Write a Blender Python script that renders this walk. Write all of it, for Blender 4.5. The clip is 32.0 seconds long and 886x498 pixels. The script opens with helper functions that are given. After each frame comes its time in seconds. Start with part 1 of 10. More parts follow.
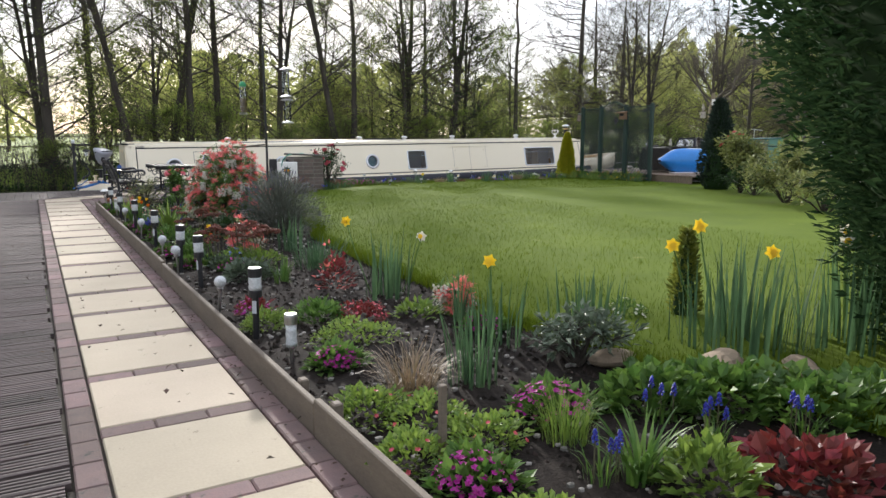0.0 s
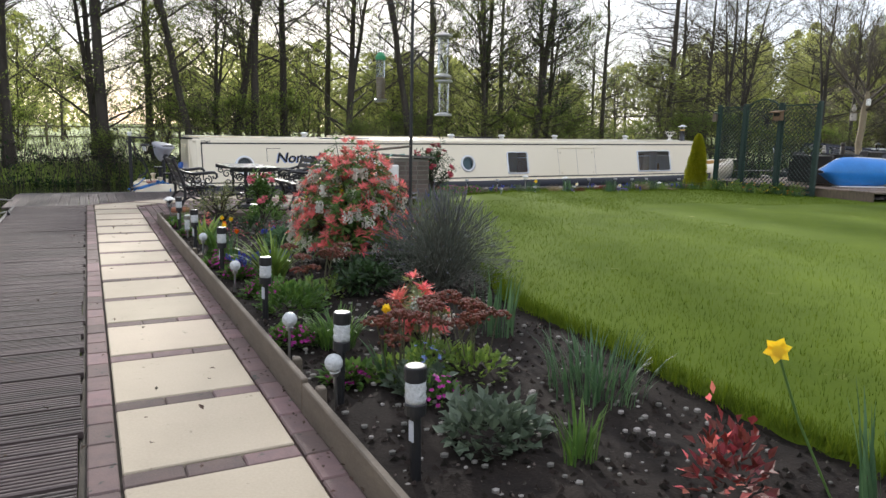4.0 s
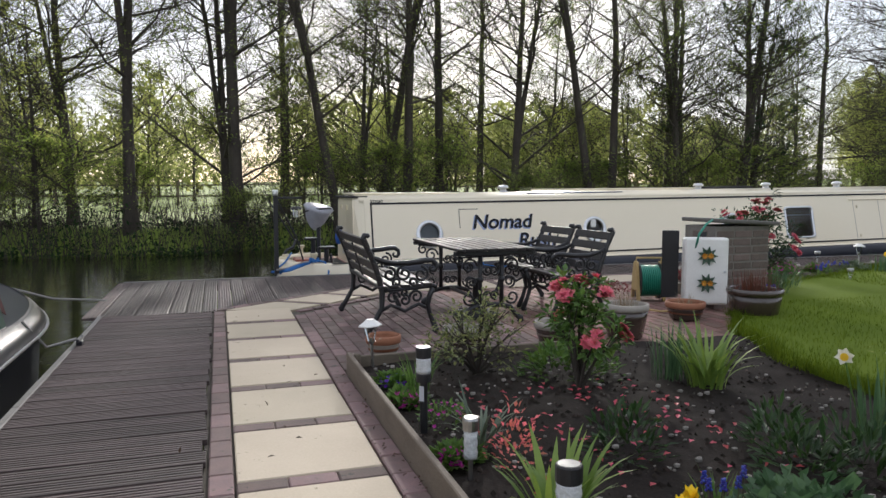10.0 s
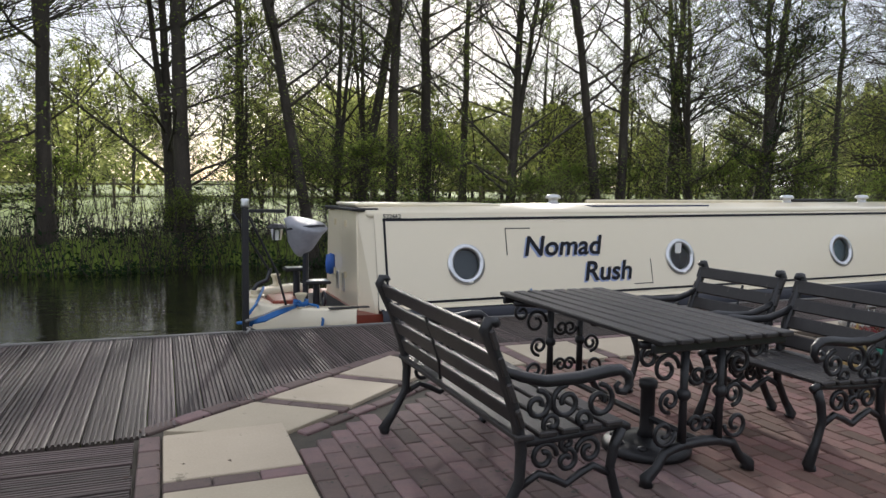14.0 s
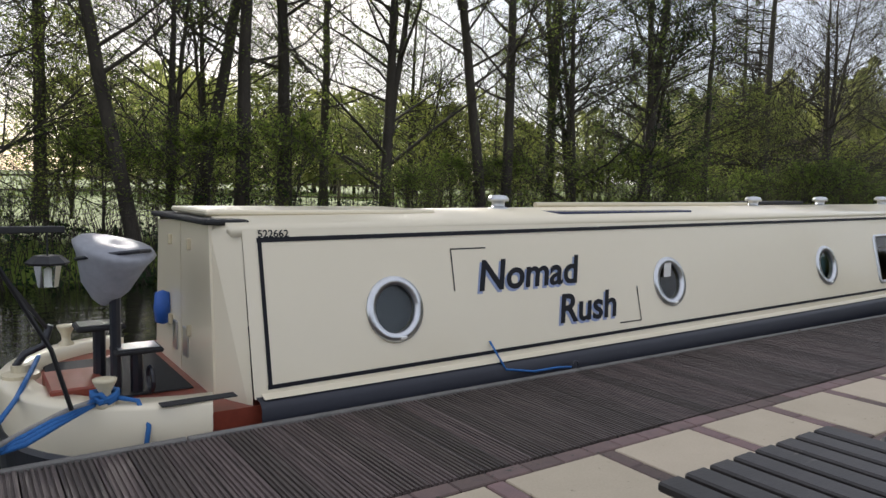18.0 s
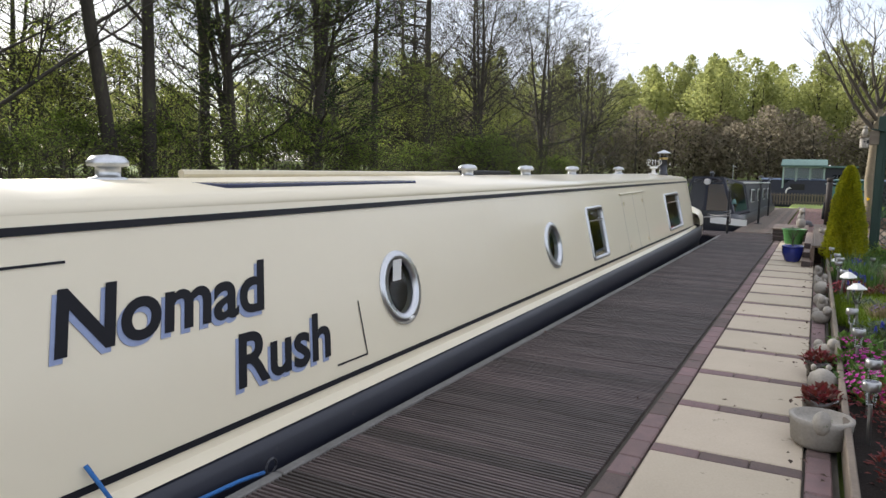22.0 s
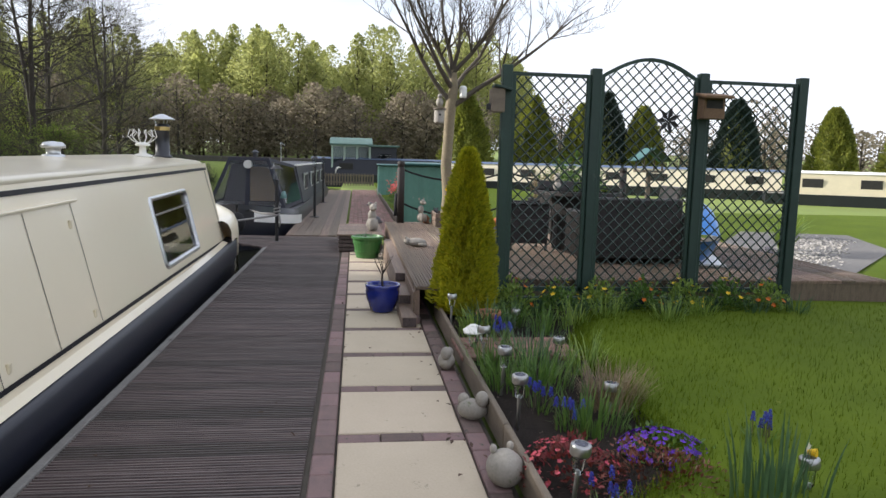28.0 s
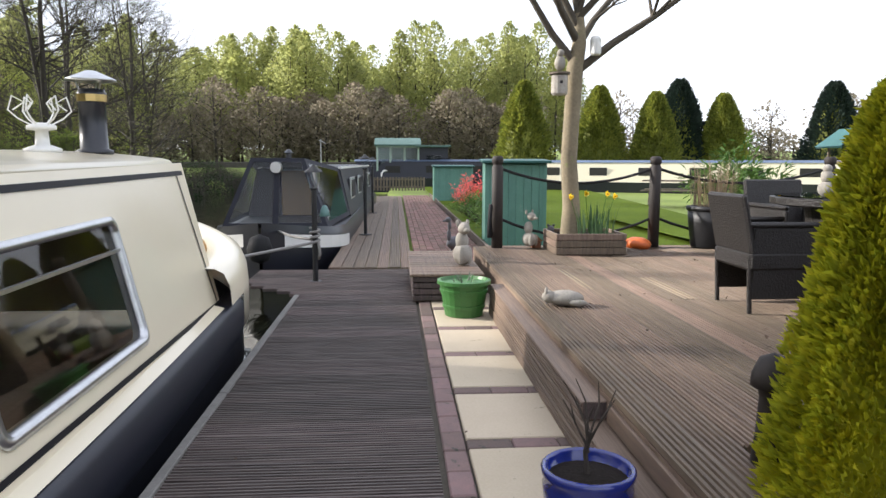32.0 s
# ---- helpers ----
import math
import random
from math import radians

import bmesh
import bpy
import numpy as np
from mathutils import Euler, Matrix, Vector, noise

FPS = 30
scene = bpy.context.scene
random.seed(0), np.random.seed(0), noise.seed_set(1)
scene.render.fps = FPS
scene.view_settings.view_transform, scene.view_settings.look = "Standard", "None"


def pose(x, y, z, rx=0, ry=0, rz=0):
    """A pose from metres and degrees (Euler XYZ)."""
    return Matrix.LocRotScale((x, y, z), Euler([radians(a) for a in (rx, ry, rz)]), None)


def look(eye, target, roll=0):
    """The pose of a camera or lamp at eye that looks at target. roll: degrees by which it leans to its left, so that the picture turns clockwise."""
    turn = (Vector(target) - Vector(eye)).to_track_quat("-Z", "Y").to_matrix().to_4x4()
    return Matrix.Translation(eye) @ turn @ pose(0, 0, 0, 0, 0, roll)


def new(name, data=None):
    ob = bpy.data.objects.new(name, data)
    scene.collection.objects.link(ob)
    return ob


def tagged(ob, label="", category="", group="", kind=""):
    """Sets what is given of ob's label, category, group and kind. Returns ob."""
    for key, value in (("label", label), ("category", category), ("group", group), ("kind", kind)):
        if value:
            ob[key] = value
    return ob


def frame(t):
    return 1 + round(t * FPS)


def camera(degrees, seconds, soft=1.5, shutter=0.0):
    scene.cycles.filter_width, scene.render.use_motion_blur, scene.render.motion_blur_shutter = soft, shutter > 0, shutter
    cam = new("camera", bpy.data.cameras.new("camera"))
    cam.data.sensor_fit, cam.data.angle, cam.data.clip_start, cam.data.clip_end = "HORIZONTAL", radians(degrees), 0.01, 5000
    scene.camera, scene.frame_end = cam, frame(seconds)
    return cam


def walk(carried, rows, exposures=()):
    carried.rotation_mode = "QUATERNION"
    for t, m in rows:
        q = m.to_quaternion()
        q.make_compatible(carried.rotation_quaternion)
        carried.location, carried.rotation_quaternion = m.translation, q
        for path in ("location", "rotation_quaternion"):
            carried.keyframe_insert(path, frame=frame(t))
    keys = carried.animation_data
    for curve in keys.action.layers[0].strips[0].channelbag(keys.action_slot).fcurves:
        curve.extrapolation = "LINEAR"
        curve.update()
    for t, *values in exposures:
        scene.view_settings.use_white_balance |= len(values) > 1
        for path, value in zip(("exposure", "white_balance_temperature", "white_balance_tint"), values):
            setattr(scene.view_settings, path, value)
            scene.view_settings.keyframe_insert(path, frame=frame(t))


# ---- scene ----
cam = camera(64.9, 32.0)
PATH = [
    (0, (-0.144, -0.43, 1.105), (0.854, 1.276, 0.802), -0.0),
    (0.5, (-0.167, -0.213, 1.09), (0.808, 1.505, 0.778), 0.6),
    (1, (-0.085, 0.124, 1.122), (0.786, 1.897, 0.812), 0.4),
    (1.5, (-0.077, 0.484, 1.126), (0.691, 2.303, 0.809), 0.5),
    (2, (-0.048, 0.857, 1.138), (0.685, 2.692, 0.827), 0.0),
    (2.5, (0.018, 1.303, 1.146), (0.745, 3.139, 0.831), 1.0),
    (4.5, (-0.073, 3.348, 1.147), (0.848, 5.096, 0.836), 1.1),
    (5, (-0.088, 3.818, 1.144), (0.779, 5.593, 0.828), 0.2),
    (5.5, (-0.058, 4.245, 1.151), (0.735, 6.054, 0.84), 0.3),
    (6, (-0.014, 4.653, 1.154), (0.706, 6.495, 0.851), 0.7),
    (6.5, (-0.03, 5.09, 1.171), (0.669, 6.94, 0.877), 0.7),
    (7, (-0.048, 5.573, 1.181), (0.65, 7.426, 0.903), 1.1),
    (7.5, (-0.075, 6.017, 1.172), (0.602, 7.881, 0.913), 1.2),
    (8, (-0.086, 6.454, 1.165), (0.584, 8.322, 0.918), 0.8),
    (8.5, (-0.059, 6.894, 1.168), (0.602, 8.767, 0.934), 0.6),
    (9, (-0.063, 7.304, 1.156), (0.563, 9.19, 0.93), 0.1),
    (9.5, (-0.063, 7.716, 1.149), (0.55, 9.607, 0.938), -0.1),
    (10, (-0.037, 8.144, 1.155), (0.573, 10.041, 0.986), 0.0),
    (10.5, (-0.044, 8.556, 1.159), (0.562, 10.455, 1.002), 0.0),
    (11, (-0.044, 8.974, 1.165), (0.58, 10.868, 1.012), 0.3),
    (11.5, (-0.012, 9.416, 1.189), (0.624, 11.306, 1.044), 0.5),
    (12, (-0.037, 9.822, 1.19), (0.597, 11.712, 1.037), 0.8),
    (12.5, (-0.07, 10.226, 1.2), (0.594, 12.106, 1.042), 0.9),
    (13, (-0.047, 10.638, 1.221), (0.644, 12.509, 1.065), 1.0),
    (13.5, (-0.035, 11.012, 1.225), (0.668, 12.878, 1.065), 0.9),
    (14, (0.023, 11.392, 1.235), (0.767, 13.241, 1.073), 0.9),
    (14.5, (0.128, 11.763, 1.25), (0.957, 13.576, 1.095), 1.0),
    (15, (0.205, 12.08, 1.250), (1.100, 13.862, 1.098), 1.05),
    (15.5, (0.280, 12.44, 1.248), (1.277, 14.170, 1.096), 1.15),
    (17.5, (0.587, 13.788, 1.276), (1.706, 15.436, 1.103), 1.4),
    (18, (0.647, 14.106, 1.268), (1.78, 15.746, 1.098), 1.4),
    (18.5, (0.723, 14.375, 1.257), (1.934, 15.958, 1.087), 1.3),
    (19, (0.932, 14.634, 1.257), (2.244, 16.134, 1.087), 1.4),
    (19.5, (1.07, 14.851, 1.273), (2.449, 16.289, 1.102), 1.7),
    (20, (1.212, 15.073, 1.265), (2.649, 16.454, 1.098), 1.4),
    (20.5, (1.393, 15.263, 1.232), (2.981, 16.468, 1.069), 1.4),
    (21, (1.673, 15.463, 1.203), (3.311, 16.597, 1.032), 1.6),
    (21.5, (1.958, 15.652, 1.172), (3.615, 16.755, 0.983), 1.2),
    (22, (2.263, 15.816, 1.176), (4.018, 16.752, 0.963), 1.2),
    (22.5, (2.672, 15.966, 1.218), (4.512, 16.716, 0.992), 2.1),
    (23, (3.027, 16.158, 1.205), (4.92, 16.761, 0.976), 1.6),
    (23.5, (3.391, 16.329, 1.192), (5.323, 16.789, 0.953), 1.9),
    (24, (3.817, 16.423, 1.215), (5.771, 16.777, 0.977), 2.7),
    (24.5, (4.259, 16.472, 1.22), (6.224, 16.753, 0.977), 2.2),
    (25, (4.765, 16.478, 1.232), (6.745, 16.595, 0.977), 1.7),
    (25.5, (5.26, 16.488, 1.234), (7.244, 16.558, 0.992), 2.3),
    (27.5, (7.342, 16.334, 1.274), (9.319, 16.171, 1.017), 1.2),
    (28, (7.853, 16.319, 1.288), (9.821, 16.068, 1.039), 1.6),
    (28.5, (8.349, 16.309, 1.276), (10.315, 16.043, 1.021), 1.1),
    (29, (8.878, 16.333, 1.268), (10.841, 16.049, 1.013), 1.1),
    (29.5, (9.357, 16.411, 1.244), (11.326, 16.169, 0.987), 1.1),
    (30, (9.834, 16.466, 1.232), (11.806, 16.244, 0.978), 0.9),
    (30.5, (10.36, 16.544, 1.227), (12.332, 16.33, 0.973), 0.8),
    (31, (10.781, 16.631, 1.216), (12.757, 16.449, 0.963), 0.7),
    (31.5, (11.218, 16.677, 1.212), (13.196, 16.518, 0.962), 0.4),
    (32, (11.646, 16.686, 1.199), (13.626, 16.553, 0.954), 0.1),
]
EXPOSURES = [(0.0, 0.7), (5.0, 0.7), (9.0, 0.55), (11.0, 0.25), (13.0, 0.15), (15.0, 0.5), (18.0, 0.22), (20.0, 0.36), (23.0, 0.55), (28.0, 0.55), (30.0, 0.8), (32.0, 0.85)]
walk(cam, [(t, look(eye, target, roll)) for t, eye, target, roll in PATH], EXPOSURES)

# ---- world and sun: low sun behind thin high cloud, beyond the canal ----
SUN_AZ, SUN_EL = 15.0, 23.0          # degrees from +Y towards +X, and above the horizon
world = bpy.data.worlds.new("sky")
scene.world = world
world.use_nodes = True
wn = world.node_tree
wn.nodes.clear()
sky = wn.nodes.new("ShaderNodeTexSky")
sky.sky_type, sky.sun_disc = "NISHITA", False
sky.sun_elevation, sky.sun_rotation = radians(SUN_EL), radians(SUN_AZ)
sky.dust_density = 1.2
back = wn.nodes.new("ShaderNodeBackground")
back.inputs["Strength"].default_value = 0.138
wout = wn.nodes.new("ShaderNodeOutputWorld")
tc = wn.nodes.new("ShaderNodeTexCoord")
cloud = wn.nodes.new("ShaderNodeTexNoise")
cloud.inputs["Scale"].default_value, cloud.inputs["Detail"].default_value = 2.2, 5.0
stretch = wn.nodes.new("ShaderNodeMapping")
stretch.inputs["Scale"].default_value = (1.0, 1.0, 3.0)
ramp = wn.nodes.new("ShaderNodeValToRGB")
ramp.color_ramp.elements[0].position, ramp.color_ramp.elements[1].position = 0.30, 0.58
ramp.color_ramp.elements[0].color, ramp.color_ramp.elements[1].color = (0.48, 0.48, 0.48, 1), (0.90, 0.90, 0.90, 1)
veil = wn.nodes.new("ShaderNodeMix")
veil.data_type = "RGBA"
veil.inputs[7].default_value = (6.3, 6.55, 7.4, 1)
wn.links.new(tc.outputs["Generated"], stretch.inputs["Vector"])
wn.links.new(stretch.outputs[0], cloud.inputs["Vector"])
wn.links.new(cloud.outputs["Fac"], ramp.inputs["Fac"])
wn.links.new(ramp.outputs["Color"], veil.inputs[0])
wn.links.new(sky.outputs[0], veil.inputs[6])
wn.links.new(veil.outputs[2], back.inputs["Color"])
wn.links.new(back.outputs[0], wout.inputs["Surface"])
sun_data = bpy.data.lights.new("sun", "SUN")
sun_data.energy, sun_data.angle, sun_data.color = 5.4, radians(2.0), (1.0, 0.95, 0.89)
sun = new("sun", sun_data)
az, el = radians(SUN_AZ), radians(SUN_EL)
sun.matrix_world = look((0, 0, 30), (-math.sin(az) * math.cos(el), -math.cos(az) * math.cos(el), 30 - math.sin(el)))

# ---- helpers for shapes ----
rnd = random.Random(7)


class G:
    """Gathers vertices and faces for one mesh."""

    def __init__(self):
        self.v, self.f = [], []

    def poly(self, pts):
        n = len(self.v)
        self.v.extend(tuple(p) for p in pts)
        self.f.append(tuple(range(n, n + len(pts))))
        return self

    def box(self, x0, y0, z0, x1, y1, z1, b=0.0, m=None):
        """A box between two corners; b: bevel; m: a matrix laid on it."""
        n = len(self.v)
        if b <= 0:
            pts = [(x, y, z) for z in (z0, z1) for y in (y0, y1) for x in (x0, x1)]
            fs = [(0, 2, 3, 1), (4, 5, 7, 6), (0, 1, 5, 4), (2, 6, 7, 3), (0, 4, 6, 2), (1, 3, 7, 5)]
        else:
            c, h = ((x0 + x1) / 2, (y0 + y1) / 2, (z0 + z1) / 2), (abs(x1 - x0) / 2, abs(y1 - y0) / 2, abs(z1 - z0) / 2)
            b = min(b, min(h) * 0.9)
            pts, at = [], {}
            for sx in (-1, 1):
                for sy in (-1, 1):
                    for sz in (-1, 1):
                        for a in range(3):
                            d = [h[i] - (0 if i == a else b) for i in range(3)]
                            at[sx, sy, sz, a] = len(pts)
                            pts.append((c[0] + sx * d[0], c[1] + sy * d[1], c[2] + sz * d[2]))
            fs = []
            for a in range(3):
                u, w = (a + 1) % 3, (a + 2) % 3
                for s in (-1, 1):
                    def k(p, q, ax, u=u, w=w, a=a, s=s):
                        g = [0, 0, 0]
                        g[a], g[u], g[w] = s, p, q
                        return at[g[0], g[1], g[2], ax]
                    q = [k(-1, -1, a), k(1, -1, a), k(1, 1, a), k(-1, 1, a)]
                    fs.append(tuple(q if s > 0 else q[::-1]))
                for s in (-1, 1):
                    for r in (-1, 1):
                        def e(p, ax, u=u, w=w, a=a, s=s, r=r):
                            g = [0, 0, 0]
                            g[a], g[u], g[w] = p, s, r
                            return at[g[0], g[1], g[2], ax]
                        q = [e(-1, u), e(1, u), e(1, w), e(-1, w)]
                        fs.append(tuple(q if s * r > 0 else q[::-1]))
            for sx in (-1, 1):
                for sy in (-1, 1):
                    for sz in (-1, 1):
                        q = [at[sx, sy, sz, a] for a in range(3)]
                        fs.append(tuple(q if sx * sy * sz > 0 else q[::-1]))
        if m is not None:
            pts = [tuple(m @ Vector(p)) for p in pts]
        self.v.extend(pts)
        self.f.extend(tuple(i + n for i in q) for q in fs)
        return self

    def tube(self, pts, r, n=8, caps=True, flat=1.0):
        """A tube along points; r: one radius or one a point; flat: squash of its second axis."""
        pts = [Vector(p) for p in pts]
        rs = r if isinstance(r, (list, tuple)) else [r] * len(pts)
        base = len(self.v)
        ref = None
        for i, p in enumerate(pts):
            d = (pts[min(i + 1, len(pts) - 1)] - pts[max(i - 1, 0)]).normalized()
            if ref is None:
                ref = d.orthogonal().normalized()
                if flat != 1.0 and abs(d.z) < 0.9:
                    ref = d.cross(Vector((0, 0, 1))).normalized()
            ref = (ref - d * ref.dot(d))
            ref = ref.normalized() if ref.length > 1e-6 else d.orthogonal().normalized()
            w = d.cross(ref)
            for j in range(n):
                a = 2 * math.pi * j / n
                self.v.append(tuple(p + ref * (math.cos(a) * rs[i]) + w * (math.sin(a) * rs[i] * flat)))
        for i in range(len(pts) - 1):
            for j in range(n):
                k = (j + 1) % n
                self.f.append((base + i * n + j, base + i * n + k, base + (i + 1) * n + k, base + (i + 1) * n + j))
        if caps:
            self.f.append(tuple(base + j for j in range(n - 1, -1, -1)))
            self.f.append(tuple(base + (len(pts) - 1) * n + j for j in range(n)))
        return self

    def lathe(self, prof, n=24, c=(0, 0, 0), m=None, wob=0.0):
        """A turned body from (radius, height) pairs."""
        base = len(self.v)
        for r, z in prof:
            for j in range(n):
                a = 2 * math.pi * j / n
                q = r * (1 + wob * math.sin(3 * a + 5 * z))
                p = Vector((q * math.cos(a), q * math.sin(a), z))
                if m is not None:
                    p = m @ p
                self.v.append((p.x + c[0], p.y + c[1], p.z + c[2]))
        for i in range(len(prof) - 1):
            for j in range(n):
                k = (j + 1) % n
                self.f.append((base + i * n + j, base + i * n + k, base + (i + 1) * n + k, base + (i + 1) * n + j))
        if prof[0][0] > 1e-5:
            self.f.append(tuple(base + j for j in range(n - 1, -1, -1)))
        if prof[-1][0] > 1e-5:
            self.f.append(tuple(base + (len(prof) - 1) * n + j for j in range(n)))
        return self

    def prism(self, outline, a0, a1, axis="z", m=None):
        """A flat outline drawn out along an axis."""
        n, base = len(outline), len(self.v)
        for h in (a0, a1):
            for u, w in outline:
                p = {"z": (u, w, h), "x": (h, u, w), "y": (u, h, w)}[axis]
                self.v.append(tuple(m @ Vector(p)) if m is not None else p)
        for j in range(n):
            k = (j + 1) % n
            self.f.append((base + j, base + k, base + n + k, base + n + j))
        self.f.append(tuple(base + j for j in range(n - 1, -1, -1)))
        self.f.append(tuple(base + n + j for j in range(n)))
        return self

    def ball(self, c, r, n=10, k=6, s=(1, 1, 1), m=None):
        """A rounded body, squashed by s."""
        prof = [(max(1e-6, r * math.sin(math.pi * i / k)), -r * math.cos(math.pi * i / k)) for i in range(k + 1)]
        mm = (m if m is not None else Matrix.Identity(4)) @ Matrix.Diagonal((*s, 1))
        return self.lathe(prof, n, c, mm)

    def leaf(self, p, d, up, length, width, fold=0.25):
        """A pointed leaf of two halves folded along its rib."""
        d = Vector(d).normalized()
        side = d.cross(Vector(up))
        side = side.normalized() if side.length > 1e-4 else d.orthogonal().normalized()
        nrm = side.cross(d)
        p = Vector(p)
        n = len(self.v)
        mid = p + d * (length * 0.45)
        self.v.extend([tuple(p), tuple(mid + side * (width / 2) + nrm * (width * fold)), tuple(p + d * length),
                       tuple(mid - side * (width / 2) + nrm * (width * fold))])
        self.f.extend([(n, n + 1, n + 2), (n, n + 2, n + 3)])
        return self

    def blade(self, p, d, length, width, bend=0.6, seg=4):
        """A strap-shaped leaf that leans over along d."""
        p, d = Vector(p), Vector((d[0], d[1], 0)).normalized()
        side = Vector((-d.y, d.x, 0))
        n = len(self.v)
        q, step = p.copy(), length / seg
        for i in range(seg + 1):
            t = i / seg
            w = width * (1 - t ** 2.5) * (0.7 + 0.6 * t if t < 0.5 else 1.0) / 2
            self.v.extend([tuple(q + side * w), tuple(q - side * w)])
            a = bend * (0.25 + 1.5 * t)
            q = q + (d * math.sin(a) + Vector((0, 0, 1)) * math.cos(a)) * step
        for i in range(seg):
            self.f.append((n + 2 * i, n + 2 * i + 1, n + 2 * i + 3, n + 2 * i + 2))
        return self

    def mesh(self, name, smooth=False):
        me = bpy.data.meshes.new(name)
        me.from_pydata(self.v, [], self.f)
        if smooth:
            me.polygons.foreach_set("use_smooth", [True] * len(self.f))
        me.update()
        return me


def part(name, g, material, parent=None, label="", smooth=False, at=None):
    """Links a gathered mesh (or a mesh made before) as one object under a thing or a part."""
    me = g.mesh(name, smooth) if isinstance(g, G) else g
    if not me.materials and material is not None:
        me.materials.append(material)
    ob = new(name, me)
    if parent is not None:
        ob.parent = parent
    if at is not None:
        ob.matrix_basis = at
    if label:
        ob["label"] = label
    return ob


def thing(name, label, category, at=None, group="", kind=""):
    ob = new(name)
    ob.empty_display_size = 0.1
    if at is not None:
        ob.matrix_basis = at
    return tagged(ob, label, category, group, kind)


def whole(name, g, material, label, category, at=None, group="", kind="", smooth=False):
    return tagged(part(name, g, material, None, "", smooth, at), label, category, group, kind)


def letters(text, size, shear=0.0, weight=0.0, thick=0.001, space=1.0):
    """A mesh of built-in letters, lying in x and y."""
    cu = bpy.data.curves.new("letters", "FONT")
    cu.body, cu.size, cu.shear, cu.offset, cu.extrude, cu.space_character = text, size, shear, weight, thick, space
    ob = bpy.data.objects.new("letters", cu)
    me = bpy.data.meshes.new_from_object(ob)
    bpy.data.objects.remove(ob)
    return me


# ---- materials ----
def node(nt, kind, **inputs):
    n = nt.nodes.new(kind)
    for k, val in inputs.items():
        n.inputs[k.replace("_", " ")].default_value = val
    return n


def mat(name, a, b=None, scale=4.0, fine=60.0, rough=0.6, bump=0.15, metal=0.0, vary=0.0, island=0.0, leafy=0.0, coat=0.0,
        spots=None, stretch=(1, 1, 1), contrast=0.5, bumpscale=None, spec=0.5):
    """A surface of two colours mixed by coarse and fine noise at real size. vary: change from object to object; island: from
    loose piece to loose piece; leafy: how much light passes through; spots: (colour, scale, share) of stains."""
    m = bpy.data.materials.new(name)
    m.use_nodes = True
    nt = m.node_tree
    nt.nodes.clear()
    out = nt.nodes.new("ShaderNodeOutputMaterial")
    bs = node(nt, "ShaderNodeBsdfPrincipled", Roughness=rough, Metallic=metal)
    bs.inputs["Specular IOR Level"].default_value = spec
    if coat:
        bs.inputs["Coat Weight"].default_value = coat
        bs.inputs["Coat Roughness"].default_value = 0.08
    b = b or tuple(c * 0.75 for c in a)
    geo = nt.nodes.new("ShaderNodeNewGeometry")
    mp = nt.nodes.new("ShaderNodeMapping")
    mp.inputs["Scale"].default_value = stretch
    nt.links.new(geo.outputs["Position"], mp.inputs["Vector"])
    n1 = node(nt, "ShaderNodeTexNoise", Scale=scale, Detail=5.0, Roughness=0.6)
    n2 = node(nt, "ShaderNodeTexNoise", Scale=fine, Detail=3.0)
    nt.links.new(mp.outputs[0], n1.inputs["Vector"])
    nt.links.new(mp.outputs[0], n2.inputs["Vector"])
    mixn = nt.nodes.new("ShaderNodeMix")
    mixn.inputs[0].default_value = 0.4
    nt.links.new(n1.outputs["Fac"], mixn.inputs[2])
    nt.links.new(n2.outputs["Fac"], mixn.inputs[3])
    rp = nt.nodes.new("ShaderNodeMapRange")
    rp.inputs[1].default_value, rp.inputs[2].default_value = 0.5 - contrast * 0.4, 0.5 + contrast * 0.4
    nt.links.new(mixn.outputs[0], rp.inputs[0])
    col = nt.nodes.new("ShaderNodeMix")
    col.data_type = "RGBA"
    col.inputs[6].default_value, col.inputs[7].default_value = (*b, 1), (*a, 1)
    nt.links.new(rp.outputs[0], col.inputs[0])
    last = col.outputs[2]
    if spots:
        n3 = node(nt, "ShaderNodeTexNoise", Scale=spots[1], Detail=6.0, Roughness=0.7)
        nt.links.new(mp.outputs[0], n3.inputs["Vector"])
        r3 = nt.nodes.new("ShaderNodeMapRange")
        r3.inputs[1].default_value, r3.inputs[2].default_value = 0.68 - spots[2] * 0.3, 0.74 - spots[2] * 0.3
        nt.links.new(n3.outputs["Fac"], r3.inputs[0])
        sc = nt.nodes.new("ShaderNodeMix")
        sc.data_type = "RGBA"
        sc.inputs[7].default_value = (*spots[0], 1)
        nt.links.new(r3.outputs[0], sc.inputs[0])
        nt.links.new(last, sc.inputs[6])
        last = sc.outputs[2]
    if vary or island:
        hs = nt.nodes.new("ShaderNodeHueSaturation")
        src, amount = None, vary or island
        if vary:
            src = nt.nodes.new("ShaderNodeObjectInfo").outputs["Random"]
        else:
            src = geo.outputs["Random Per Island"]
        mr = nt.nodes.new("ShaderNodeMapRange")
        mr.inputs[3].default_value, mr.inputs[4].default_value = 1 - amount, 1 + amount
        nt.links.new(src, mr.inputs[0])
        nt.links.new(mr.outputs[0], hs.inputs["Value"])
        mh = nt.nodes.new("ShaderNodeMapRange")
        mh.inputs[3].default_value, mh.inputs[4].default_value = 0.5 + amount * 0.05, 0.5 - amount * 0.05
        nt.links.new(src, mh.inputs[0])
        nt.links.new(mh.outputs[0], hs.inputs["Hue"])
        nt.links.new(last, hs.inputs["Color"])
        last = hs.outputs[0]
    nt.links.new(last, bs.inputs["Base Color"])
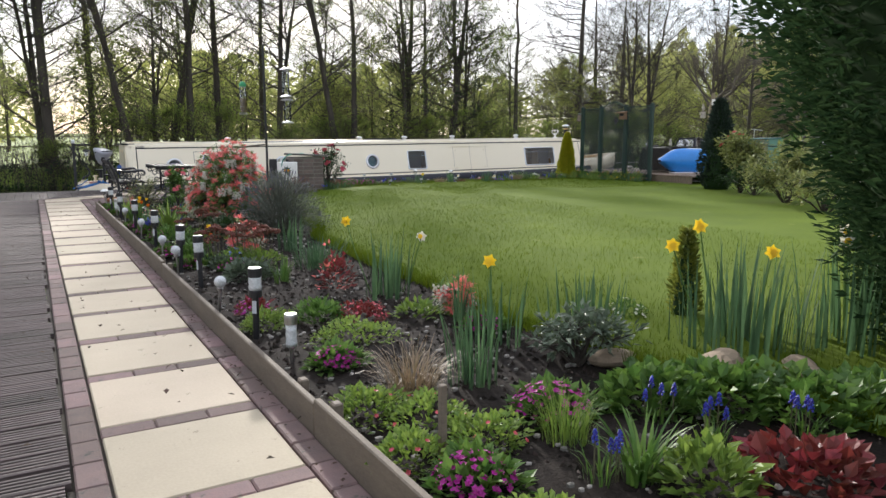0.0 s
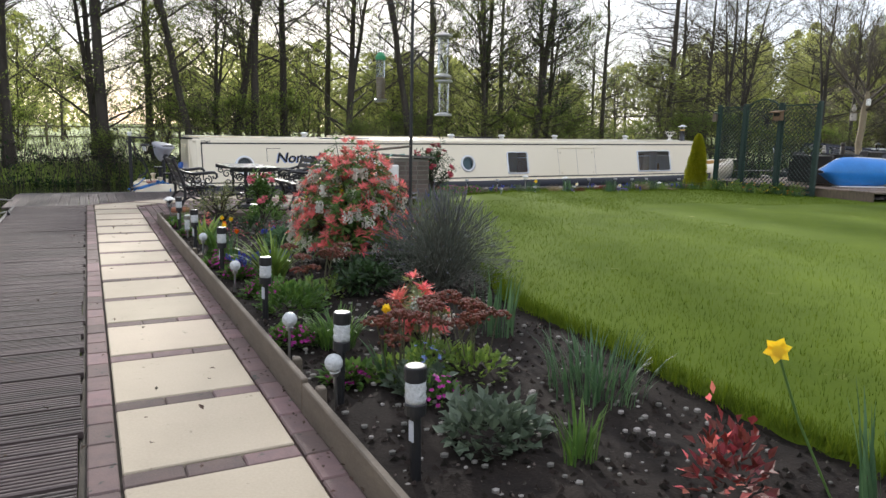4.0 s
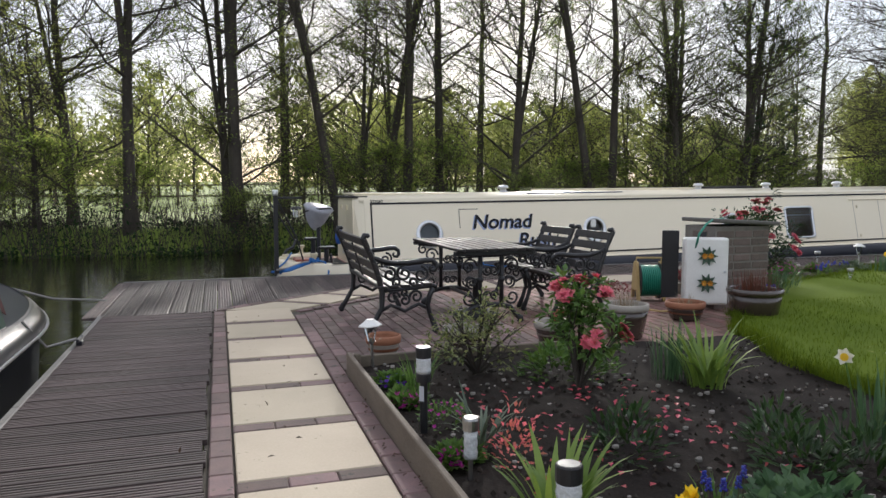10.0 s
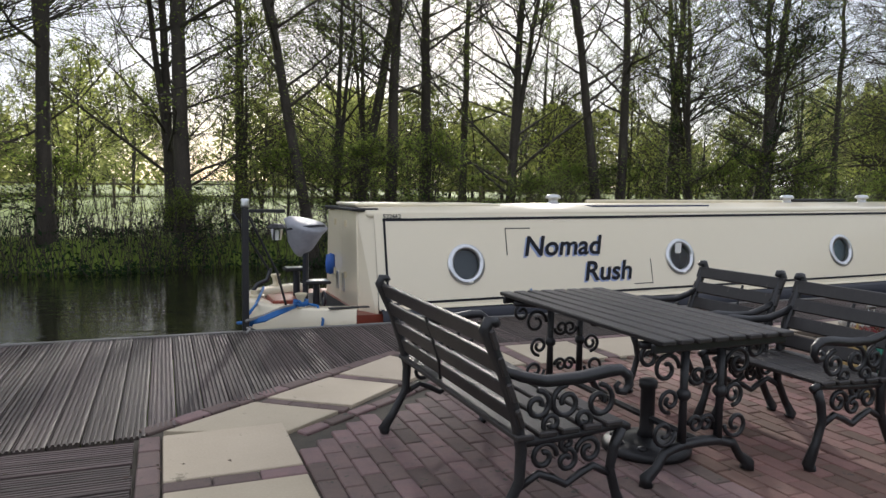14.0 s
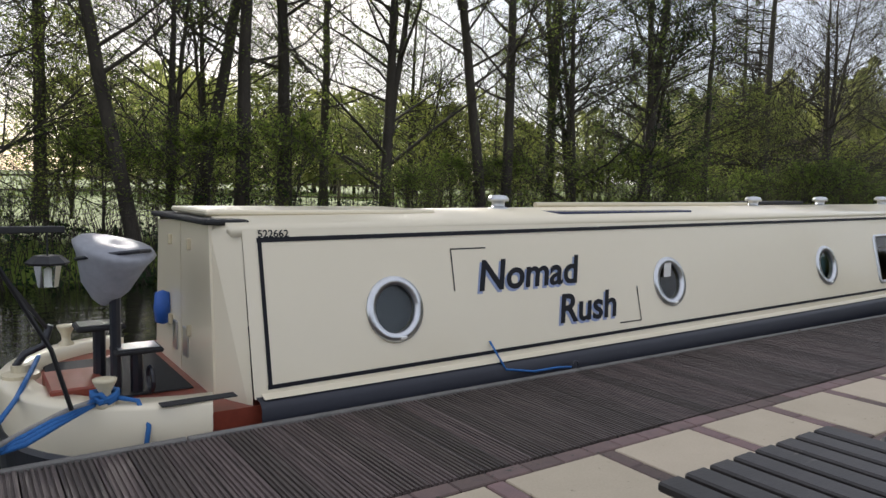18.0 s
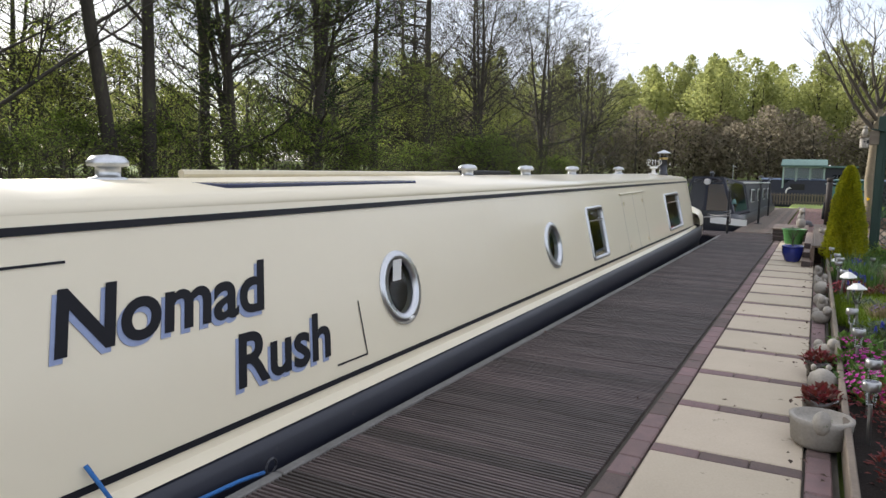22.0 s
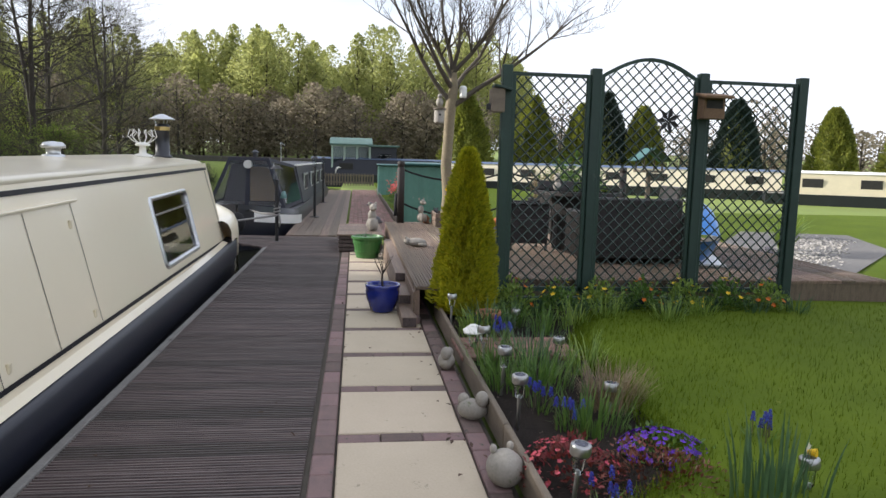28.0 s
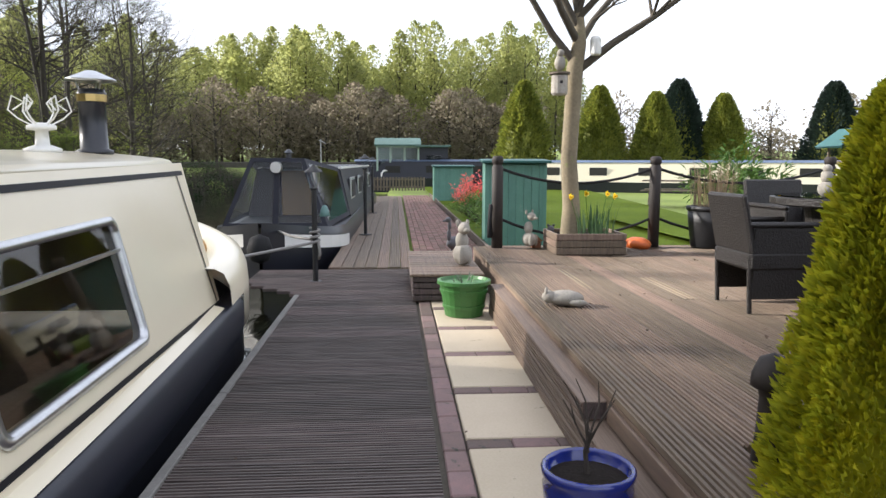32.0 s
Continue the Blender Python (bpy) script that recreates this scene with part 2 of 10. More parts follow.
    if bump:
        bp = node(nt, "ShaderNodeBump", Strength=bump, Distance=0.01)
        if bumpscale:
            n4 = node(nt, "ShaderNodeTexNoise", Scale=bumpscale, Detail=4.0)
            nt.links.new(mp.outputs[0], n4.inputs["Vector"])
            nt.links.new(n4.outputs["Fac"], bp.inputs["Height"])
        else:
            nt.links.new(mixn.outputs[0], bp.inputs["Height"])
        nt.links.new(bp.outputs[0], bs.inputs["Normal"])
    shader = bs.outputs[0]
    if leafy:
        tl = nt.nodes.new("ShaderNodeBsdfTranslucent")
        nt.links.new(last, tl.inputs["Color"])
        ms = nt.nodes.new("ShaderNodeMixShader")
        ms.inputs[0].default_value = leafy
        nt.links.new(shader, ms.inputs[1])
        nt.links.new(tl.outputs[0], ms.inputs[2])
        shader = ms.outputs[0]
    nt.links.new(shader, out.inputs["Surface"])
    return m


def glass(name, tint=(0.8, 0.85, 0.85), rough=0.02, dark=0.0):
    """A pane: reflects by Fresnel and lets the rest through."""
    m = bpy.data.materials.new(name)
    m.use_nodes = True
    nt = m.node_tree
    nt.nodes.clear()
    out = nt.nodes.new("ShaderNodeOutputMaterial")
    fr = node(nt, "ShaderNodeFresnel", IOR=1.5)
    tr = nt.nodes.new("ShaderNodeBsdfTransparent")
    tr.inputs[0].default_value = (*tint, 1)
    gl = node(nt, "ShaderNodeBsdfGlossy", Roughness=rough)
    ms = nt.nodes.new("ShaderNodeMixShader")
    nt.links.new(fr.outputs[0], ms.inputs[0])
    nt.links.new(tr.outputs[0], ms.inputs[1])
    nt.links.new(gl.outputs[0], ms.inputs[2])
    nt.links.new(ms.outputs[0], out.inputs["Surface"])
    return m


M_SLAB = mat("sandstone_slab", (0.52, 0.44, 0.325), (0.43, 0.36, 0.26), 2.2, 90, 0.8, 0.15, vary=0.12, spots=((0.22, 0.19, 0.13), 9, 0.16))
M_SLAB2 = mat("sandstone_slab_ochre", (0.58, 0.42, 0.19), (0.50, 0.36, 0.17), 3.0, 90, 0.8, 0.12, vary=0.06, spots=((0.30, 0.24, 0.14), 7, 0.15))
M_BRICK = mat("paving_brick", (0.20, 0.13, 0.115), (0.13, 0.095, 0.09), 12, 140, 0.85, 0.35, vary=0.35, spots=((0.07, 0.07, 0.055), 14, 0.25))
M_BRICK_RED = mat("paving_brick_red", (0.235, 0.125, 0.095), (0.15, 0.085, 0.07), 12, 140, 0.85, 0.35, vary=0.30, spots=((0.08, 0.06, 0.05), 10, 0.2))
M_BRICK_R = mat("paving_brick_loose", (0.22, 0.12, 0.095), (0.14, 0.085, 0.07), 12, 140, 0.85, 0.35, island=0.30, spots=((0.08, 0.06, 0.05), 10, 0.2))
M_DECK = mat("weathered_decking", (0.118, 0.086, 0.080), (0.028, 0.020, 0.018), 10.0, 40, 0.7, 0.3, vary=0.22, stretch=(0.12, 5, 1), contrast=0.45)
M_DECK_Y = mat("dark_weathered_decking", (0.130, 0.100, 0.090), (0.030, 0.023, 0.021), 10.0, 40, 0.6, 0.3, vary=0.32, stretch=(5, 0.12, 1), contrast=0.45)
M_DECK_NEW = mat("pale_decking", (0.30, 0.24, 0.16), (0.22, 0.17, 0.12), 3.0, 45, 0.7, 0.2, vary=0.12)
M_DECK_RED = mat("brown_stained_decking", (0.235, 0.17, 0.12), (0.085, 0.058, 0.042), 8.0, 40, 0.62, 0.3, vary=0.24, stretch=(0.14, 5, 1), contrast=0.55, spots=((0.10, 0.08, 0.06), 0.9, 0.12))
M_TIMBER = mat("weathered_timber", (0.185, 0.150, 0.110), (0.10, 0.08, 0.06), 4, 50, 0.8, 0.4, vary=0.15, stretch=(1, 1, 4))
M_SAND = mat("sandy_bedding", (0.10, 0.085, 0.065), (0.05, 0.045, 0.035), 8, 200, 0.95, 0.5)
M_SOIL = mat("dark_soil", (0.026, 0.020, 0.016), (0.009, 0.007, 0.006), 7, 90, 0.95, 1.0, spots=((0.075, 0.066, 0.055), 70, 0.16), spec=0.15)
M_LAWN = mat("mown_lawn", (0.110, 0.155, 0.012), (0.056, 0.088, 0.009), 1.1, 70, 0.9, 0.6, contrast=0.7, spots=((0.17, 0.19, 0.05), 2.6, 0.12), spec=0.08)
M_GRASS = mat("grass_blades", (0.120, 0.170, 0.012), (0.062, 0.098, 0.009), 1.5, 40, 0.8, 0.0, island=0.25, leafy=0.5, spec=0.08)
M_FIELD = mat("rough_ground", (0.19, 0.26, 0.035), (0.09, 0.12, 0.025), 0.25, 12, 0.95, 0.6, contrast=0.7)
M_HULL = mat("black_hull_paint", (0.016, 0.018, 0.026), (0.010, 0.011, 0.016), 3, 60, 0.35, 0.05, coat=0.2)
M_NAVY = mat("navy_paint", (0.013, 0.015, 0.026), (0.009, 0.011, 0.019), 2, 60, 0.45, 0.05, spots=((0.03, 0.03, 0.035), 12, 0.1))
M_CREAM = mat("cream_boat_paint", (0.78, 0.70, 0.53), (0.75, 0.67, 0.50), 0.8, 12, 0.28, 0.012, coat=0.35, contrast=0.9)
M_CREAM2 = mat("cream_deck_paint", (0.66, 0.58, 0.40), (0.56, 0.49, 0.34), 3, 40, 0.4, 0.05, coat=0.2)
M_LINE = mat("black_coachline", (0.010, 0.010, 0.014), None, 3, 30, 0.45, 0.0, spec=0.2)
M_LTBLUE = mat("pale_blue_lettering", (0.30, 0.36, 0.55), None, 3, 30, 0.4, 0.0)
M_CHROME = mat("brushed_steel", (0.62, 0.63, 0.64), (0.50, 0.51, 0.52), 20, 160, 0.28, 0.02, metal=1.0)
M_IRON = mat("black_cast_iron", (0.018, 0.018, 0.020), (0.010, 0.010, 0.011), 8, 120, 0.42, 0.25, spots=((0.06, 0.05, 0.045), 30, 0.1))
M_SLAT = mat("dark_painted_slats", (0.034, 0.029, 0.028), (0.018, 0.016, 0.015), 5, 60, 0.5, 0.15, vary=0.2, stretch=(1, 4, 1), spots=((0.16, 0.14, 0.12), 9, 0.08))
M_REDOX = mat("red_oxide_deck_paint", (0.26, 0.055, 0.030), (0.19, 0.04, 0.025), 5, 50, 0.35, 0.1)
M_RUBBER = mat("black_rubber_mat", (0.02, 0.02, 0.021), (0.013, 0.013, 0.014), 10, 100, 0.8, 0.3)
M_GREENWOOD = mat("dark_green_timber_stain", (0.014, 0.042, 0.030), (0.009, 0.027, 0.020), 5, 60, 0.55, 0.15, vary=0.12, spots=((0.05, 0.07, 0.055), 14, 0.1))
M_BARK = mat("grey_brown_bark", (0.070, 0.058, 0.045), (0.030, 0.026, 0.021), 6, 40, 0.95, 0.9, stretch=(1, 1, 0.3), spots=((0.075, 0.085, 0.04), 3, 0.2))
M_BARK_PALE = mat("pale_smooth_bark", (0.27, 0.22, 0.14), (0.16, 0.13, 0.085), 5, 40, 0.85, 0.4, spots=((0.20, 0.22, 0.08), 6, 0.25))
M_TWIG = mat("dark_twigs", (0.055, 0.043, 0.034), (0.032, 0.026, 0.02), 2, 30, 0.9, 0.0)
M_LEAF_SPRING = mat("spring_leaves", (0.32, 0.36, 0.09), (0.21, 0.25, 0.06), 0.5, 9, 0.7, 0.0, island=0.3, leafy=0.75, spec=0.2)
M_LEAF_GREEN = mat("green_leaves", (0.21, 0.27, 0.06), (0.12, 0.17, 0.04), 0.6, 9, 0.7, 0.0, island=0.35, leafy=0.75, spec=0.2)
M_LEAF_DARK = mat("dark_evergreen_leaves", (0.034, 0.066, 0.024), (0.018, 0.038, 0.015), 0.8, 9, 0.8, 0.0, island=0.35, leafy=0.25, spec=0.1)
M_HULLGREEN = mat("sage_green_boat_paint", (0.10, 0.145, 0.115), (0.08, 0.12, 0.095), 1.5, 30, 0.3, 0.02, coat=0.3)
M_WHITE = mat("white_paint", (0.80, 0.79, 0.75), (0.70, 0.69, 0.65), 6, 60, 0.45, 0.05)
M_PANE = glass("window_glass", (0.75, 0.8, 0.8))
# near-black colour for flat sheets: the shade of unlit insides, painted on
M_INTERIOR_SHADE = mat("dark_interior", (0.03, 0.028, 0.025), (0.015, 0.014, 0.013), 4, 20, 0.8, 0.0)


def water_material():
    m = bpy.data.materials.new("canal_water")
    m.use_nodes = True
    nt = m.node_tree
    bs = nt.nodes["Principled BSDF"]
    bs.inputs["Base Color"].default_value = (0.014, 0.015, 0.008, 1)
    bs.inputs["Roughness"].default_value = 0.03
    bs.inputs["IOR"].default_value = 1.33
    geo = nt.nodes.new("ShaderNodeNewGeometry")
    mp = nt.nodes.new("ShaderNodeMapping")
    mp.inputs["Scale"].default_value = (0.7, 2.6, 1.0)
    nt.links.new(geo.outputs["Position"], mp.inputs["Vector"])
    n1 = node(nt, "ShaderNodeTexNoise", Scale=2.2, Detail=3.0, Distortion=0.6)
    nt.links.new(mp.outputs[0], n1.inputs["Vector"])
    bp = node(nt, "ShaderNodeBump", Strength=0.26, Distance=0.04)
    nt.links.new(n1.outputs["Fac"], bp.inputs["Height"])
    nt.links.new(bp.outputs[0], bs.inputs["Normal"])
    return m


M_WATER = water_material()

# ---- plan: the first path runs along +Y, the second along +X ----
PITCH, SLAB, WATER = 0.705, 0.60, -0.38
END1 = 15.065                       # far end of the straight first path
LEG2_IN, LEG2_OUT = 15.79, 16.39    # second path, across
DECK_EDGE = 17.60


def smooth(a, b, t):
    t = max(0.0, min(1.0, (t - a) / (b - a)))
    return t * t * (3 - 2 * t)


def ground_z(x, y):
    """Height of the one ground sheet: garden, canal bed, far bank and fields."""
    wob = 0.35 * math.sin(x * 0.7) + 0.2 * math.sin(x * 1.9 + 1)
    far = smooth(25.6 + wob, 27.2 + wob, y)
    out = 0.25 + 0.012 * max(0.0, y - 28) + 0.15 * noise.noise(Vector((x * 0.12, y * 0.12, 0)))
    bank = -1.4 + far * (out + 1.4)
    near = -0.07
    wet = smooth(17.0, 17.5, y) if x > -1.0 else 1.0
    if y <= 26 and x < -1.0:
        wet = smooth(-1.0, -1.2, x) if y < 17 else 1.0
        wet *= smooth(-16, -14, x)
    z = near + wet * (bank - near)
    if x > 58:
        rise = smooth(58, 62, x) * 0.9 + max(0.0, x - 70) * 0.02
        z = z + (max(rise, z) - z) * smooth(58, 60, x)
    return z


def spread(a, b, step, reach, grow=1.5):
    """Even lines from a to b, then wider and wider ones out to reach on both sides."""
    mid = [a + step * i for i in range(int((b - a) / step) + 1)]
    up, down, s = [mid[-1]], [mid[0]], step
    while up[-1] < b + reach:
        s *= grow
        up.append(up[-1] + s)
        down.append(down[-1] - s)
    return down[:0:-1] + mid + up[1:]


gx, gy = spread(-18, 66, 0.7, 900), spread(-6, 44, 0.5, 900)
g = G()
for y in gy:
    for x in gx:
        g.v.append((x, y, ground_z(x, y)))
nx = len(gx)
for j in range(len(gy) - 1):
    for i in range(nx - 1):
        k = j * nx + i
        g.f.append((k, k + 1, k + nx + 1, k + nx))
whole("ground", g, M_FIELD, "rough grassy ground with bare patches", "ground", kind="structure", smooth=True)

g = G()
g.poly([(-60, -60, WATER), (-0.6, -60, WATER), (-0.6, 17.1, WATER), (-60, 17.1, WATER)])
g.poly([(-60, 17.1, WATER), (64, 17.1, WATER), (64, 29, WATER), (-60, 29, WATER)])
whole("water", g, M_WATER, "dark still canal water with small ripples", "water", kind="structure")

# beds of the paths: sandy joints under slabs and bricks
FAN_END = (1.76, 16.39)
g = G()
g.poly([(-0.13, -4.5, -0.022), (0.74, -4.5, -0.022), (0.74, 12.7, -0.022), (-0.13, 15.1, -0.022)])
g.poly([(-0.13, 15.1, -0.022), (0.74, 12.7, -0.022), (5.2, 12.3, -0.022), (5.2, 15.7, -0.022), (1.75, 16.52, -0.022)])
g.poly([(1.75, 16.52, -0.022), (5.2, 15.7, -0.022), (5.2, 16.52, -0.022)])
g.poly([(5.2, 15.66, -0.022), (18.6, 15.66, -0.022), (18.6, 16.52, -0.022), (5.2, 16.52, -0.022)])
path_bed = whole("path_bed", g, M_SAND, "sandy bedding between paving slabs and bricks", "path", kind="structure")


# ---- lawn, soil beds ----
LAWN_Z = 0.09


def lawn_edge(y):
    """Where the lawn begins, across from the first path."""
    pts = [(-5, 3.0), (0, 2.55), (2.5, 2.2), (4.5, 2.3), (6.5, 2.45), (8, 2.85), (10, 3.15), (11.5, 3.35), (12.4, 3.7), (13.1, 4.2), (13.5, 5.0)]
    for (a, p), (b, q) in zip(pts, pts[1:]):
        if y <= b:
            t = max(0.0, (y - a) / (b - a))
            return p + (q - p) * t * t * (3 - 2 * t)
    return 5.0


def lawn_top(x):
    """Where the lawn ends, towards the second path."""
    pts = [(4.9, 13.5), (5.6, 14.2), (6.6, 14.75), (7.55, 15.0), (8.5, 15.56), (9.9, 15.56), (10.4, 14.95), (12.4, 14.8), (13.25, 14.4), (13.5, 13.4), (13.6, 12.4)]
    for (a, p), (b, q) in zip(pts, pts[1:]):
        if x <= b:
            t = max(0.0, (x - a) / (b - a))
            return p + (q - p) * t
    return 12.4


def lawn_z(x, y):
    return LAWN_Z + 0.02 * noise.noise(Vector((x * 0.5, y * 0.5, 3)))


def in_lawn(x, y):
    if x < lawn_edge(y) or x > 26:
        return False
    return y < (lawn_top(x) if x > 4.9 else 13.5)


g = G()
rows = []
for i in range(120):
    y = -5 + 20.6 * i / 119
    x0 = lawn_edge(min(y, 13.49))
    row = []
    for j in range(60):
        x = x0 + (26 - x0) * (j / 59) ** 1.6
        yy = min(y, lawn_top(x)) if x > 4.9 else min(y, 13.5)
        row.append((x, yy, lawn_z(x, yy) - (0.07 if j == 0 else 0)))
    rows.append(row)
for row in rows:
    g.v.extend(row)
for i in range(119):
    for j in range(59):
        k = i * 60 + j
        g.f.append((k, k + 1, k + 61, k + 60))
lawn = whole("lawn", g, M_LAWN, "mown green lawn with faint stripes", "lawn", kind="structure", smooth=True)


def soil(name, x0, x1, y0, y1, label, z=0.05, edge=None, step=0.10):
    g = G()
    nu, nv = int((x1 - x0) / step), int((y1 - y0) / step)
    for j in range(nv + 1):
        y = y0 + (y1 - y0) * j / nv
        xe = edge(y) if edge else x1
        for i in range(nu + 1):
            x = x0 + (xe - x0) * i / nu
            h = z + 0.03 * noise.noise(Vector((x * 2, y * 2, 0))) + 0.022 * noise.noise(Vector((x * 9, y * 9, 2)))
            g.v.append((x, y, h))
    for j in range(nv):
        for i in range(nu):
            k = j * (nu + 1) + i
            g.f.append((k, k + 1, k + nu + 2, k + nu + 1))
    return whole(name, g, M_SOIL, label, "soil", kind="structure", smooth=True)


def bed_far(y):
    return lawn_edge(y) + 0.06


soil("flower_bed_soil", 0.76, 3.4, -4.5, 12.45, "dark crumbly soil with small stones", 0.05, bed_far, 0.07)
soil("flower_bed_soil_corner", 4.9, 9.0, 13.4, 15.62, "dark soil round the brick pillar", 0.05)
soil("flower_bed_soil_canal", 9.7, 13.62, 14.2, 15.6, "dark soil under low plants", 0.06)

# ---- the cream boat ----
BOAT = pose(2.0, 17.72, 0, 0, 0, 0.15)


def ring(outline, inner, x, g, thick, y_of):
    """A flat trim ring between two outlines of (x, z), standing proud of the cabin side."""
    n, base = len(outline), len(g.v)
    for pts, dy in ((outline, 0.0), (outline, -thick * 0.6), (inner, -thick), (inner, 0.02)):
        for u, w in pts:
            g.v.append((u, y_of(w) + dy, w))
    for r in range(3):
        for j in range(n):
            k = (j + 1) % n
            g.f.append((base + r * n + j, base + r * n + k, base + (r + 1) * n + k, base + (r + 1) * n + j))
    return g


def round_outline(cx, cz, r, n=36):
    return [(cx + r * math.cos(2 * math.pi * j / n + math.pi / 4), cz + r * math.sin(2 * math.pi * j / n + math.pi / 4)) for j in range(n)]


def rect_outline(x0, x1, z0, z1, rad=0.05, n=36):
    """A rectangle with rounded corners, in n points that start at its top right."""
    cx, cz, hx, hz, pts = (x0 + x1) / 2, (z0 + z1) / 2, (x1 - x0) / 2, (z1 - z0) / 2, []
    m = n // 4
    for q, (sx, sz) in enumerate(((1, 1), (-1, 1), (-1, -1), (1, -1))):
        for i in range(m):
            a = math.pi / 2 * (q + i / (m - 1))
            pts.append((cx + sx * (hx - rad) + rad * math.cos(a), cz + sz * (hz - rad) + rad * math.sin(a)))
    return pts[m // 2:] + pts[:m // 2]


def side_y(z):
    """The cabin side leans in towards the roof."""
    return 0.07 + 0.20 * (z - 0.20) / 0.86


CABIN_L, Z0, Z1 = 14.10, 0.09, 1.015
OPENINGS = [("round", 0.885, 0.505, 0.155), ("round", 3.61, 0.511, 0.155), ("round", 6.24, 0.51, 0.155),
            ("rect", 7.39, 7.98, 0.262, 0.771), ("rect", 11.66, 12.85, 0.244, 0.779)]


def cabin_side(y_of, holes, far=False):
    """The cabin's side sheet with its openings cut through."""
    g = G()
    cuts = [-0.06]
    cells = []
    for h in holes:
        if h[0] == "round":
            a, b = h[1] - 0.25, h[1] + 0.25
            inner = round_outline(h[1], h[2], h[3])
        else:
            a, b = h[1] - 0.12, h[2] + 0.12
            inner = rect_outline(*h[1:])
        cells.append((a, b, inner))
        cuts += [a, b]
    cuts.append(CABIN_L)
    p = lambda x, z: (x, y_of(z), z)
    for a, b in zip(cuts[0::2], cuts[1::2]):
        g.poly([p(a, Z0), p(b, Z0), p(b, Z1), p(a, Z1)])
    for a, b, inner in cells:
        n, base = len(inner), len(g.v)
        outer = rect_outline(a, b, Z0, Z1, 0.0, n)
        for u, w in outer:
            g.v.append(p(u, w))
        for u, w in inner:
            g.v.append(p(u, w))
        for u, w in inner:
            q = p(u, w)
            g.v.append((q[0], q[1] + (-0.05 if far else 0.05), q[2]))
        for j in range(n):
            k = (j + 1) % n
            g.f.append((base + j, base + k, base + n + k, base + n + j))
            g.f.append((base + n + j, base + n + k, base + 2 * n + k, base + 2 * n + j))
    seen, remap, verts = {}, [], []
    for v in g.v:
        k = tuple(round(c, 4) for c in v)
        if k not in seen:
            seen[k] = len(verts)
            verts.append(v)
        remap.append(seen[k])
    faces = []
    for f in g.f:
        q = list(dict.fromkeys(remap[i] for i in f))
        if len(q) > 2:
            faces.append(tuple(q))
    g.v, g.f = verts, faces
    return g


boat = thing("narrowboat", "long cream narrowboat with navy gunwale moored at the jetty", "boat", BOAT)
part("cabin_side", cabin_side(side_y, OPENINGS), M_CREAM, boat)
BEAM = 2.05
part("cabin_side", cabin_side(lambda z: BEAM - side_y(z), [("rect", 7.2, 8.1, 0.27, 0.77), ("rect", 11.1, 12.9, 0.27, 0.84)], True), M_CREAM, boat)
# roof with camber and rounded edge
prof = [(0.262, 0.975), (0.262, 1.012), (0.282, 1.034), (0.33, 1.046), (0.65, 1.078), (BEAM / 2, 1.092), (BEAM - 0.65, 1.078), (BEAM - 0.33, 1.046), (BEAM - 0.282, 1.034), (BEAM - 0.262, 1.012), (BEAM - 0.262, 0.975), (BEAM - 0.4, 1.01), (BEAM / 2, 1.05), (0.4, 1.01)]
part("roof", G().prism(prof, -0.12, CABIN_L - 0.15, "x"), M_CREAM, boat, "cream roof with rounded edges", True)
# stern bulkhead: two doors that taper inward, with side returns
part("stern_return", G().poly([(-0.06, 0.07, Z0), (-0.06, 0.268, Z1), (-0.06, 0.30, 1.03), (-0.19, 0.44, 1.03), (-0.19, 0.425, 1.01), (-0.19, 0.315, -0.06), (-0.07, 0.05, -0.06)]), M_CREAM, boat)
part("stern_return", G().poly([(-0.06, BEAM - 0.07, Z0), (-0.07, BEAM - 0.05, -0.06), (-0.19, BEAM - 0.315, -0.06), (-0.19, BEAM - 0.425, 1.01), (-0.19, BEAM - 0.44, 1.03), (-0.06, BEAM - 0.30, 1.03), (-0.06, BEAM - 0.268, Z1)]), M_CREAM, boat)
for a, b in ((0.31, BEAM / 2 - 0.006), (BEAM / 2 + 0.006, BEAM - 0.31)):
    d = part("stern_door", G().prism([(a, -0.02), (b, -0.02), (b, 1.035), (a + (0.11 if a < 1 else 0), 1.06 if a < 1 else 1.035), ] if a < 1 else [(a, -0.02), (b, -0.02), (b - 0.11, 1.01), (a, 1.035)], -0.20, -0.165, "x"), M_CREAM, boat)
    c = BEAM / 2 + (-0.13 if a < 1 else 0.13)
    part("vent", G().box(-0.212, c - 0.05, 0.17, -0.198, c + 0.05, 0.36, 0.004), M_CHROME, d, "perforated vent plate")
    for z in (0.32, 0.86):
        part("hinge", G().box(-0.225, c + (-0.10 if a < 1 else 0.10) - 0.012, z, -0.198, c + (-0.10 if a < 1 else 0.10) + 0.012, z + 0.07, 0.004), M_CREAM2, d)
part("roof_hatch", G().box(-0.16, 0.62, 1.078, 1.5, BEAM - 0.62, 1.112, 0.01), M_CREAM, boat, "sliding roof hatch")
part("hatch_cover", G().box(-0.24, 0.36, 1.035, 0.02, BEAM - 0.36, 1.066, 0.01), M_RUBBER, boat, "folded black cover")
# front bulkhead
g = G()
yb = lambda z: side_y(z)
g.poly([(CABIN_L, yb(Z0), Z0), (CABIN_L, BEAM - yb(Z0), Z0), (CABIN_L - 0.15, BEAM - yb(Z1), Z1), (CABIN_L - 0.15, BEAM / 2, 1.09), (CABIN_L - 0.15, yb(Z1), Z1)])
part("front_bulkhead", g, M_CREAM, boat)
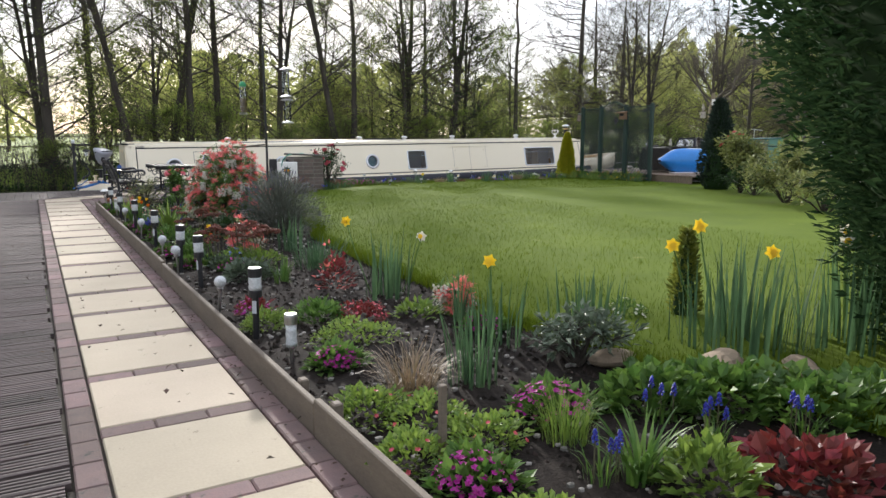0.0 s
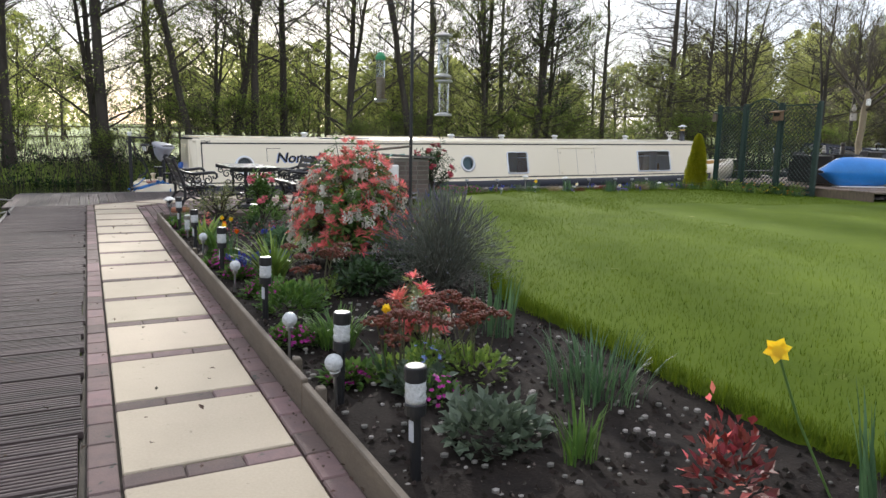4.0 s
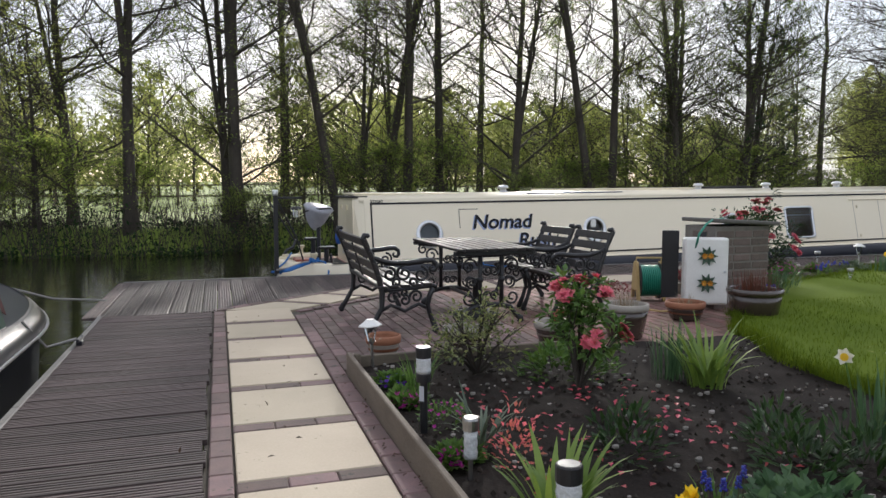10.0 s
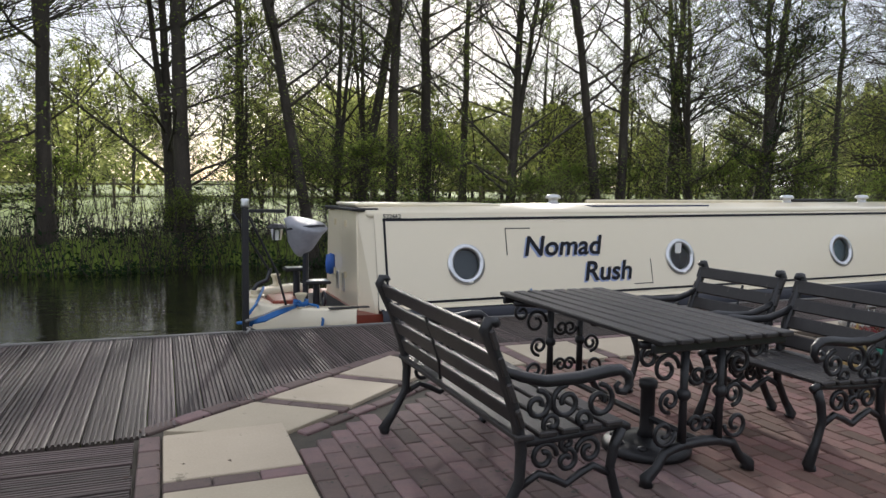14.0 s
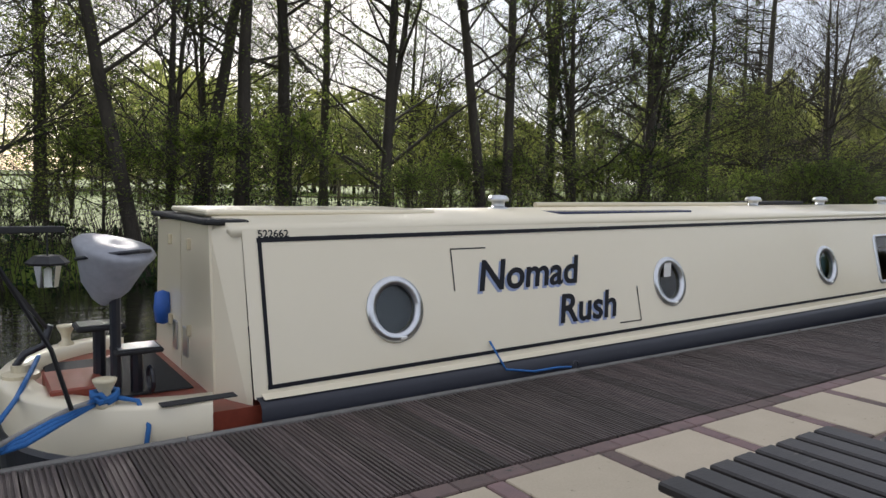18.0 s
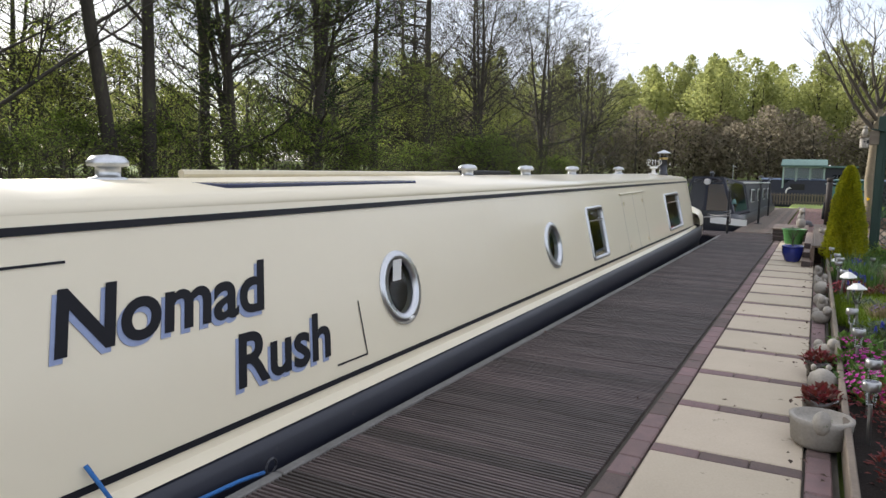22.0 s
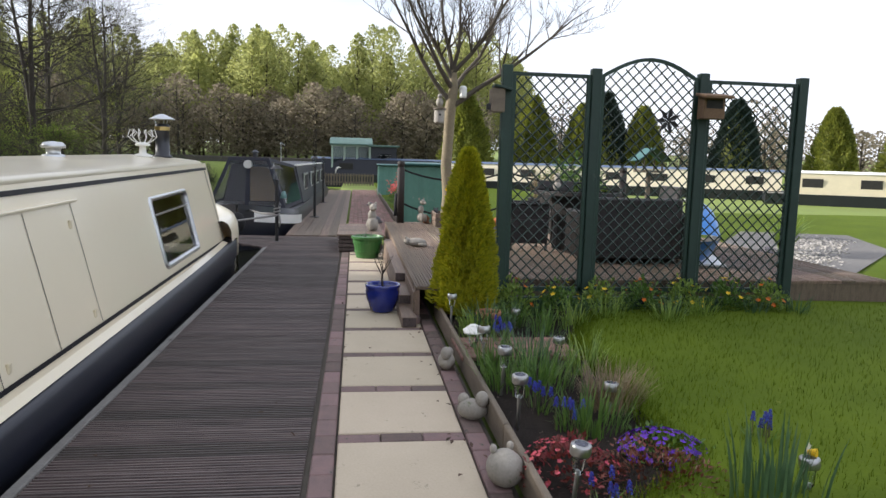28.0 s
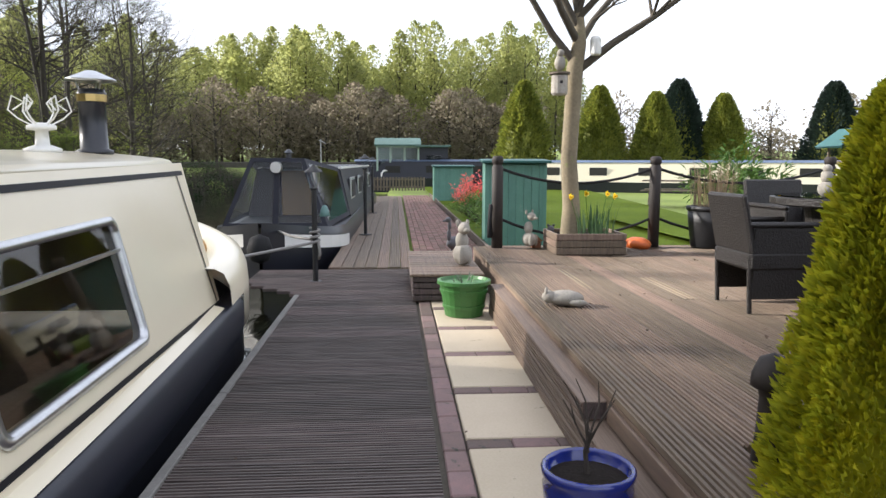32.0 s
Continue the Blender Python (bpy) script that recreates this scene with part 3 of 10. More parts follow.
# hull: gunwale band, hull sides to below water, bow and stern
def hull_half(x):
    """Half the hull's beam along its length."""
    if x < 0.0:
        t = max(0.0, 1 - ((-x) / 1.30) ** 2.6)
        return BEAM / 2 * (0.25 + 0.75 * t ** 0.5) if x > -1.30 else 0.2
    if x > 14.3:
        t = (x - 14.3) / 2.1
        return BEAM / 2 * max(0.03, (1 - t ** 1.9))
    return BEAM / 2


def sheer(x):
    return 0.085 + (0.16 * ((x - 12.0) / 4.4) ** 2 if x > 12.0 else 0)


def hull_strip(x0, x1, levels, n):
    """Both sides of the hull between heights given as (height, inset)."""
    g = G()
    xs = [x0 + (x1 - x0) * i / n for i in range(n + 1)]
    for side in (1, -1):
        base = len(g.v)
        for x in xs:
            for h, inset in levels:
                z = h(x) if callable(h) else h
                g.v.append((x, BEAM / 2 - side * (hull_half(x) - inset), z))
        m = len(levels)
        for i in range(n):
            for j in range(m - 1):
                k = base + i * m + j
                q = (k, k + m, k + m + 1, k + 1)
                g.f.append(q if side > 0 else q[::-1])
    return g


part("gunwale", hull_strip(-0.05, 14.32, [(lambda x: sheer(x) - 0.30, -0.005), (lambda x: sheer(x) - 0.20, -0.045), (lambda x: sheer(x) - 0.03, -0.045), (sheer, -0.02), (lambda x: sheer(x) + 0.02, 0.075)], 60), M_NAVY, boat, "navy painted gunwale band", True)
part("hull", hull_strip(0.0, 16.4, [(-1.0, 0.10), (-0.4, 0.0), (lambda x: sheer(x) - 0.28, 0.0)], 60), M_HULL, boat, "black hull")
part("gunwale_top", hull_strip(-0.02, 13.95, [(lambda x: sheer(x) + 0.012, -0.01), (lambda x: sheer(x) + 0.04, 0.085)], 40), M_CREAM, boat, "cream strip along the gunwale")
# bow bulwark in cream
part("gunwale", hull_strip(14.32, 16.4, [(lambda x: sheer(x) - 0.30, -0.005), (lambda x: sheer(x) - 0.22, -0.03), (lambda x: sheer(x) - 0.20, 0.0)], 24), M_NAVY, boat, "navy band low on the bow", True)
part("bow_band", hull_strip(14.32, 16.4, [(lambda x: sheer(x) - 0.215, 0.0), (lambda x: sheer(x) - 0.21, -0.046), (lambda x: sheer(x) + 0.03, -0.050)], 24), M_CREAM, boat, "cream band on the bow", True)
part("bow_bulwark", hull_strip(13.98, 16.4, [(lambda x: sheer(x) + 0.02, -0.050), (lambda x: sheer(x) + 0.14, -0.040), (lambda x: sheer(x) + 0.22, -0.005), (lambda x: sheer(x) + 0.25, 0.05), (lambda x: sheer(x) + 0.255, 0.20), (lambda x: sheer(x) + 0.23, 0.24)], 24), M_CREAM, boat, "cream curved bulwark round the bow well", True)
part("bow_lining", hull_strip(13.98, 16.0, [(lambda x: sheer(x) + 0.23, 0.242), (lambda x: sheer(x) - 0.10, 0.25)], 20), mat("ochre_paint", (0.52, 0.30, 0.09), (0.44, 0.25, 0.08), 4, 40, 0.5, 0.05), boat, "ochre painted inside of the bow well", True)
g = G()
g.poly([(13.9, 0.1, 0.0), (16.05, BEAM / 2 - 0.1, 0.0), (16.05, BEAM / 2 + 0.1, 0.0), (13.9, BEAM - 0.1, 0.0)])
part("bow_deck", g, M_TIMBER, boat)
# coachlines
g = G()
def line(x0, z0, x1, z1, w, lift=0.004):
    if x0 == x1:
        pts = [(x0 - w / 2, z0), (x0 + w / 2, z0), (x0 + w / 2, z1), (x0 - w / 2, z1)]
    else:
        pts = [(x0, z0 - w / 2), (x1, z1 - w / 2), (x1, z1 + w / 2), (x0, z0 + w / 2)]
    g.poly([(u, side_y(z) - lift, z) for u, z in pts])
line(0.02, 0.955, CABIN_L - 0.05, 0.955, 0.027)
line(0.02, 0.145, CABIN_L + 0.02, 0.140, 0.024)
line(0.036, 0.145, 0.036, 0.955, 0.024)
g.poly([(CABIN_L - d - 0.13 * z, side_y(z) - 0.004, z) for d, z in ((0.058, 0.14), (0.040, 0.14), (0.040, 0.955), (0.058, 0.955))])
part("coachline", g, M_LINE, boat)

# window and porthole trims, panes, and what shows behind them
for h in OPENINGS:
    if h[0] == "round":
        outer, inner = round_outline(h[1], h[2], 0.205), round_outline(h[1], h[2], 0.150)
        w = part("porthole", ring(outer, inner, 0, G(), 0.022, side_y), M_CHROME, boat, "round steel porthole rim", True)
        part("pane", G().poly([(u, side_y(z) + 0.012, z) for u, z in round_outline(h[1], h[2], 0.156)]), M_PANE, w)
        part("latch", G().box(h[1] + 0.01, side_y(h[2] - 0.175) - 0.026, h[2] - 0.187, h[1] + 0.06, side_y(h[2] - 0.175) - 0.012, h[2] - 0.168, 0.004), M_WHITE, w)
    else:
        a, b_, c, d = h[1:]
        outer, inner = rect_outline(a - 0.024, b_ + 0.024, c - 0.024, d + 0.024, 0.06), rect_outline(a + 0.01, b_ - 0.01, c + 0.01, d - 0.01, 0.045)
        w = part("window", ring(outer, inner, 0, G(), 0.02, side_y), M_CHROME, boat, "steel-framed window", True)
        part("pane", G().poly([(u, side_y(z) + 0.012, z) for u, z in rect_outline(a, b_, c, d)]), M_PANE, w)
        part("glazing_bar", G().box(a, side_y(d - 0.13) - 0.006, d - 0.135, b_, side_y(d - 0.13) + 0.01, d - 0.12), M_CHROME, w)
# cabin lining, floor and a few inside shapes
g = G()
g.poly([(0.05, 0.14, 0.0), (CABIN_L - 0.05, 0.14, 0.0), (CABIN_L - 0.05, BEAM - 0.14, 0.0), (0.05, BEAM - 0.14, 0.0)])
part("cabin_floor", g, M_TIMBER, boat)
M_BLIND = mat("grey_blind", (0.16, 0.17, 0.19), (0.12, 0.13, 0.15), 3, 40, 0.8, 0.05)
M_LINING = mat("cabin_lining", (0.36, 0.24, 0.13), (0.26, 0.17, 0.09), 3, 40, 0.5, 0.05)
part("blind", G().box(0.66, 0.215, 0.28, 1.11, 0.222, 0.73), M_BLIND, boat, "grey blind behind the porthole")
part("blind", G().box(6.02, 0.225, 0.30, 6.47, 0.232, 0.74), mat("teal_blind", (0.13, 0.24, 0.27), (0.09, 0.17, 0.2), 3, 40, 0.7, 0.05), boat, "pale teal blind behind the porthole")
part("notice", G().box(3.54, 0.148, 0.55, 3.63, 0.150, 0.67), M_WHITE, boat, "white paper notice on the pane")
for x in (1.6, 5.0, 8.7, 10.9):
    part("partition", G().box(x, 0.30, 0.0, x + 0.03, BEAM - 0.30, 1.05), M_LINING, boat)
part("bench_seat", G().box(11.2, 1.2, 0.0, 13.1, 1.75, 0.38, 0.02), M_LINING, boat)
part("cushion", G().box(11.85, 0.6, 0.10, 12.12, 0.9, 0.68, 0.02), M_LINING, boat, "pale wooden chair back")
part("cushion", G().box(12.36, 0.7, 0.10, 12.63, 0.95, 0.70, 0.02), M_LINING, boat, "pale wooden chair back")
# side hatch doors
for x in (8.95, 9.55, 10.15):
    part("hatch_seam", G().poly([(x - 0.003, side_y(z) - 0.003, z) for z in (0.16, 0.87)] + [(x + 0.003, side_y(z) - 0.003, z) for z in (0.87, 0.16)]), M_LINE, boat)
part("hatch_gutter", G().box(8.87, side_y(0.885) - 0.02, 0.88, 10.23, side_y(0.885) + 0.004, 0.895, 0.003), M_CREAM, boat)
for x in (9.03, 10.07):
    for z in (0.24, 0.76):
        part("hinge", G().box(x - 0.015, side_y(z) - 0.012, z - 0.025, x + 0.015, side_y(z) + 0.004, z + 0.025, 0.004), M_CREAM2, boat)
# name and number
def sign_mesh(text, size, x, z, lift, shear, weight, wide=1.0):
    me = letters(text, size, shear, weight, 0.0008)
    for v in me.vertices:
        u, w = v.co.x * wide, v.co.y
        v.co = (x + u, side_y(z + w) - lift - v.co.z, z + w)
    return me
for text, x, z in (("Nomad", 1.55, 0.575), ("Rush", 2.27, 0.292)):
    part("lettering_shadow", sign_mesh(text, 0.29, x - 0.018, z - 0.016, 0.003, 0.22, 0.007, 1.10), M_LTBLUE, boat, "pale blue drop shadow of the boat's name")
    part("lettering", sign_mesh(text, 0.29, x, z, 0.006, 0.22, 0.006, 1.10), M_LINE, boat, "black italic boat name")
part("number", sign_mesh("522662", 0.060, 0.028, 0.970, 0.004, 0.0, 0.001, 1.05), M_LINE, boat, "black registration number")
for bars in (((1.356, 0.862, 1.66, 0.862), (1.36, 0.585, 1.36, 0.858)), ((2.93, 0.23, 3.189, 0.23), (3.185, 0.234, 3.185, 0.50))):
    g = G()
    for bar in bars:
        line(*bar, 0.009)
    part("corner_line", g, M_LINE, boat)
# roof furniture
for x in (2.4, 6.2, 7.7, 9.4, 11.9):
    v = part("roof_vent", G().lathe([(0.085, 1.080), (0.085, 1.115), (0.055, 1.120), (0.055, 1.165), (0.09, 1.170), (0.092, 1.190), (0.07, 1.215), (0.0, 1.223)], 20, (x, 1.0, 0)), M_CHROME, boat, "polished mushroom roof vent", True)
part("solar_panel", G().box(2.6, 0.45, 1.075, 4.3, 0.85, 1.100, 0.006), mat("solar_cells", (0.05, 0.06, 0.11), (0.035, 0.04, 0.08), 4, 40, 0.12, 0.0), boat, "dark solar panel")
part("boat_pole", G().tube([(3.0, 1.2, 1.130), (7.2, 1.2, 1.120)], 0.025, 8), M_CREAM2, boat, "cream boat pole")
part("gang_plank", G().box(6.4, 1.1, 1.120, 7.5, 1.4, 1.160, 0.01), M_RUBBER, boat, "dark gangplank on the roof")
ch = part("chimney", G().lathe([(0.10, 1.070), (0.10, 1.090), (0.075, 1.100), (0.07, 1.380), (0.078, 1.385), (0.078, 1.410), (0.07, 1.415), (0.068, 1.430)], 20, (13.75, 0.63, 0)), M_HULL, boat, "black chimney with a brass band", True)
part("brass_band", G().lathe([(0.073, 1.360), (0.079, 1.362), (0.079, 1.400), (0.073, 1.402)], 20, (13.75, 0.63, 0)), mat("brass", (0.55, 0.40, 0.16), (0.42, 0.3, 0.12), 9, 60, 0.3, 0.0, metal=1.0), ch)
part("cowl", G().lathe([(0.135, 1.475), (0.13, 1.485), (0.03, 1.530), (0.0, 1.535)], 20, (13.75, 0.63, 0)), M_CHROME, ch, "steel chimney cowl", True)
for a in range(3):
    part("cowl_leg", G().tube([(13.75 + 0.06 * math.cos(a * 2.1), 0.63 + 0.06 * math.sin(a * 2.1), 1.420), (13.75 + 0.08 * math.cos(a * 2.1), 0.63 + 0.08 * math.sin(a * 2.1), 1.480)], 0.006, 5), M_CHROME, ch)
aer = part("aerial", G().lathe([(0.09, 1.080), (0.09, 1.100), (0.035, 1.120), (0.03, 1.190), (0.07, 1.195), (0.07, 1.215), (0.03, 1.230)], 14, (13.35, 0.72, 0)), M_WHITE, boat, "white dish aerial with wire loops", True)
for a in range(6):
    c, s = math.cos(a * 1.047), math.sin(a * 1.047)
    g = G().tube([(13.35 + c * r_, 0.72 + s * r_, z) for r_, z in ((0.03, 1.210), (0.10, 1.250), (0.14, 1.290), (0.12, 1.360), (0.07, 1.330), (0.12, 1.290))], 0.0045, 5)
    part("loop", g, M_WHITE, aer)

# stern deck
M_BLUE_ROPE = mat("blue_rope", (0.03, 0.16, 0.42), (0.02, 0.10, 0.30), 30, 200, 0.8, 0.6)
M_GREY_ROPE = mat("grey_rope", (0.30, 0.29, 0.27), (0.2, 0.19, 0.18), 30, 200, 0.85, 0.6)
g = G()
pts = []
for i in range(25):
    a = math.pi * i / 24
    pts.append((-1.18 * math.sin(a) ** 0.7 + 0.0, BEAM / 2 - 0.98 * math.cos(a)))
part("stern_deck", G().prism(pts, -0.10, 0.055), M_REDOX, boat, "red-oxide painted stern deck")
g = G()
def bulwark(i0, i1, w0, z0, z1):
    n = len(pts)
    rows = []
    for i in range(i0, i1 + 1):
        x, y = pts[i]
        k = Vector((x, y - BEAM / 2, 0)).normalized()
        rows.append([(x + k.x * 0.02, y + k.y * 0.02, z0), (x + k.x * 0.05, y + k.y * 0.05, z1 - 0.02), (x + k.x * 0.03, y + k.y * 0.03, z1), (x - k.x * w0, y - k.y * w0, z1), (x - k.x * w0, y - k.y * w0, 0.05)])
    gg = G()
    for r_ in rows:
        gg.v.extend(r_)
    for i in range(len(rows) - 1):
        for j in range(4):
            k = i * 5 + j
            gg.f.append((k, k + 1, k + 6, k + 5))
    return gg
part("stern_bulwark", bulwark(1, 22, 0.13, -0.16, 0.13), M_CREAM, boat, "cream bulwark round the stern", True)
part("stern_skirt", bulwark(1, 23, 0.02, -0.6, -0.14), M_HULL, boat)
part("deck_mat", G().box(-0.95, 0.55, 0.056, -0.25, 1.55, 0.068, 0.004), M_RUBBER, boat)
part("gunwale_pad", G().box(-0.55, 0.02, 0.131, -0.16, 0.10, 0.138, 0.003), M_RUBBER, boat, "dark non-slip pad")
part("locker", G().box(-1.0, 0.50, 0.05, -0.72, 0.95, 0.16, 0.01), M_REDOX, boat, "low red locker")
for y in (0.22, 1.80):
    part("dolly", G().lathe([(0.05, 0.12), (0.05, 0.14), (0.028, 0.16), (0.03, 0.20), (0.055, 0.25), (0.06, 0.265), (0.03, 0.27)], 14, (-0.78, y, 0)), M_CREAM2, boat, "cream mooring dolly", True)
part("tiller", G().tube([(-1.12, 1.02, 0.13), (-1.12, 1.02, 0.20), (-1.08, 1.02, 0.26), (-0.98, 1.02, 0.30), (-0.95, 1.0, 0.42)], 0.022, 8), M_HULL, boat, "black swan-neck tiller", True)
part("tiller_post", G().lathe([(0.10, 0.12), (0.10, 0.15), (0.05, 0.16), (0.05, 0.20)], 16, (-1.1, 1.02, 0)), M_CREAM2, boat)
part("rod_of_tiller", G().tube([(-0.96, 1.0, 0.40), (-1.35, 0.72, 1.0)], 0.013, 6), M_HULL, boat)
for x, y, z in ((-0.72, 0.78, 0.42), (-0.55, 0.62, 0.30)):
    s = part("stool", G().tube([(x, y, 0.06), (x, y, z)], 0.035, 8), M_HULL, boat, "black stool post with a foot tread")
    part("tread", G().box(x - 0.13, y - 0.10, z, x + 0.13, y + 0.10, z + 0.03, 0.01), M_RUBBER, s)
    part("tread_plate", G().box(x - 0.11, y - 0.08, z + 0.031, x + 0.11, y + 0.08, z + 0.036, 0.002), M_CHROME, s)
part("hand_wheel", G().tube([(-0.50, 0.50 + 0.07 * math.cos(a * 0.5236), 0.16 + 0.07 * math.sin(a * 0.5236)) for a in range(13)], 0.012, 6, False), M_HULL, boat)
part("fender", G().lathe([(0.0, -0.12), (0.05, -0.10), (0.06, 0.0), (0.05, 0.10), (0.0, 0.12)], 12, (-0.24, 1.35, 0.42)), mat("blue_plastic", (0.03, 0.12, 0.45), (0.02, 0.09, 0.36), 5, 40, 0.5, 0.1), boat, "small blue fender", True)
dish = thing("wrapped_dish", "round dish on a black post wrapped in a clear plastic bag", "dish", BOAT)
M_BAG = mat("cloudy_plastic_bag", (0.55, 0.56, 0.60), (0.40, 0.41, 0.45), 6, 25, 0.35, 0.5, leafy=0.45)
for x, y, z in ((-0.66, 0.62, 0.86),):
    part("post", G().tube([(x, y, 0.06), (x, y, z)], 0.03, 8), M_HULL, dish)
    part("plastic_bag", G().lathe([(0.02, -0.30), (0.06, -0.27), (0.13, -0.18), (0.19, -0.02), (0.22, 0.03), (0.20, 0.055), (0.10, 0.075), (0.0, 0.06)], 18, (x, y, z), pose(0, 0, 0, 14, 10, 0), 0.06), M_BAG, dish, "clouded clear plastic bag", True)
    part("seat_rim", G().tube([(x + 0.19 * math.cos(a * 0.524), y + 0.19 * math.sin(a * 0.524), z + 0.03 * math.cos(a * 0.524 + 1)) for a in range(13)], 0.012, 6, False), M_HULL, dish)
# mooring line from the dolly to the lamp post
rope = thing("mooring_rope", "coiled blue mooring rope tied round a post", "rope")
for k in range(4):
    o = 0.03 * k
    part("strand", G().tube([(0.68, 17.66 - 0.03 * k, 0.05 + 0.015 * k), (0.85, 17.72 + o, 0.06 + 0.01 * k), (1.05, 17.86, 0.11 + o * 0.5), (1.23, 17.96, 0.16 + 0.02 * math.sin(k))], 0.014, 6), M_BLUE_ROPE if k < 3 else M_GREY_ROPE, rope, smooth=True)
part("strand", G().tube([(1.22 + 0.06 * math.cos(a * 0.7), 17.95 + 0.06 * math.sin(a * 0.7), 0.15 + 0.012 * (a % 5)) for a in range(28)], 0.014, 6), M_BLUE_ROPE, rope, smooth=True)
part("strand", G().tube([(0.68 + 0.06 * math.cos(a * 0.7), 17.70 + 0.06 * math.sin(a * 0.7), 0.03 + 0.006 * (a % 9)) for a in range(36)], 0.014, 6), M_BLUE_ROPE, rope, smooth=True)
part("strand", G().tube([(1.25, 17.93, 0.17), (1.36, 17.86, 0.15), (1.40, 17.80, 0.03), (1.38, 17.76, -0.05)], 0.014, 6), M_BLUE_ROPE, rope, smooth=True)
part("strand", G().tube([(0.68, 17.66, 0.03), (0.70, 17.52, 0.03), (0.66, 17.42, 0.02)], 0.012, 6), M_GREY_ROPE, rope, smooth=True)
part("strand", G().tube([(1.0, 18.9, 0.2), (0.85, 18.3, 0.12), (0.70, 17.75, 0.10)], 0.014, 6), M_BLUE_ROPE, rope, smooth=True)
tie = thing("tie_rope", "thin blue rope from the gunwale to a deck ring", "rope")
part("strand", G().tube([(3.60, 17.79, 0.24), (3.66, 17.68, 0.06), (3.9, 17.66, 0.02), (4.1, 17.63, 0.03), (4.22, 17.62, 0.02)], 0.008, 6), M_BLUE_ROPE, tie, smooth=True)
part("ring_bolt", G().tube([(4.26 + 0.03 * math.cos(a * 0.6), 17.62, 0.03 + 0.03 * math.sin(a * 0.6)) for a in range(12)], 0.006, 5), M_HULL, tie)
# the boat's lines rise a little towards the bow
for ob in boat.children_recursive:
    if ob.data.get("raised") is None:
        for v in ob.data.vertices:
            v.co.z += 0.18 * (max(0.0, v.co.x) / 14.0) ** 1.5
        ob.data["raised"] = True

# ---- trees of the far bank ----
def grow_tree(seed, h, r, lean=(0, 0), first=0.35, limbs=24, rise=0.9, spread_=0.42, subs=6, twigs=5, leaf=0.05, leaves=3, fork=0.0, crown=1.0, wob=0.02):
    """Wood and leaves of one tree; rise: how steeply limbs climb (radians from the level)."""
    rn = random.Random(seed)
    wood, crownm = G(), G()

    def trunk(base, top_h, r0, ln, first_):
        pts, rs, n = [], [], 11
        px = py = 0.0
        for i in range(n + 1):
            t = i / n
            px += rn.uniform(-1, 1) * wob * h * 0.35
            py += rn.uniform(-1, 1) * wob * h * 0.35
            pts.append(base + Vector((ln[0] * t * top_h + px * t, ln[1] * t * top_h + py * t, t * top_h)))
            flare = 1 + 0.5 * max(0, 1 - t * 14)
            rs.append(max(0.012, r0 * (1 - t) ** 0.8 * flare))
        wood.tube(pts, rs, 8, False)
        return pts, rs

    def at(pts, t):
        k = min(len(pts) - 2, int(t * (len(pts) - 1)))
        return pts[k].lerp(pts[k + 1], t * (len(pts) - 1) - k)

    def branch(p, d, length, r0, level):
        n = 3 if level == 1 else 2
        q, pts, rs = p.copy(), [p.copy()], [r0]
        dd = d.copy()
        for i in range(n):
            dd = (dd + Vector((rn.uniform(-.3, .3), rn.uniform(-.3, .3), rn.uniform(-.1, .25)))).normalized()
            q = q + dd * (length / n)
            pts.append(q.copy())
            rs.append(max(0.004, r0 * (1 - (i + 1) / (n + 0.4))))
        wood.tube(pts, rs, 5 if level == 1 else 3, False)
        if level == 1:
            for _ in range(subs):
                t = rn.uniform(0.25, 1.0)
                e = (dd + Vector((rn.uniform(-1, 1), rn.uniform(-1, 1), rn.uniform(-.5, .7)))).normalized()
                branch(at(pts, min(t, 0.99)), e, length * rn.uniform(0.35, 0.7), r0 * 0.4, 2)
        elif level == 2:
            for _ in range(twigs):
                t = rn.uniform(0.2, 1.0)
                e = (dd + Vector((rn.uniform(-1, 1), rn.uniform(-1, 1), rn.uniform(-.6, .6)))).normalized()
                a = at(pts, min(t, 0.99))
                ln = length * rn.uniform(0.4, 0.95)
                b = a + e * ln
                wood.tube([a, b], [0.005, 0.0025], 3, False)
                for _ in range(leaves):
                    c = a.lerp(b, rn.uniform(0.1, 1.1)) + Vector((rn.uniform(-.06, .06), rn.uniform(-.06, .06), rn.uniform(-.06, .06)))
                    f = Vector((rn.uniform(-1, 1), rn.uniform(-1, 1), rn.uniform(-.8, .4)))
                    crownm.leaf(c, f, (rn.uniform(-1, 1), rn.uniform(-1, 1), 1), leaf * rn.uniform(0.7, 1.4), leaf * rn.uniform(0.5, 0.9))

    stems = [trunk(Vector((0, 0, -0.3)), h, r, lean, first)]
    if fork:
        b = at(stems[0][0], fork)
        stems.append(trunk(b, h * (0.95 - fork), r * 0.62, (lean[0] + rn.choice((-1, 1)) * 0.16, lean[1] + rn.uniform(-.1, .1)), 0.2))
    for s, (pts, rs) in enumerate(stems):
        for i in range(limbs if s == 0 else limbs // 2):
            t = (first if s == 0 else 0.15) + (0.98 - (first if s == 0 else 0.15)) * (i + rn.random()) / (limbs if s == 0 else limbs // 2)
            a = rn.uniform(0, 2 * math.pi)
            c = rise * rn.uniform(0.6, 1.3)
            d = Vector((math.cos(a) * math.cos(c), math.sin(a) * math.cos(c), math.sin(c)))
            ln = h * spread_ * (1.05 - t) ** 0.7 * rn.uniform(0.55, 1.15) * crown
            branch(at(pts, min(t, 0.99)), d, ln, max(0.012, r * 0.36 * (1.05 - t)), 1)
    return wood.mesh("trunk", True), crownm.mesh("crown")


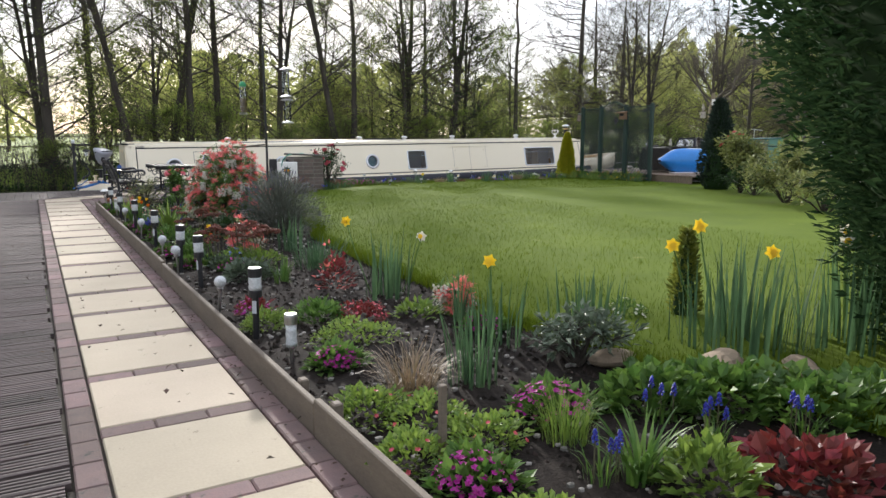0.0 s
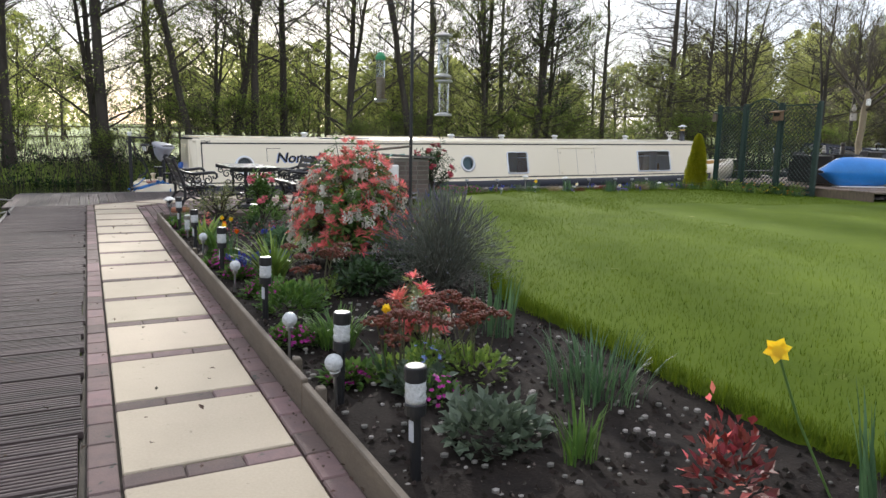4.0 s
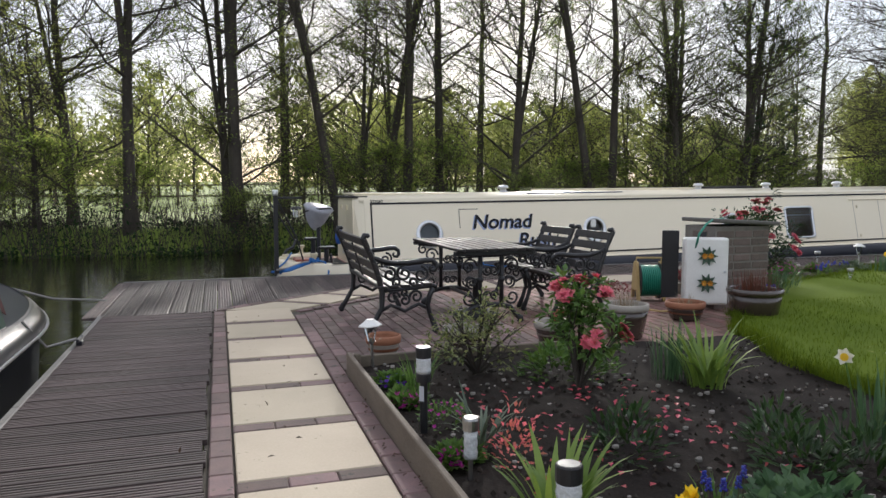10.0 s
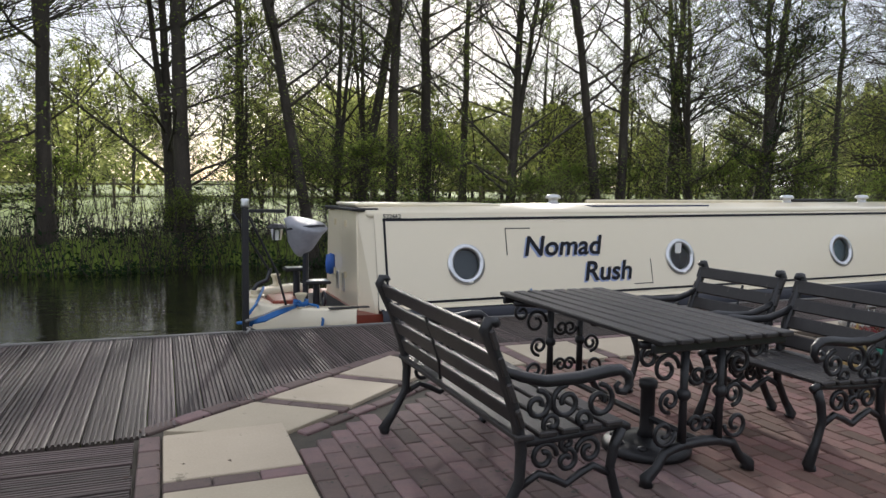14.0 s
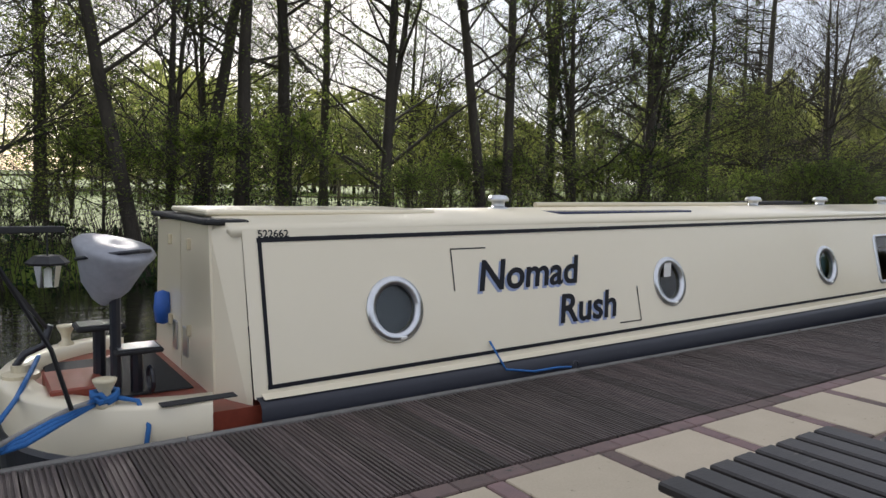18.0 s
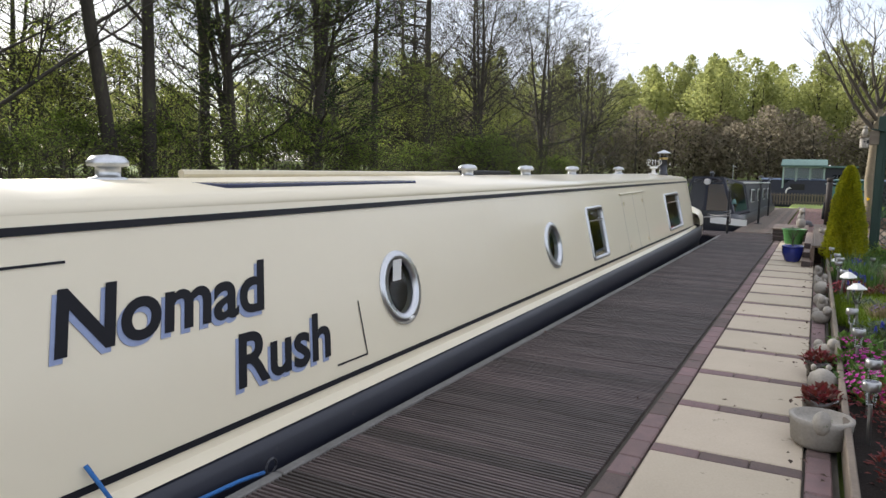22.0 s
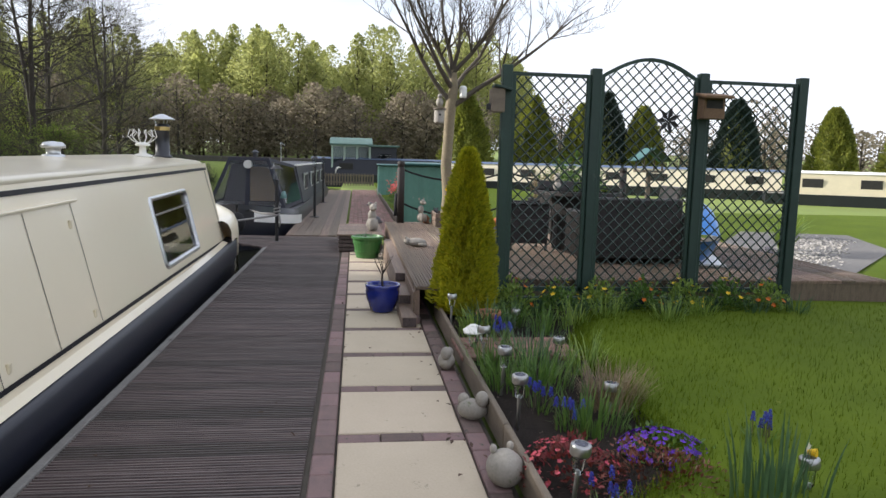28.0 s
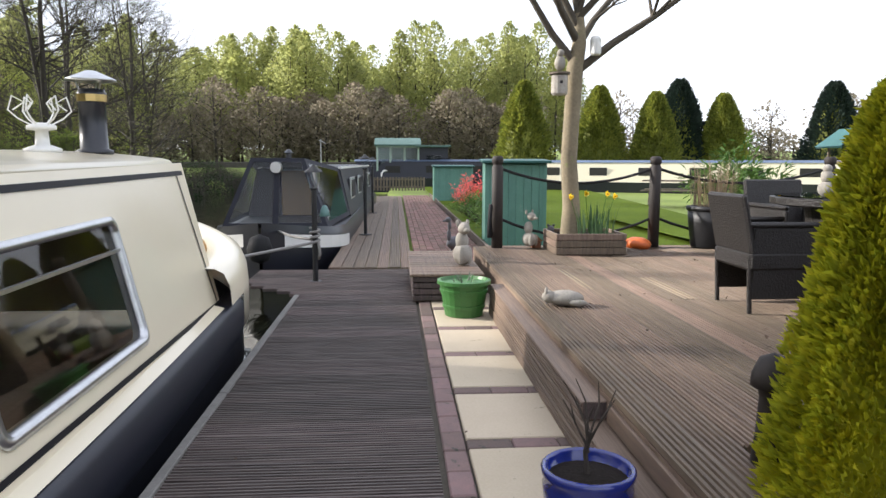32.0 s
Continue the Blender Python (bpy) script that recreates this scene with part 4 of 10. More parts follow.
TREE_KINDS = {
    "slim": grow_tree(11, 13.5, 0.150, (0.02, 0), 0.26, 26, 0.50, 0.30, 6, 6, 0.048, 2, wob=0.035),
    "lean": grow_tree(12, 13.0, 0.145, (-0.16, 0.02), 0.28, 24, 0.5, 0.28, 6, 6, 0.048, 2, 0.42, wob=0.04),
    "fork": grow_tree(13, 14.0, 0.165, (0.05, 0), 0.28, 26, 0.45, 0.30, 6, 6, 0.048, 2, 0.30, wob=0.035),
    "bare": grow_tree(14, 13.0, 0.18, (0.03, 0), 0.14, 46, 0.10, 0.32, 7, 6, 0.04, 0, 0, 1.0, 0.008),
    "leafy": grow_tree(15, 9.5, 0.12, (0.02, 0.03), 0.08, 30, 0.42, 0.44, 7, 6, 0.058, 5, 0.22),
    "ivy": grow_tree(16, 11.0, 0.17, (0.14, 0), 0.10, 36, 0.4, 0.22, 6, 6, 0.065, 6, 0.3),
    "brown": grow_tree(17, 10.5, 0.13, (0.02, 0), 0.08, 38, 0.45, 0.42, 7, 6, 0.04, 1, 0.25),
    "shrub": grow_tree(18, 2.6, 0.04, (0.0, 0), 0.03, 22, 0.35, 0.85, 6, 5, 0.06, 5, 0.15),
    "thicket": grow_tree(20, 4.6, 0.045, (0.02, 0), 0.02, 30, 0.62, 0.50, 6, 6, 0.075, 2, 0.12, wob=0.05),
    "young": grow_tree(19, 6.5, 0.06, (0.03, 0), 0.10, 28, 0.45, 0.42, 6, 6, 0.05, 4, 0.3),
}
TREE_LOOK = {
    "slim": (M_LEAF_SPRING, "tall slim alder with sparse spring leaves on the far bank"),
    "lean": (M_LEAF_SPRING, "leaning forked tree with sparse spring leaves"),
    "fork": (M_LEAF_SPRING, "tall forked tree in first spring leaf"),
    "bare": (M_LEAF_SPRING, "bare dark alder with level branches"),
    "leafy": (M_LEAF_GREEN, "spreading tree in fresh green leaf above the bank"),
    "ivy": (M_LEAF_DARK, "leaning tree wrapped in dark ivy"),
    "brown": (M_LEAF_SPRING, "bare brown twiggy tree"),
    "shrub": (M_LEAF_GREEN, "low green shrub on the canal bank"),
    "thicket": (M_LEAF_SPRING, "dense many-stemmed bush in fresh leaf under the trees"),
    "young": (M_LEAF_SPRING, "young tree with yellow-green leaves"),
}
TREES = [
    ("slim", 11.8, 27.6, 0, 1.0), ("lean", 11.1, 27.5, 20, 1.0), ("fork", 15.9, 30.4, 40, 1.0), ("ivy", 16.3, 27.2, 0, 1.05),
    ("slim", 20.9, 28.3, 200, 0.85), ("bare", 25.7, 29.2, 0, 1.05), ("fork", -2.1, 26.9, 90, 0.95), ("fork", 0.5, 27.3, 150, 1.15),
    ("lean", 3.2, 26.9, 10, 1.0), ("lean", 4.6, 29.0, 180, 1.05), ("slim", 6.4, 28.6, 60, 1.05), ("slim", 5.1, 27.5, 300, 1.0),
    ("leafy", 8.8, 28.4, 0, 1.25), ("ivy", 15.2, 28.6, 120, 0.62), ("leafy", 0.2, 28.6, 220, 1.1), ("leafy", 14.5, 27.9, 70, 1.0), ("leafy", -3.6, 28.2, 140, 1.1), ("leafy", 17.6, 28.0, 250, 0.9), ("leafy", 3.9, 28.0, 30, 0.8), ("young", -4.3, 27.2, 0, 1.0),
    ("slim", -5.5, 28.4, 30, 0.95), ("lean", -8.0, 27.4, 200, 1.0), ("fork", -11.0, 28.8, 0, 1.0), ("brown", -6.6, 29.8, 60, 0.8),
    ("brown", 28.8, 28.4, 0, 1.0), ("brown", 32.0, 30.0, 130, 1.1), ("brown", 36.5, 28.6, 250, 1.05), ("brown", 41.0, 29.8, 30, 1.0),
    ("brown", 46.0, 29.2, 330, 1.0), ("bare", 30.5, 33.0, 90, 0.9), ("slim", 18.4, 33.0, 100, 0.95), ("leafy", 22.5, 31.0, 50, 0.75),
    ("young", 13.6, 29.6, 40, 0.9), ("leafy", 19.0, 29.5, 300, 0.62), ("slim", 9.6, 33.5, 260, 1.0), ("fork", 2.2, 34.0, 300, 1.0),
    ("young", 2.0, 29.8, 80, 0.9), ("young", 24.0, 28.0, 110, 0.75), ("leafy", 12.9, 34.0, 10, 0.9), ("leafy", 5.9, 32.5, 90, 0.9),
    ("slim", -14.5, 29.0, 0, 1.0), ("brown", 51.0, 30.0, 100, 0.9), ("leafy", 27.2, 30.6, 170, 0.6), ("bare", 34.5, 35.0, 10, 0.95),
]
for i in range(26):
    TREES.append(("shrub", -16 + i * 2.05 + rnd.uniform(-.6, .6), 27.0 + rnd.uniform(-0.3, 1.6), rnd.uniform(0, 360), rnd.uniform(0.55, 1.05)))
for i in range(12):
    TREES.append((rnd.choice(("young", "leafy", "brown", "slim")), -30 + i * 7.4 + rnd.uniform(-1, 1), rnd.uniform(44, 62), rnd.uniform(0, 360), rnd.uniform(0.6, 0.8)))
for i in range(24):
    TREES.append(("thicket", -17 + i * 2.9 + rnd.uniform(-.7, .7), rnd.uniform(29.5, 36.5), rnd.uniform(0, 360), rnd.uniform(0.75, 1.25)))
for kind, x, y, turn, s in TREES:
    m = Matrix.Translation((x, y, ground_z(x, y))) @ pose(0, 0, 0, 0, 0, turn) @ Matrix.Scale(s, 4)
    wood, leaves = TREE_KINDS[kind]
    leafm, label = TREE_LOOK[kind]
    t = thing("shrub" if kind == "shrub" else "tree", label, "shrub" if kind == "shrub" else "tree", m, "trees of the far bank")
    part("trunk", wood, M_BARK, t)
    if len(leaves.polygons):
        part("crown", leaves, leafm, t)

# ---- timber edging of the beds ----
edging = thing("timber_edging", "weathered grey timber boards edging the flower bed", "edging", kind="structure")
yy = -4.5
for ln, lift in ((3.2, 0.0), (3.3, 0.01), (3.6, -0.01), (3.4, 0.005), (3.45, 0.0)):
    part("board", G().box(0.705, yy, -0.02, 0.735, min(yy + ln - 0.006, 12.45), 0.135 + lift, 0.005), M_TIMBER, edging)
    for d in (0.25, ln - 0.12):
        if yy + d < 12.4:
            part("stake", G().box(0.735, yy + d - 0.025, -0.02, 0.773, yy + d + 0.025, 0.15 + lift, 0.006), M_TIMBER, edging)
    yy += ln
part("board", G().box(0.752, 12.42, -0.02, 2.3, 12.45, 0.11, 0.005), M_TIMBER, edging)
edging2 = thing("timber_edging_canal", "weathered pale timber boards edging the canal-side bed", "edging", kind="structure")
for x0, x1 in ((4.9, 6.7), (6.71, 8.9), (8.91, 10.8), (10.81, 12.6), (12.61, 13.66)):
    part("board", G().box(x0, 15.615, -0.02, x1, 15.645, 0.125, 0.005), M_TIMBER, edging2)
part("board", G().box(4.87, 13.9, -0.02, 4.9, 15.64, 0.11, 0.005), M_TIMBER, edging2)


# ---- cast iron furniture: ends drawn as flattened bars and scrolls ----
def scroll(g, c, r, a0, turns, m, thick=0.011, flat=1.8, n=6):
    pts = []
    k = int(14 * abs(turns)) + 2
    for i in range(k):
        t = i / (k - 1)
        a = a0 + turns * 2 * math.pi * t
        q = r * (1 - 0.72 * t)
        pts.append(m(c[0] + q * math.cos(a), c[1] + q * math.sin(a)))
    g.tube(pts, thick, n, True)


def bench_end(y):
    """One cast end; local x is depth with the front at 0, z is up."""
    m = lambda u, z: (u, y, z)
    frame_, scrolls, arm = G(), G(), G()
    frame_.tube([m(*p) for p in ((0.02, 0.0), (0.00, 0.02), (0.045, 0.12), (0.075, 0.22), (0.06, 0.30), (0.03, 0.37))], [0.030, 0.028, 0.020, 0.020, 0.022, 0.024], 6)
    frame_.tube([m(*p) for p in ((0.56, 0.0), (0.575, 0.02), (0.52, 0.10), (0.455, 0.22), (0.45, 0.34), (0.475, 0.46), (0.53, 0.62), (0.585, 0.74), (0.60, 0.775), (0.59, 0.80), (0.565, 0.80), (0.555, 0.785))], [0.030, 0.028, 0.022, 0.022, 0.024, 0.024, 0.023, 0.024, 0.026, 0.024, 0.02, 0.015], 6)
    frame_.tube([m(*p) for p in ((0.0, 0.37), (0.03, 0.385), (0.15, 0.375), (0.30, 0.365), (0.46, 0.36))], 0.018, 6)
    frame_.tube([m(*p) for p in ((0.075, 0.20), (0.15, 0.24), (0.21, 0.215), (0.265, 0.185), (0.32, 0.215), (0.38, 0.24), (0.455, 0.20))], 0.015, 6)
    arm.tube([m(*p) for p in ((0.535, 0.63), (0.46, 0.60), (0.36, 0.575), (0.22, 0.575), (0.10, 0.59), (0.04, 0.59), (0.005, 0.565), (0.0, 0.53), (0.02, 0.505), (0.05, 0.51), (0.06, 0.53), (0.045, 0.545))], [0.018, 0.02, 0.022, 0.024, 0.024, 0.022, 0.02, 0.018, 0.016, 0.013, 0.011, 0.009], 6)
    for c, r, a, t in (((0.17, 0.30), 0.055, 0, 1.3), ((0.36, 0.30), 0.055, math.pi, -1.3), ((0.265, 0.275), 0.045, math.pi / 2, 1.2), ((0.265, 0.34), 0.03, -math.pi / 2, 1.1),
                       ((0.13, 0.48), 0.065, math.pi / 2, 1.3), ((0.27, 0.49), 0.065, math.pi / 2, -1.3), ((0.39, 0.49), 0.055, math.pi / 2, 1.3), ((0.20, 0.42), 0.04, -math.pi / 2, -1.2), ((0.33, 0.42), 0.04, -math.pi / 2, 1.2)):
        scroll(scrolls, c, r, a, t, m)
    return frame_, scrolls, arm


def bench(name, label, length, at, slats=5, category="bench", group="cast iron garden furniture"):
    b = thing(name, label, category, at, group)
    for y in (0.03, length - 0.03):
        f, s, a = bench_end(y)
        e = part("end_frame", f, M_IRON, b, "black cast iron end", True)
        part("scrollwork", s, M_IRON, e, "curled iron scrolls", True)
        part("armrest", a, M_IRON, e, "", True)
    for i in range(slats):
        u = 0.04 + i * 0.093
        part("seat_slat", G().box(u, 0.0, 0.387 - 0.003 * i, u + 0.075, length, 0.409 - 0.003 * i, 0.005), M_SLAT, b)
    for i in range(4):
        t = i / 3
        u, z = 0.470 + 0.105 * t, 0.455 + 0.285 * t
        mm = Matrix.Translation((u, 0, z)) @ pose(0, 0, 0, 0, 20, 0)
        part("back_slat", G().box(-0.011, 0.0, -0.036, 0.011, length, 0.036, 0.005, mm), M_SLAT, b)
    part("brace", G().tube([(0.45, length / 2 - 0.15, 0.38), (0.50, length / 2 - 0.05, 0.50), (0.565, length / 2 - 0.05, 0.70)], 0.008, 6), M_IRON, b)
    return b


bench("garden_bench", "black cast iron bench with dark painted wooden slats", 1.30, pose(1.63, 14.77, 0, 0, 0, 180))
bench("garden_chair", "black cast iron armchair with dark wooden slats beside the table", 0.66, pose(2.73, 13.60, 0), category="chair")
bench("garden_chair", "black cast iron armchair with dark wooden slats beside the table", 0.66, pose(2.74, 14.32, 0, 0, 0, 2), category="chair")

table = thing("garden_table", "black cast iron table with a dark slatted wooden top", "table", pose(2.20, 14.30, 0), "cast iron garden furniture")
for i in range(8):
    x = -0.355 + i * 0.0905
    part("top_slat", G().box(x, -0.72, 0.640, x + 0.070, 0.72, 0.662, 0.005), M_SLAT, table)
for y in (-0.66, 0.66):
    part("apron", G().box(-0.36, y - 0.012, 0.60, 0.36, y + 0.012, 0.639, 0.006), M_IRON, table)
for y in (-0.56, 0.56):
    m = lambda u, z, y=y: (u, y, z)
    f = G()
    f.tube([m(*p) for p in ((-0.28, 0.0), (-0.285, 0.03), (-0.23, 0.07), (-0.19, 0.13), (-0.10, 0.155), (0.0, 0.16), (0.10, 0.155), (0.19, 0.13), (0.23, 0.07), (0.285, 0.03), (0.28, 0.0))], [0.034, 0.03, 0.022, 0.022, 0.024, 0.026, 0.024, 0.022, 0.022, 0.03, 0.034], 6)
    for u in (-0.10, 0.10):
        f.tube([m(u, 0.15), m(u, 0.38), m(u, 0.60)], [0.022, 0.018, 0.022], 6)
    f.tube([m(*p) for p in ((-0.34, 0.615), (-0.2, 0.60), (0.0, 0.595), (0.2, 0.60), (0.34, 0.615))], 0.018, 6)
    leg = part("leg_frame", f, M_IRON, table, "black cast iron leg frame", True)
    s = G()
    for sx in (-1, 1):
        for c, r, a, t in (((0.20, 0.22), 0.065, math.pi, 1.3), ((0.175, 0.36), 0.055, -math.pi / 2, 1.4), ((0.20, 0.50), 0.07, math.pi, -1.3), ((0.29, 0.56), 0.05, math.pi / 2, -1.2), ((0.03, 0.24), 0.04, 0, 1.3), ((0.03, 0.46), 0.045, 0, -1.3)):
            scroll(s, (sx * c[0], c[1]), r, a if sx > 0 else math.pi - a, t * sx, m, 0.010)
        s.ball((sx * 0.10, y, 0.38), 0.032, 8, 5)
    part("scrollwork", s, M_IRON, leg, "curled iron scrolls", True)
part("stretcher", G().tube([(0, -0.56, 0.16), (0, 0.56, 0.16)], 0.018, 6), M_IRON, table)
para = thing("parasol_base", "round black iron parasol base with raised pattern", "base", pose(2.20, 14.10, 0))
part("foot", G().lathe([(0.21, 0.0), (0.215, 0.02), (0.20, 0.04), (0.12, 0.055), (0.05, 0.07)], 28), M_IRON, para, "", True)
part("stem", G().lathe([(0.05, 0.06), (0.035, 0.10), (0.035, 0.30), (0.045, 0.31), (0.045, 0.34), (0.03, 0.35)], 16), M_IRON, para, "", True)
g = G()
for i in range(8):
    a = i * math.pi / 4
    g.ball((0.155 * math.cos(a), 0.155 * math.sin(a), 0.048), 0.026, 6, 4, (1, 1, 0.5))
part("relief", g, M_IRON, para, "", True)

# ---- lamp post at the water's edge ----
M_BLACKPOST = mat("black_post_paint", (0.016, 0.016, 0.018), (0.01, 0.01, 0.011), 6, 60, 0.5, 0.2)
M_CLEAR = glass("clear_plastic", (0.9, 0.92, 0.92), 0.08)
lp = thing("lamp_post", "black post with an arm, a strut and a hanging lantern", "lamp post", pose(0.68, 17.62, 0))
part("post", G().box(-0.028, -0.028, -0.5, 0.028, 0.028, 1.08, 0.005), M_BLACKPOST, lp)
part("arm", G().box(-0.02, -0.018, 1.035, 0.34, 0.018, 1.065, 0.004), M_BLACKPOST, lp)
part("strut", G().tube([(0.02, 0, 1.02), (0.28, 0.05, 0.50), (0.36, 0.08, 0.20)], 0.011, 6), M_BLACKPOST, lp)
part("glass_cap", G().lathe([(0.035, 1.08), (0.038, 1.10), (0.034, 1.12), (0.038, 1.14), (0.03, 1.155)], 14), M_CHROME, lp, "crinkled glass solar cap", True)
lan = part("lantern", G().lathe([(0.055, 0.995), (0.09, 0.965), (0.085, 0.955), (0.0, 0.955)], 8, (0.27, 0.0, -0.06)), M_BLACKPOST, lp, "small hanging lantern")
part("lantern_glass", G().lathe([(0.055, 0.95), (0.04, 0.85), (0.0, 0.845)], 6, (0.27, 0.0, -0.055)), M_CLEAR, lan)
part("candle", G().lathe([(0.016, 0.85), (0.016, 0.93), (0.0, 0.94)], 8, (0.27, 0.0, -0.055)), M_WHITE, lan)
part("hook", G().tube([(0.27, 0, 1.04), (0.27, 0, 0.935)], 0.004, 5), M_BLACKPOST, lan)

# ---- brick pillar, meter box, hose reel ----
M_OLDBRICK = mat("grey_brown_brick", (0.16, 0.12, 0.10), (0.10, 0.078, 0.068), 9, 90, 0.9, 0.5, vary=0.25, spots=((0.07, 0.07, 0.06), 5, 0.25))
M_MORTAR = mat("mortar", (0.20, 0.18, 0.155), (0.13, 0.12, 0.105), 14, 120, 0.95, 0.6)
pil = thing("brick_pillar", "weathered brick pillar with a sloping slate top", "pillar", pose(4.86, 13.98, 0, 0, 0, 3))
part("core", G().box(-0.335, -0.215, -0.05, 0.335, 0.215, 0.80), M_MORTAR, pil)
bm = G().box(-0.106, -0.05, -0.0325, 0.106, 0.05, 0.0325, 0.006).mesh("brick")
for c in range(10):
    z = 0.02 + 0.078 * c
    off = 0.11 if c % 2 else 0.0
    for y, d in ((-0.17, 0), (0.17, 0)):
        for i in range(3):
            x = -0.23 + i * 0.225 + (0.0 if not c % 2 else 0.02)
            part("brick", bm, M_OLDBRICK, pil, at=pose(x, y, z, 0, 0, rnd.uniform(-1, 1)))
    for sx in (-0.29, 0.29):
        part("brick", bm, M_OLDBRICK, pil, at=pose(sx, 0.0, z, 0, 0, 90 + rnd.uniform(-1, 1)))
part("cap", G().box(-0.39, -0.27, 0.80, 0.39, 0.27, 0.84, 0.01, pose(0, 0, 0.02, 0, 3.0, 0)), mat("slate_cap", (0.13, 0.12, 0.105), (0.08, 0.075, 0.068), 6, 60, 0.8, 0.5), pil, "dark slate coping")
box_ = thing("meter_box", "white steel box with two flower plaques on a post", "box", pose(4.40, 13.72, 0, 0, 0, -24))
part("case", G().box(-0.20, -0.07, 0.06, 0.20, 0.07, 0.70, 0.012), M_WHITE, box_)
part("door", G().box(-0.19, -0.082, 0.075, 0.19, -0.071, 0.685, 0.004), M_WHITE, box_)
part("lock", G().lathe([(0.012, 0), (0.012, 0.01), (0.0, 0.012)], 10, (0.165, -0.083, 0.38), pose(0, 0, 0, 90, 0, 0)), M_CHROME, box_)
M_YEL = mat("orange_yellow_petals", (0.55, 0.27, 0.02), (0.45, 0.18, 0.015), 20, 60, 0.6, 0.0, island=0.2)
M_GRNMET = mat("green_painted_tin", (0.05, 0.10, 0.06), (0.03, 0.06, 0.04), 20, 60, 0.5, 0.0)
for z in (0.53, 0.27):
    lv, fl = G(), G()
    for i in range(9):
        a = i * 0.7
        lv.leaf((0, -0.086, z), (math.cos(a), -0.15, math.sin(a)), (0, -1, 0), 0.10, 0.045)
    for cx in (-0.025, 0.03):
        for i in range(8):
            a = i * 0.785
            fl.leaf((cx, -0.098, z), (math.cos(a), -0.2, math.sin(a)), (0, -1, 0), 0.033, 0.022)
    pq = part("plaque", lv, M_GRNMET, box_, "tin plaque of two yellow flowers on green leaves")
    part("bloom", fl, M_YEL, pq)
part("support", G().box(-0.03, 0.07, -0.05, 0.03, 0.10, 0.75, 0.004), M_BLACKPOST, box_)
part("black_board", G().box(-0.38, 0.10, 0.10, -0.22, 0.125, 0.76, 0.005), M_BLACKPOST, box_, "black upright board")
M_HOSE = mat("green_hose", (0.015, 0.26, 0.17), (0.01, 0.18, 0.12), 10, 80, 0.35, 0.1)
M_REELY = mat("faded_yellow_plastic", (0.50, 0.36, 0.14), (0.38, 0.27, 0.11), 6, 60, 0.6, 0.15)
reel = thing("hose_reel", "yellow hose reel wound with bright green hose", "hose reel", pose(4.28, 14.46, 0, 0, 0, -20))
for s in (-0.13, 0.13):
    e = part("end_stand", G().prism([(-0.16, 0), (-0.12, 0), (-0.07, 0.10), (0.07, 0.10), (0.12, 0.0), (0.16, 0.0), (0.10, 0.26), (0.05, 0.40), (-0.05, 0.40), (-0.10, 0.26)], s - 0.015, s + 0.015, "x"), M_REELY, reel)
part("handle", G().tube([(-0.13, 0, 0.39), (-0.13, 0, 0.44), (0.13, 0, 0.44), (0.13, 0, 0.39)], 0.012, 6), M_REELY, reel)
for k in range(3):
    part("hose_coil", G().tube([(-0.10 + 0.2 * i / 110, (0.12 + 0.02 * k) * math.cos(i * 0.571), 0.20 + (0.12 + 0.02 * k) * math.sin(i * 0.571)) for i in range(111)], 0.011, 6), M_HOSE, reel, smooth=True)
part("drum", G().tube([(-0.115, 0, 0.2), (0.115, 0, 0.2)], 0.11, 16), M_BLACKPOST, reel)
for s in (-0.112, 0.112):
    part("flange", G().tube([(s - 0.006, 0, 0.2), (s + 0.006, 0, 0.2)], 0.19, 24), M_BLACKPOST, reel)
hose = thing("garden_hose", "green garden hose looped over the meter box", "hose", pose(-0.05, -0.28, 0))
part("hose", G().tube([(4.32, 13.98, 0.60), (4.34, 13.95, 0.74), (4.44, 13.98, 0.83), (4.60, 14.08, 0.87), (4.75, 14.2, 0.86), (4.9, 14.3, 0.87)], 0.011, 8), M_HOSE, hose, smooth=True)
part("loose_end", G().tube([(4.0, 14.4, 0.03), (3.85, 14.2, 0.015), (3.95, 13.98, 0.015), (4.2, 13.9, 0.015), (4.4, 14.1, 0.02)], 0.010, 8), M_REELY, hose, "faded yellow hose end on the ground", True)


# ---- pots ----
M_TERRA = mat("terracotta", (0.33, 0.14, 0.075), (0.24, 0.10, 0.055), 8, 70, 0.85, 0.3, spots=((0.3, 0.24, 0.18), 10, 0.15))
M_GLAZE = mat("brown_glaze", (0.06, 0.042, 0.032), (0.035, 0.025, 0.02), 6, 50, 0.22, 0.05, coat=0.5)
M_RIM = mat("pale_grey_stone", (0.36, 0.33, 0.28), (0.25, 0.23, 0.20), 8, 80, 0.85, 0.3)


def pot(name, label, at, r, h, body, rimm=None, foot=0.72, soil_=True):
    p = thing(name, label, "pot", at)
    part("body", G().lathe([(r * foot, 0.0), (r * (foot + 0.06), 0.02), (r * 0.93, h * 0.6), (r * 0.97, h - 0.05), (r * 0.90, h - 0.05), (r * 0.84, h - 0.08)], 28), body, p, "", True)
    part("rim", G().lathe([(r * 0.90, h - 0.055), (r, h - 0.05), (r * 1.03, h - 0.03), (r * 1.02, h), (r * 0.93, h + 0.004), (r * 0.90, h - 0.02), (r * 0.88, h - 0.10)], 28), rimm or body, p, "", True)
    if soil_:
        part("soil", G().lathe([(r * 0.90, h - 0.06), (r * 0.5, h - 0.045), (0.0, h - 0.04)], 20), M_SOIL, p, "dark potting soil")
    return p


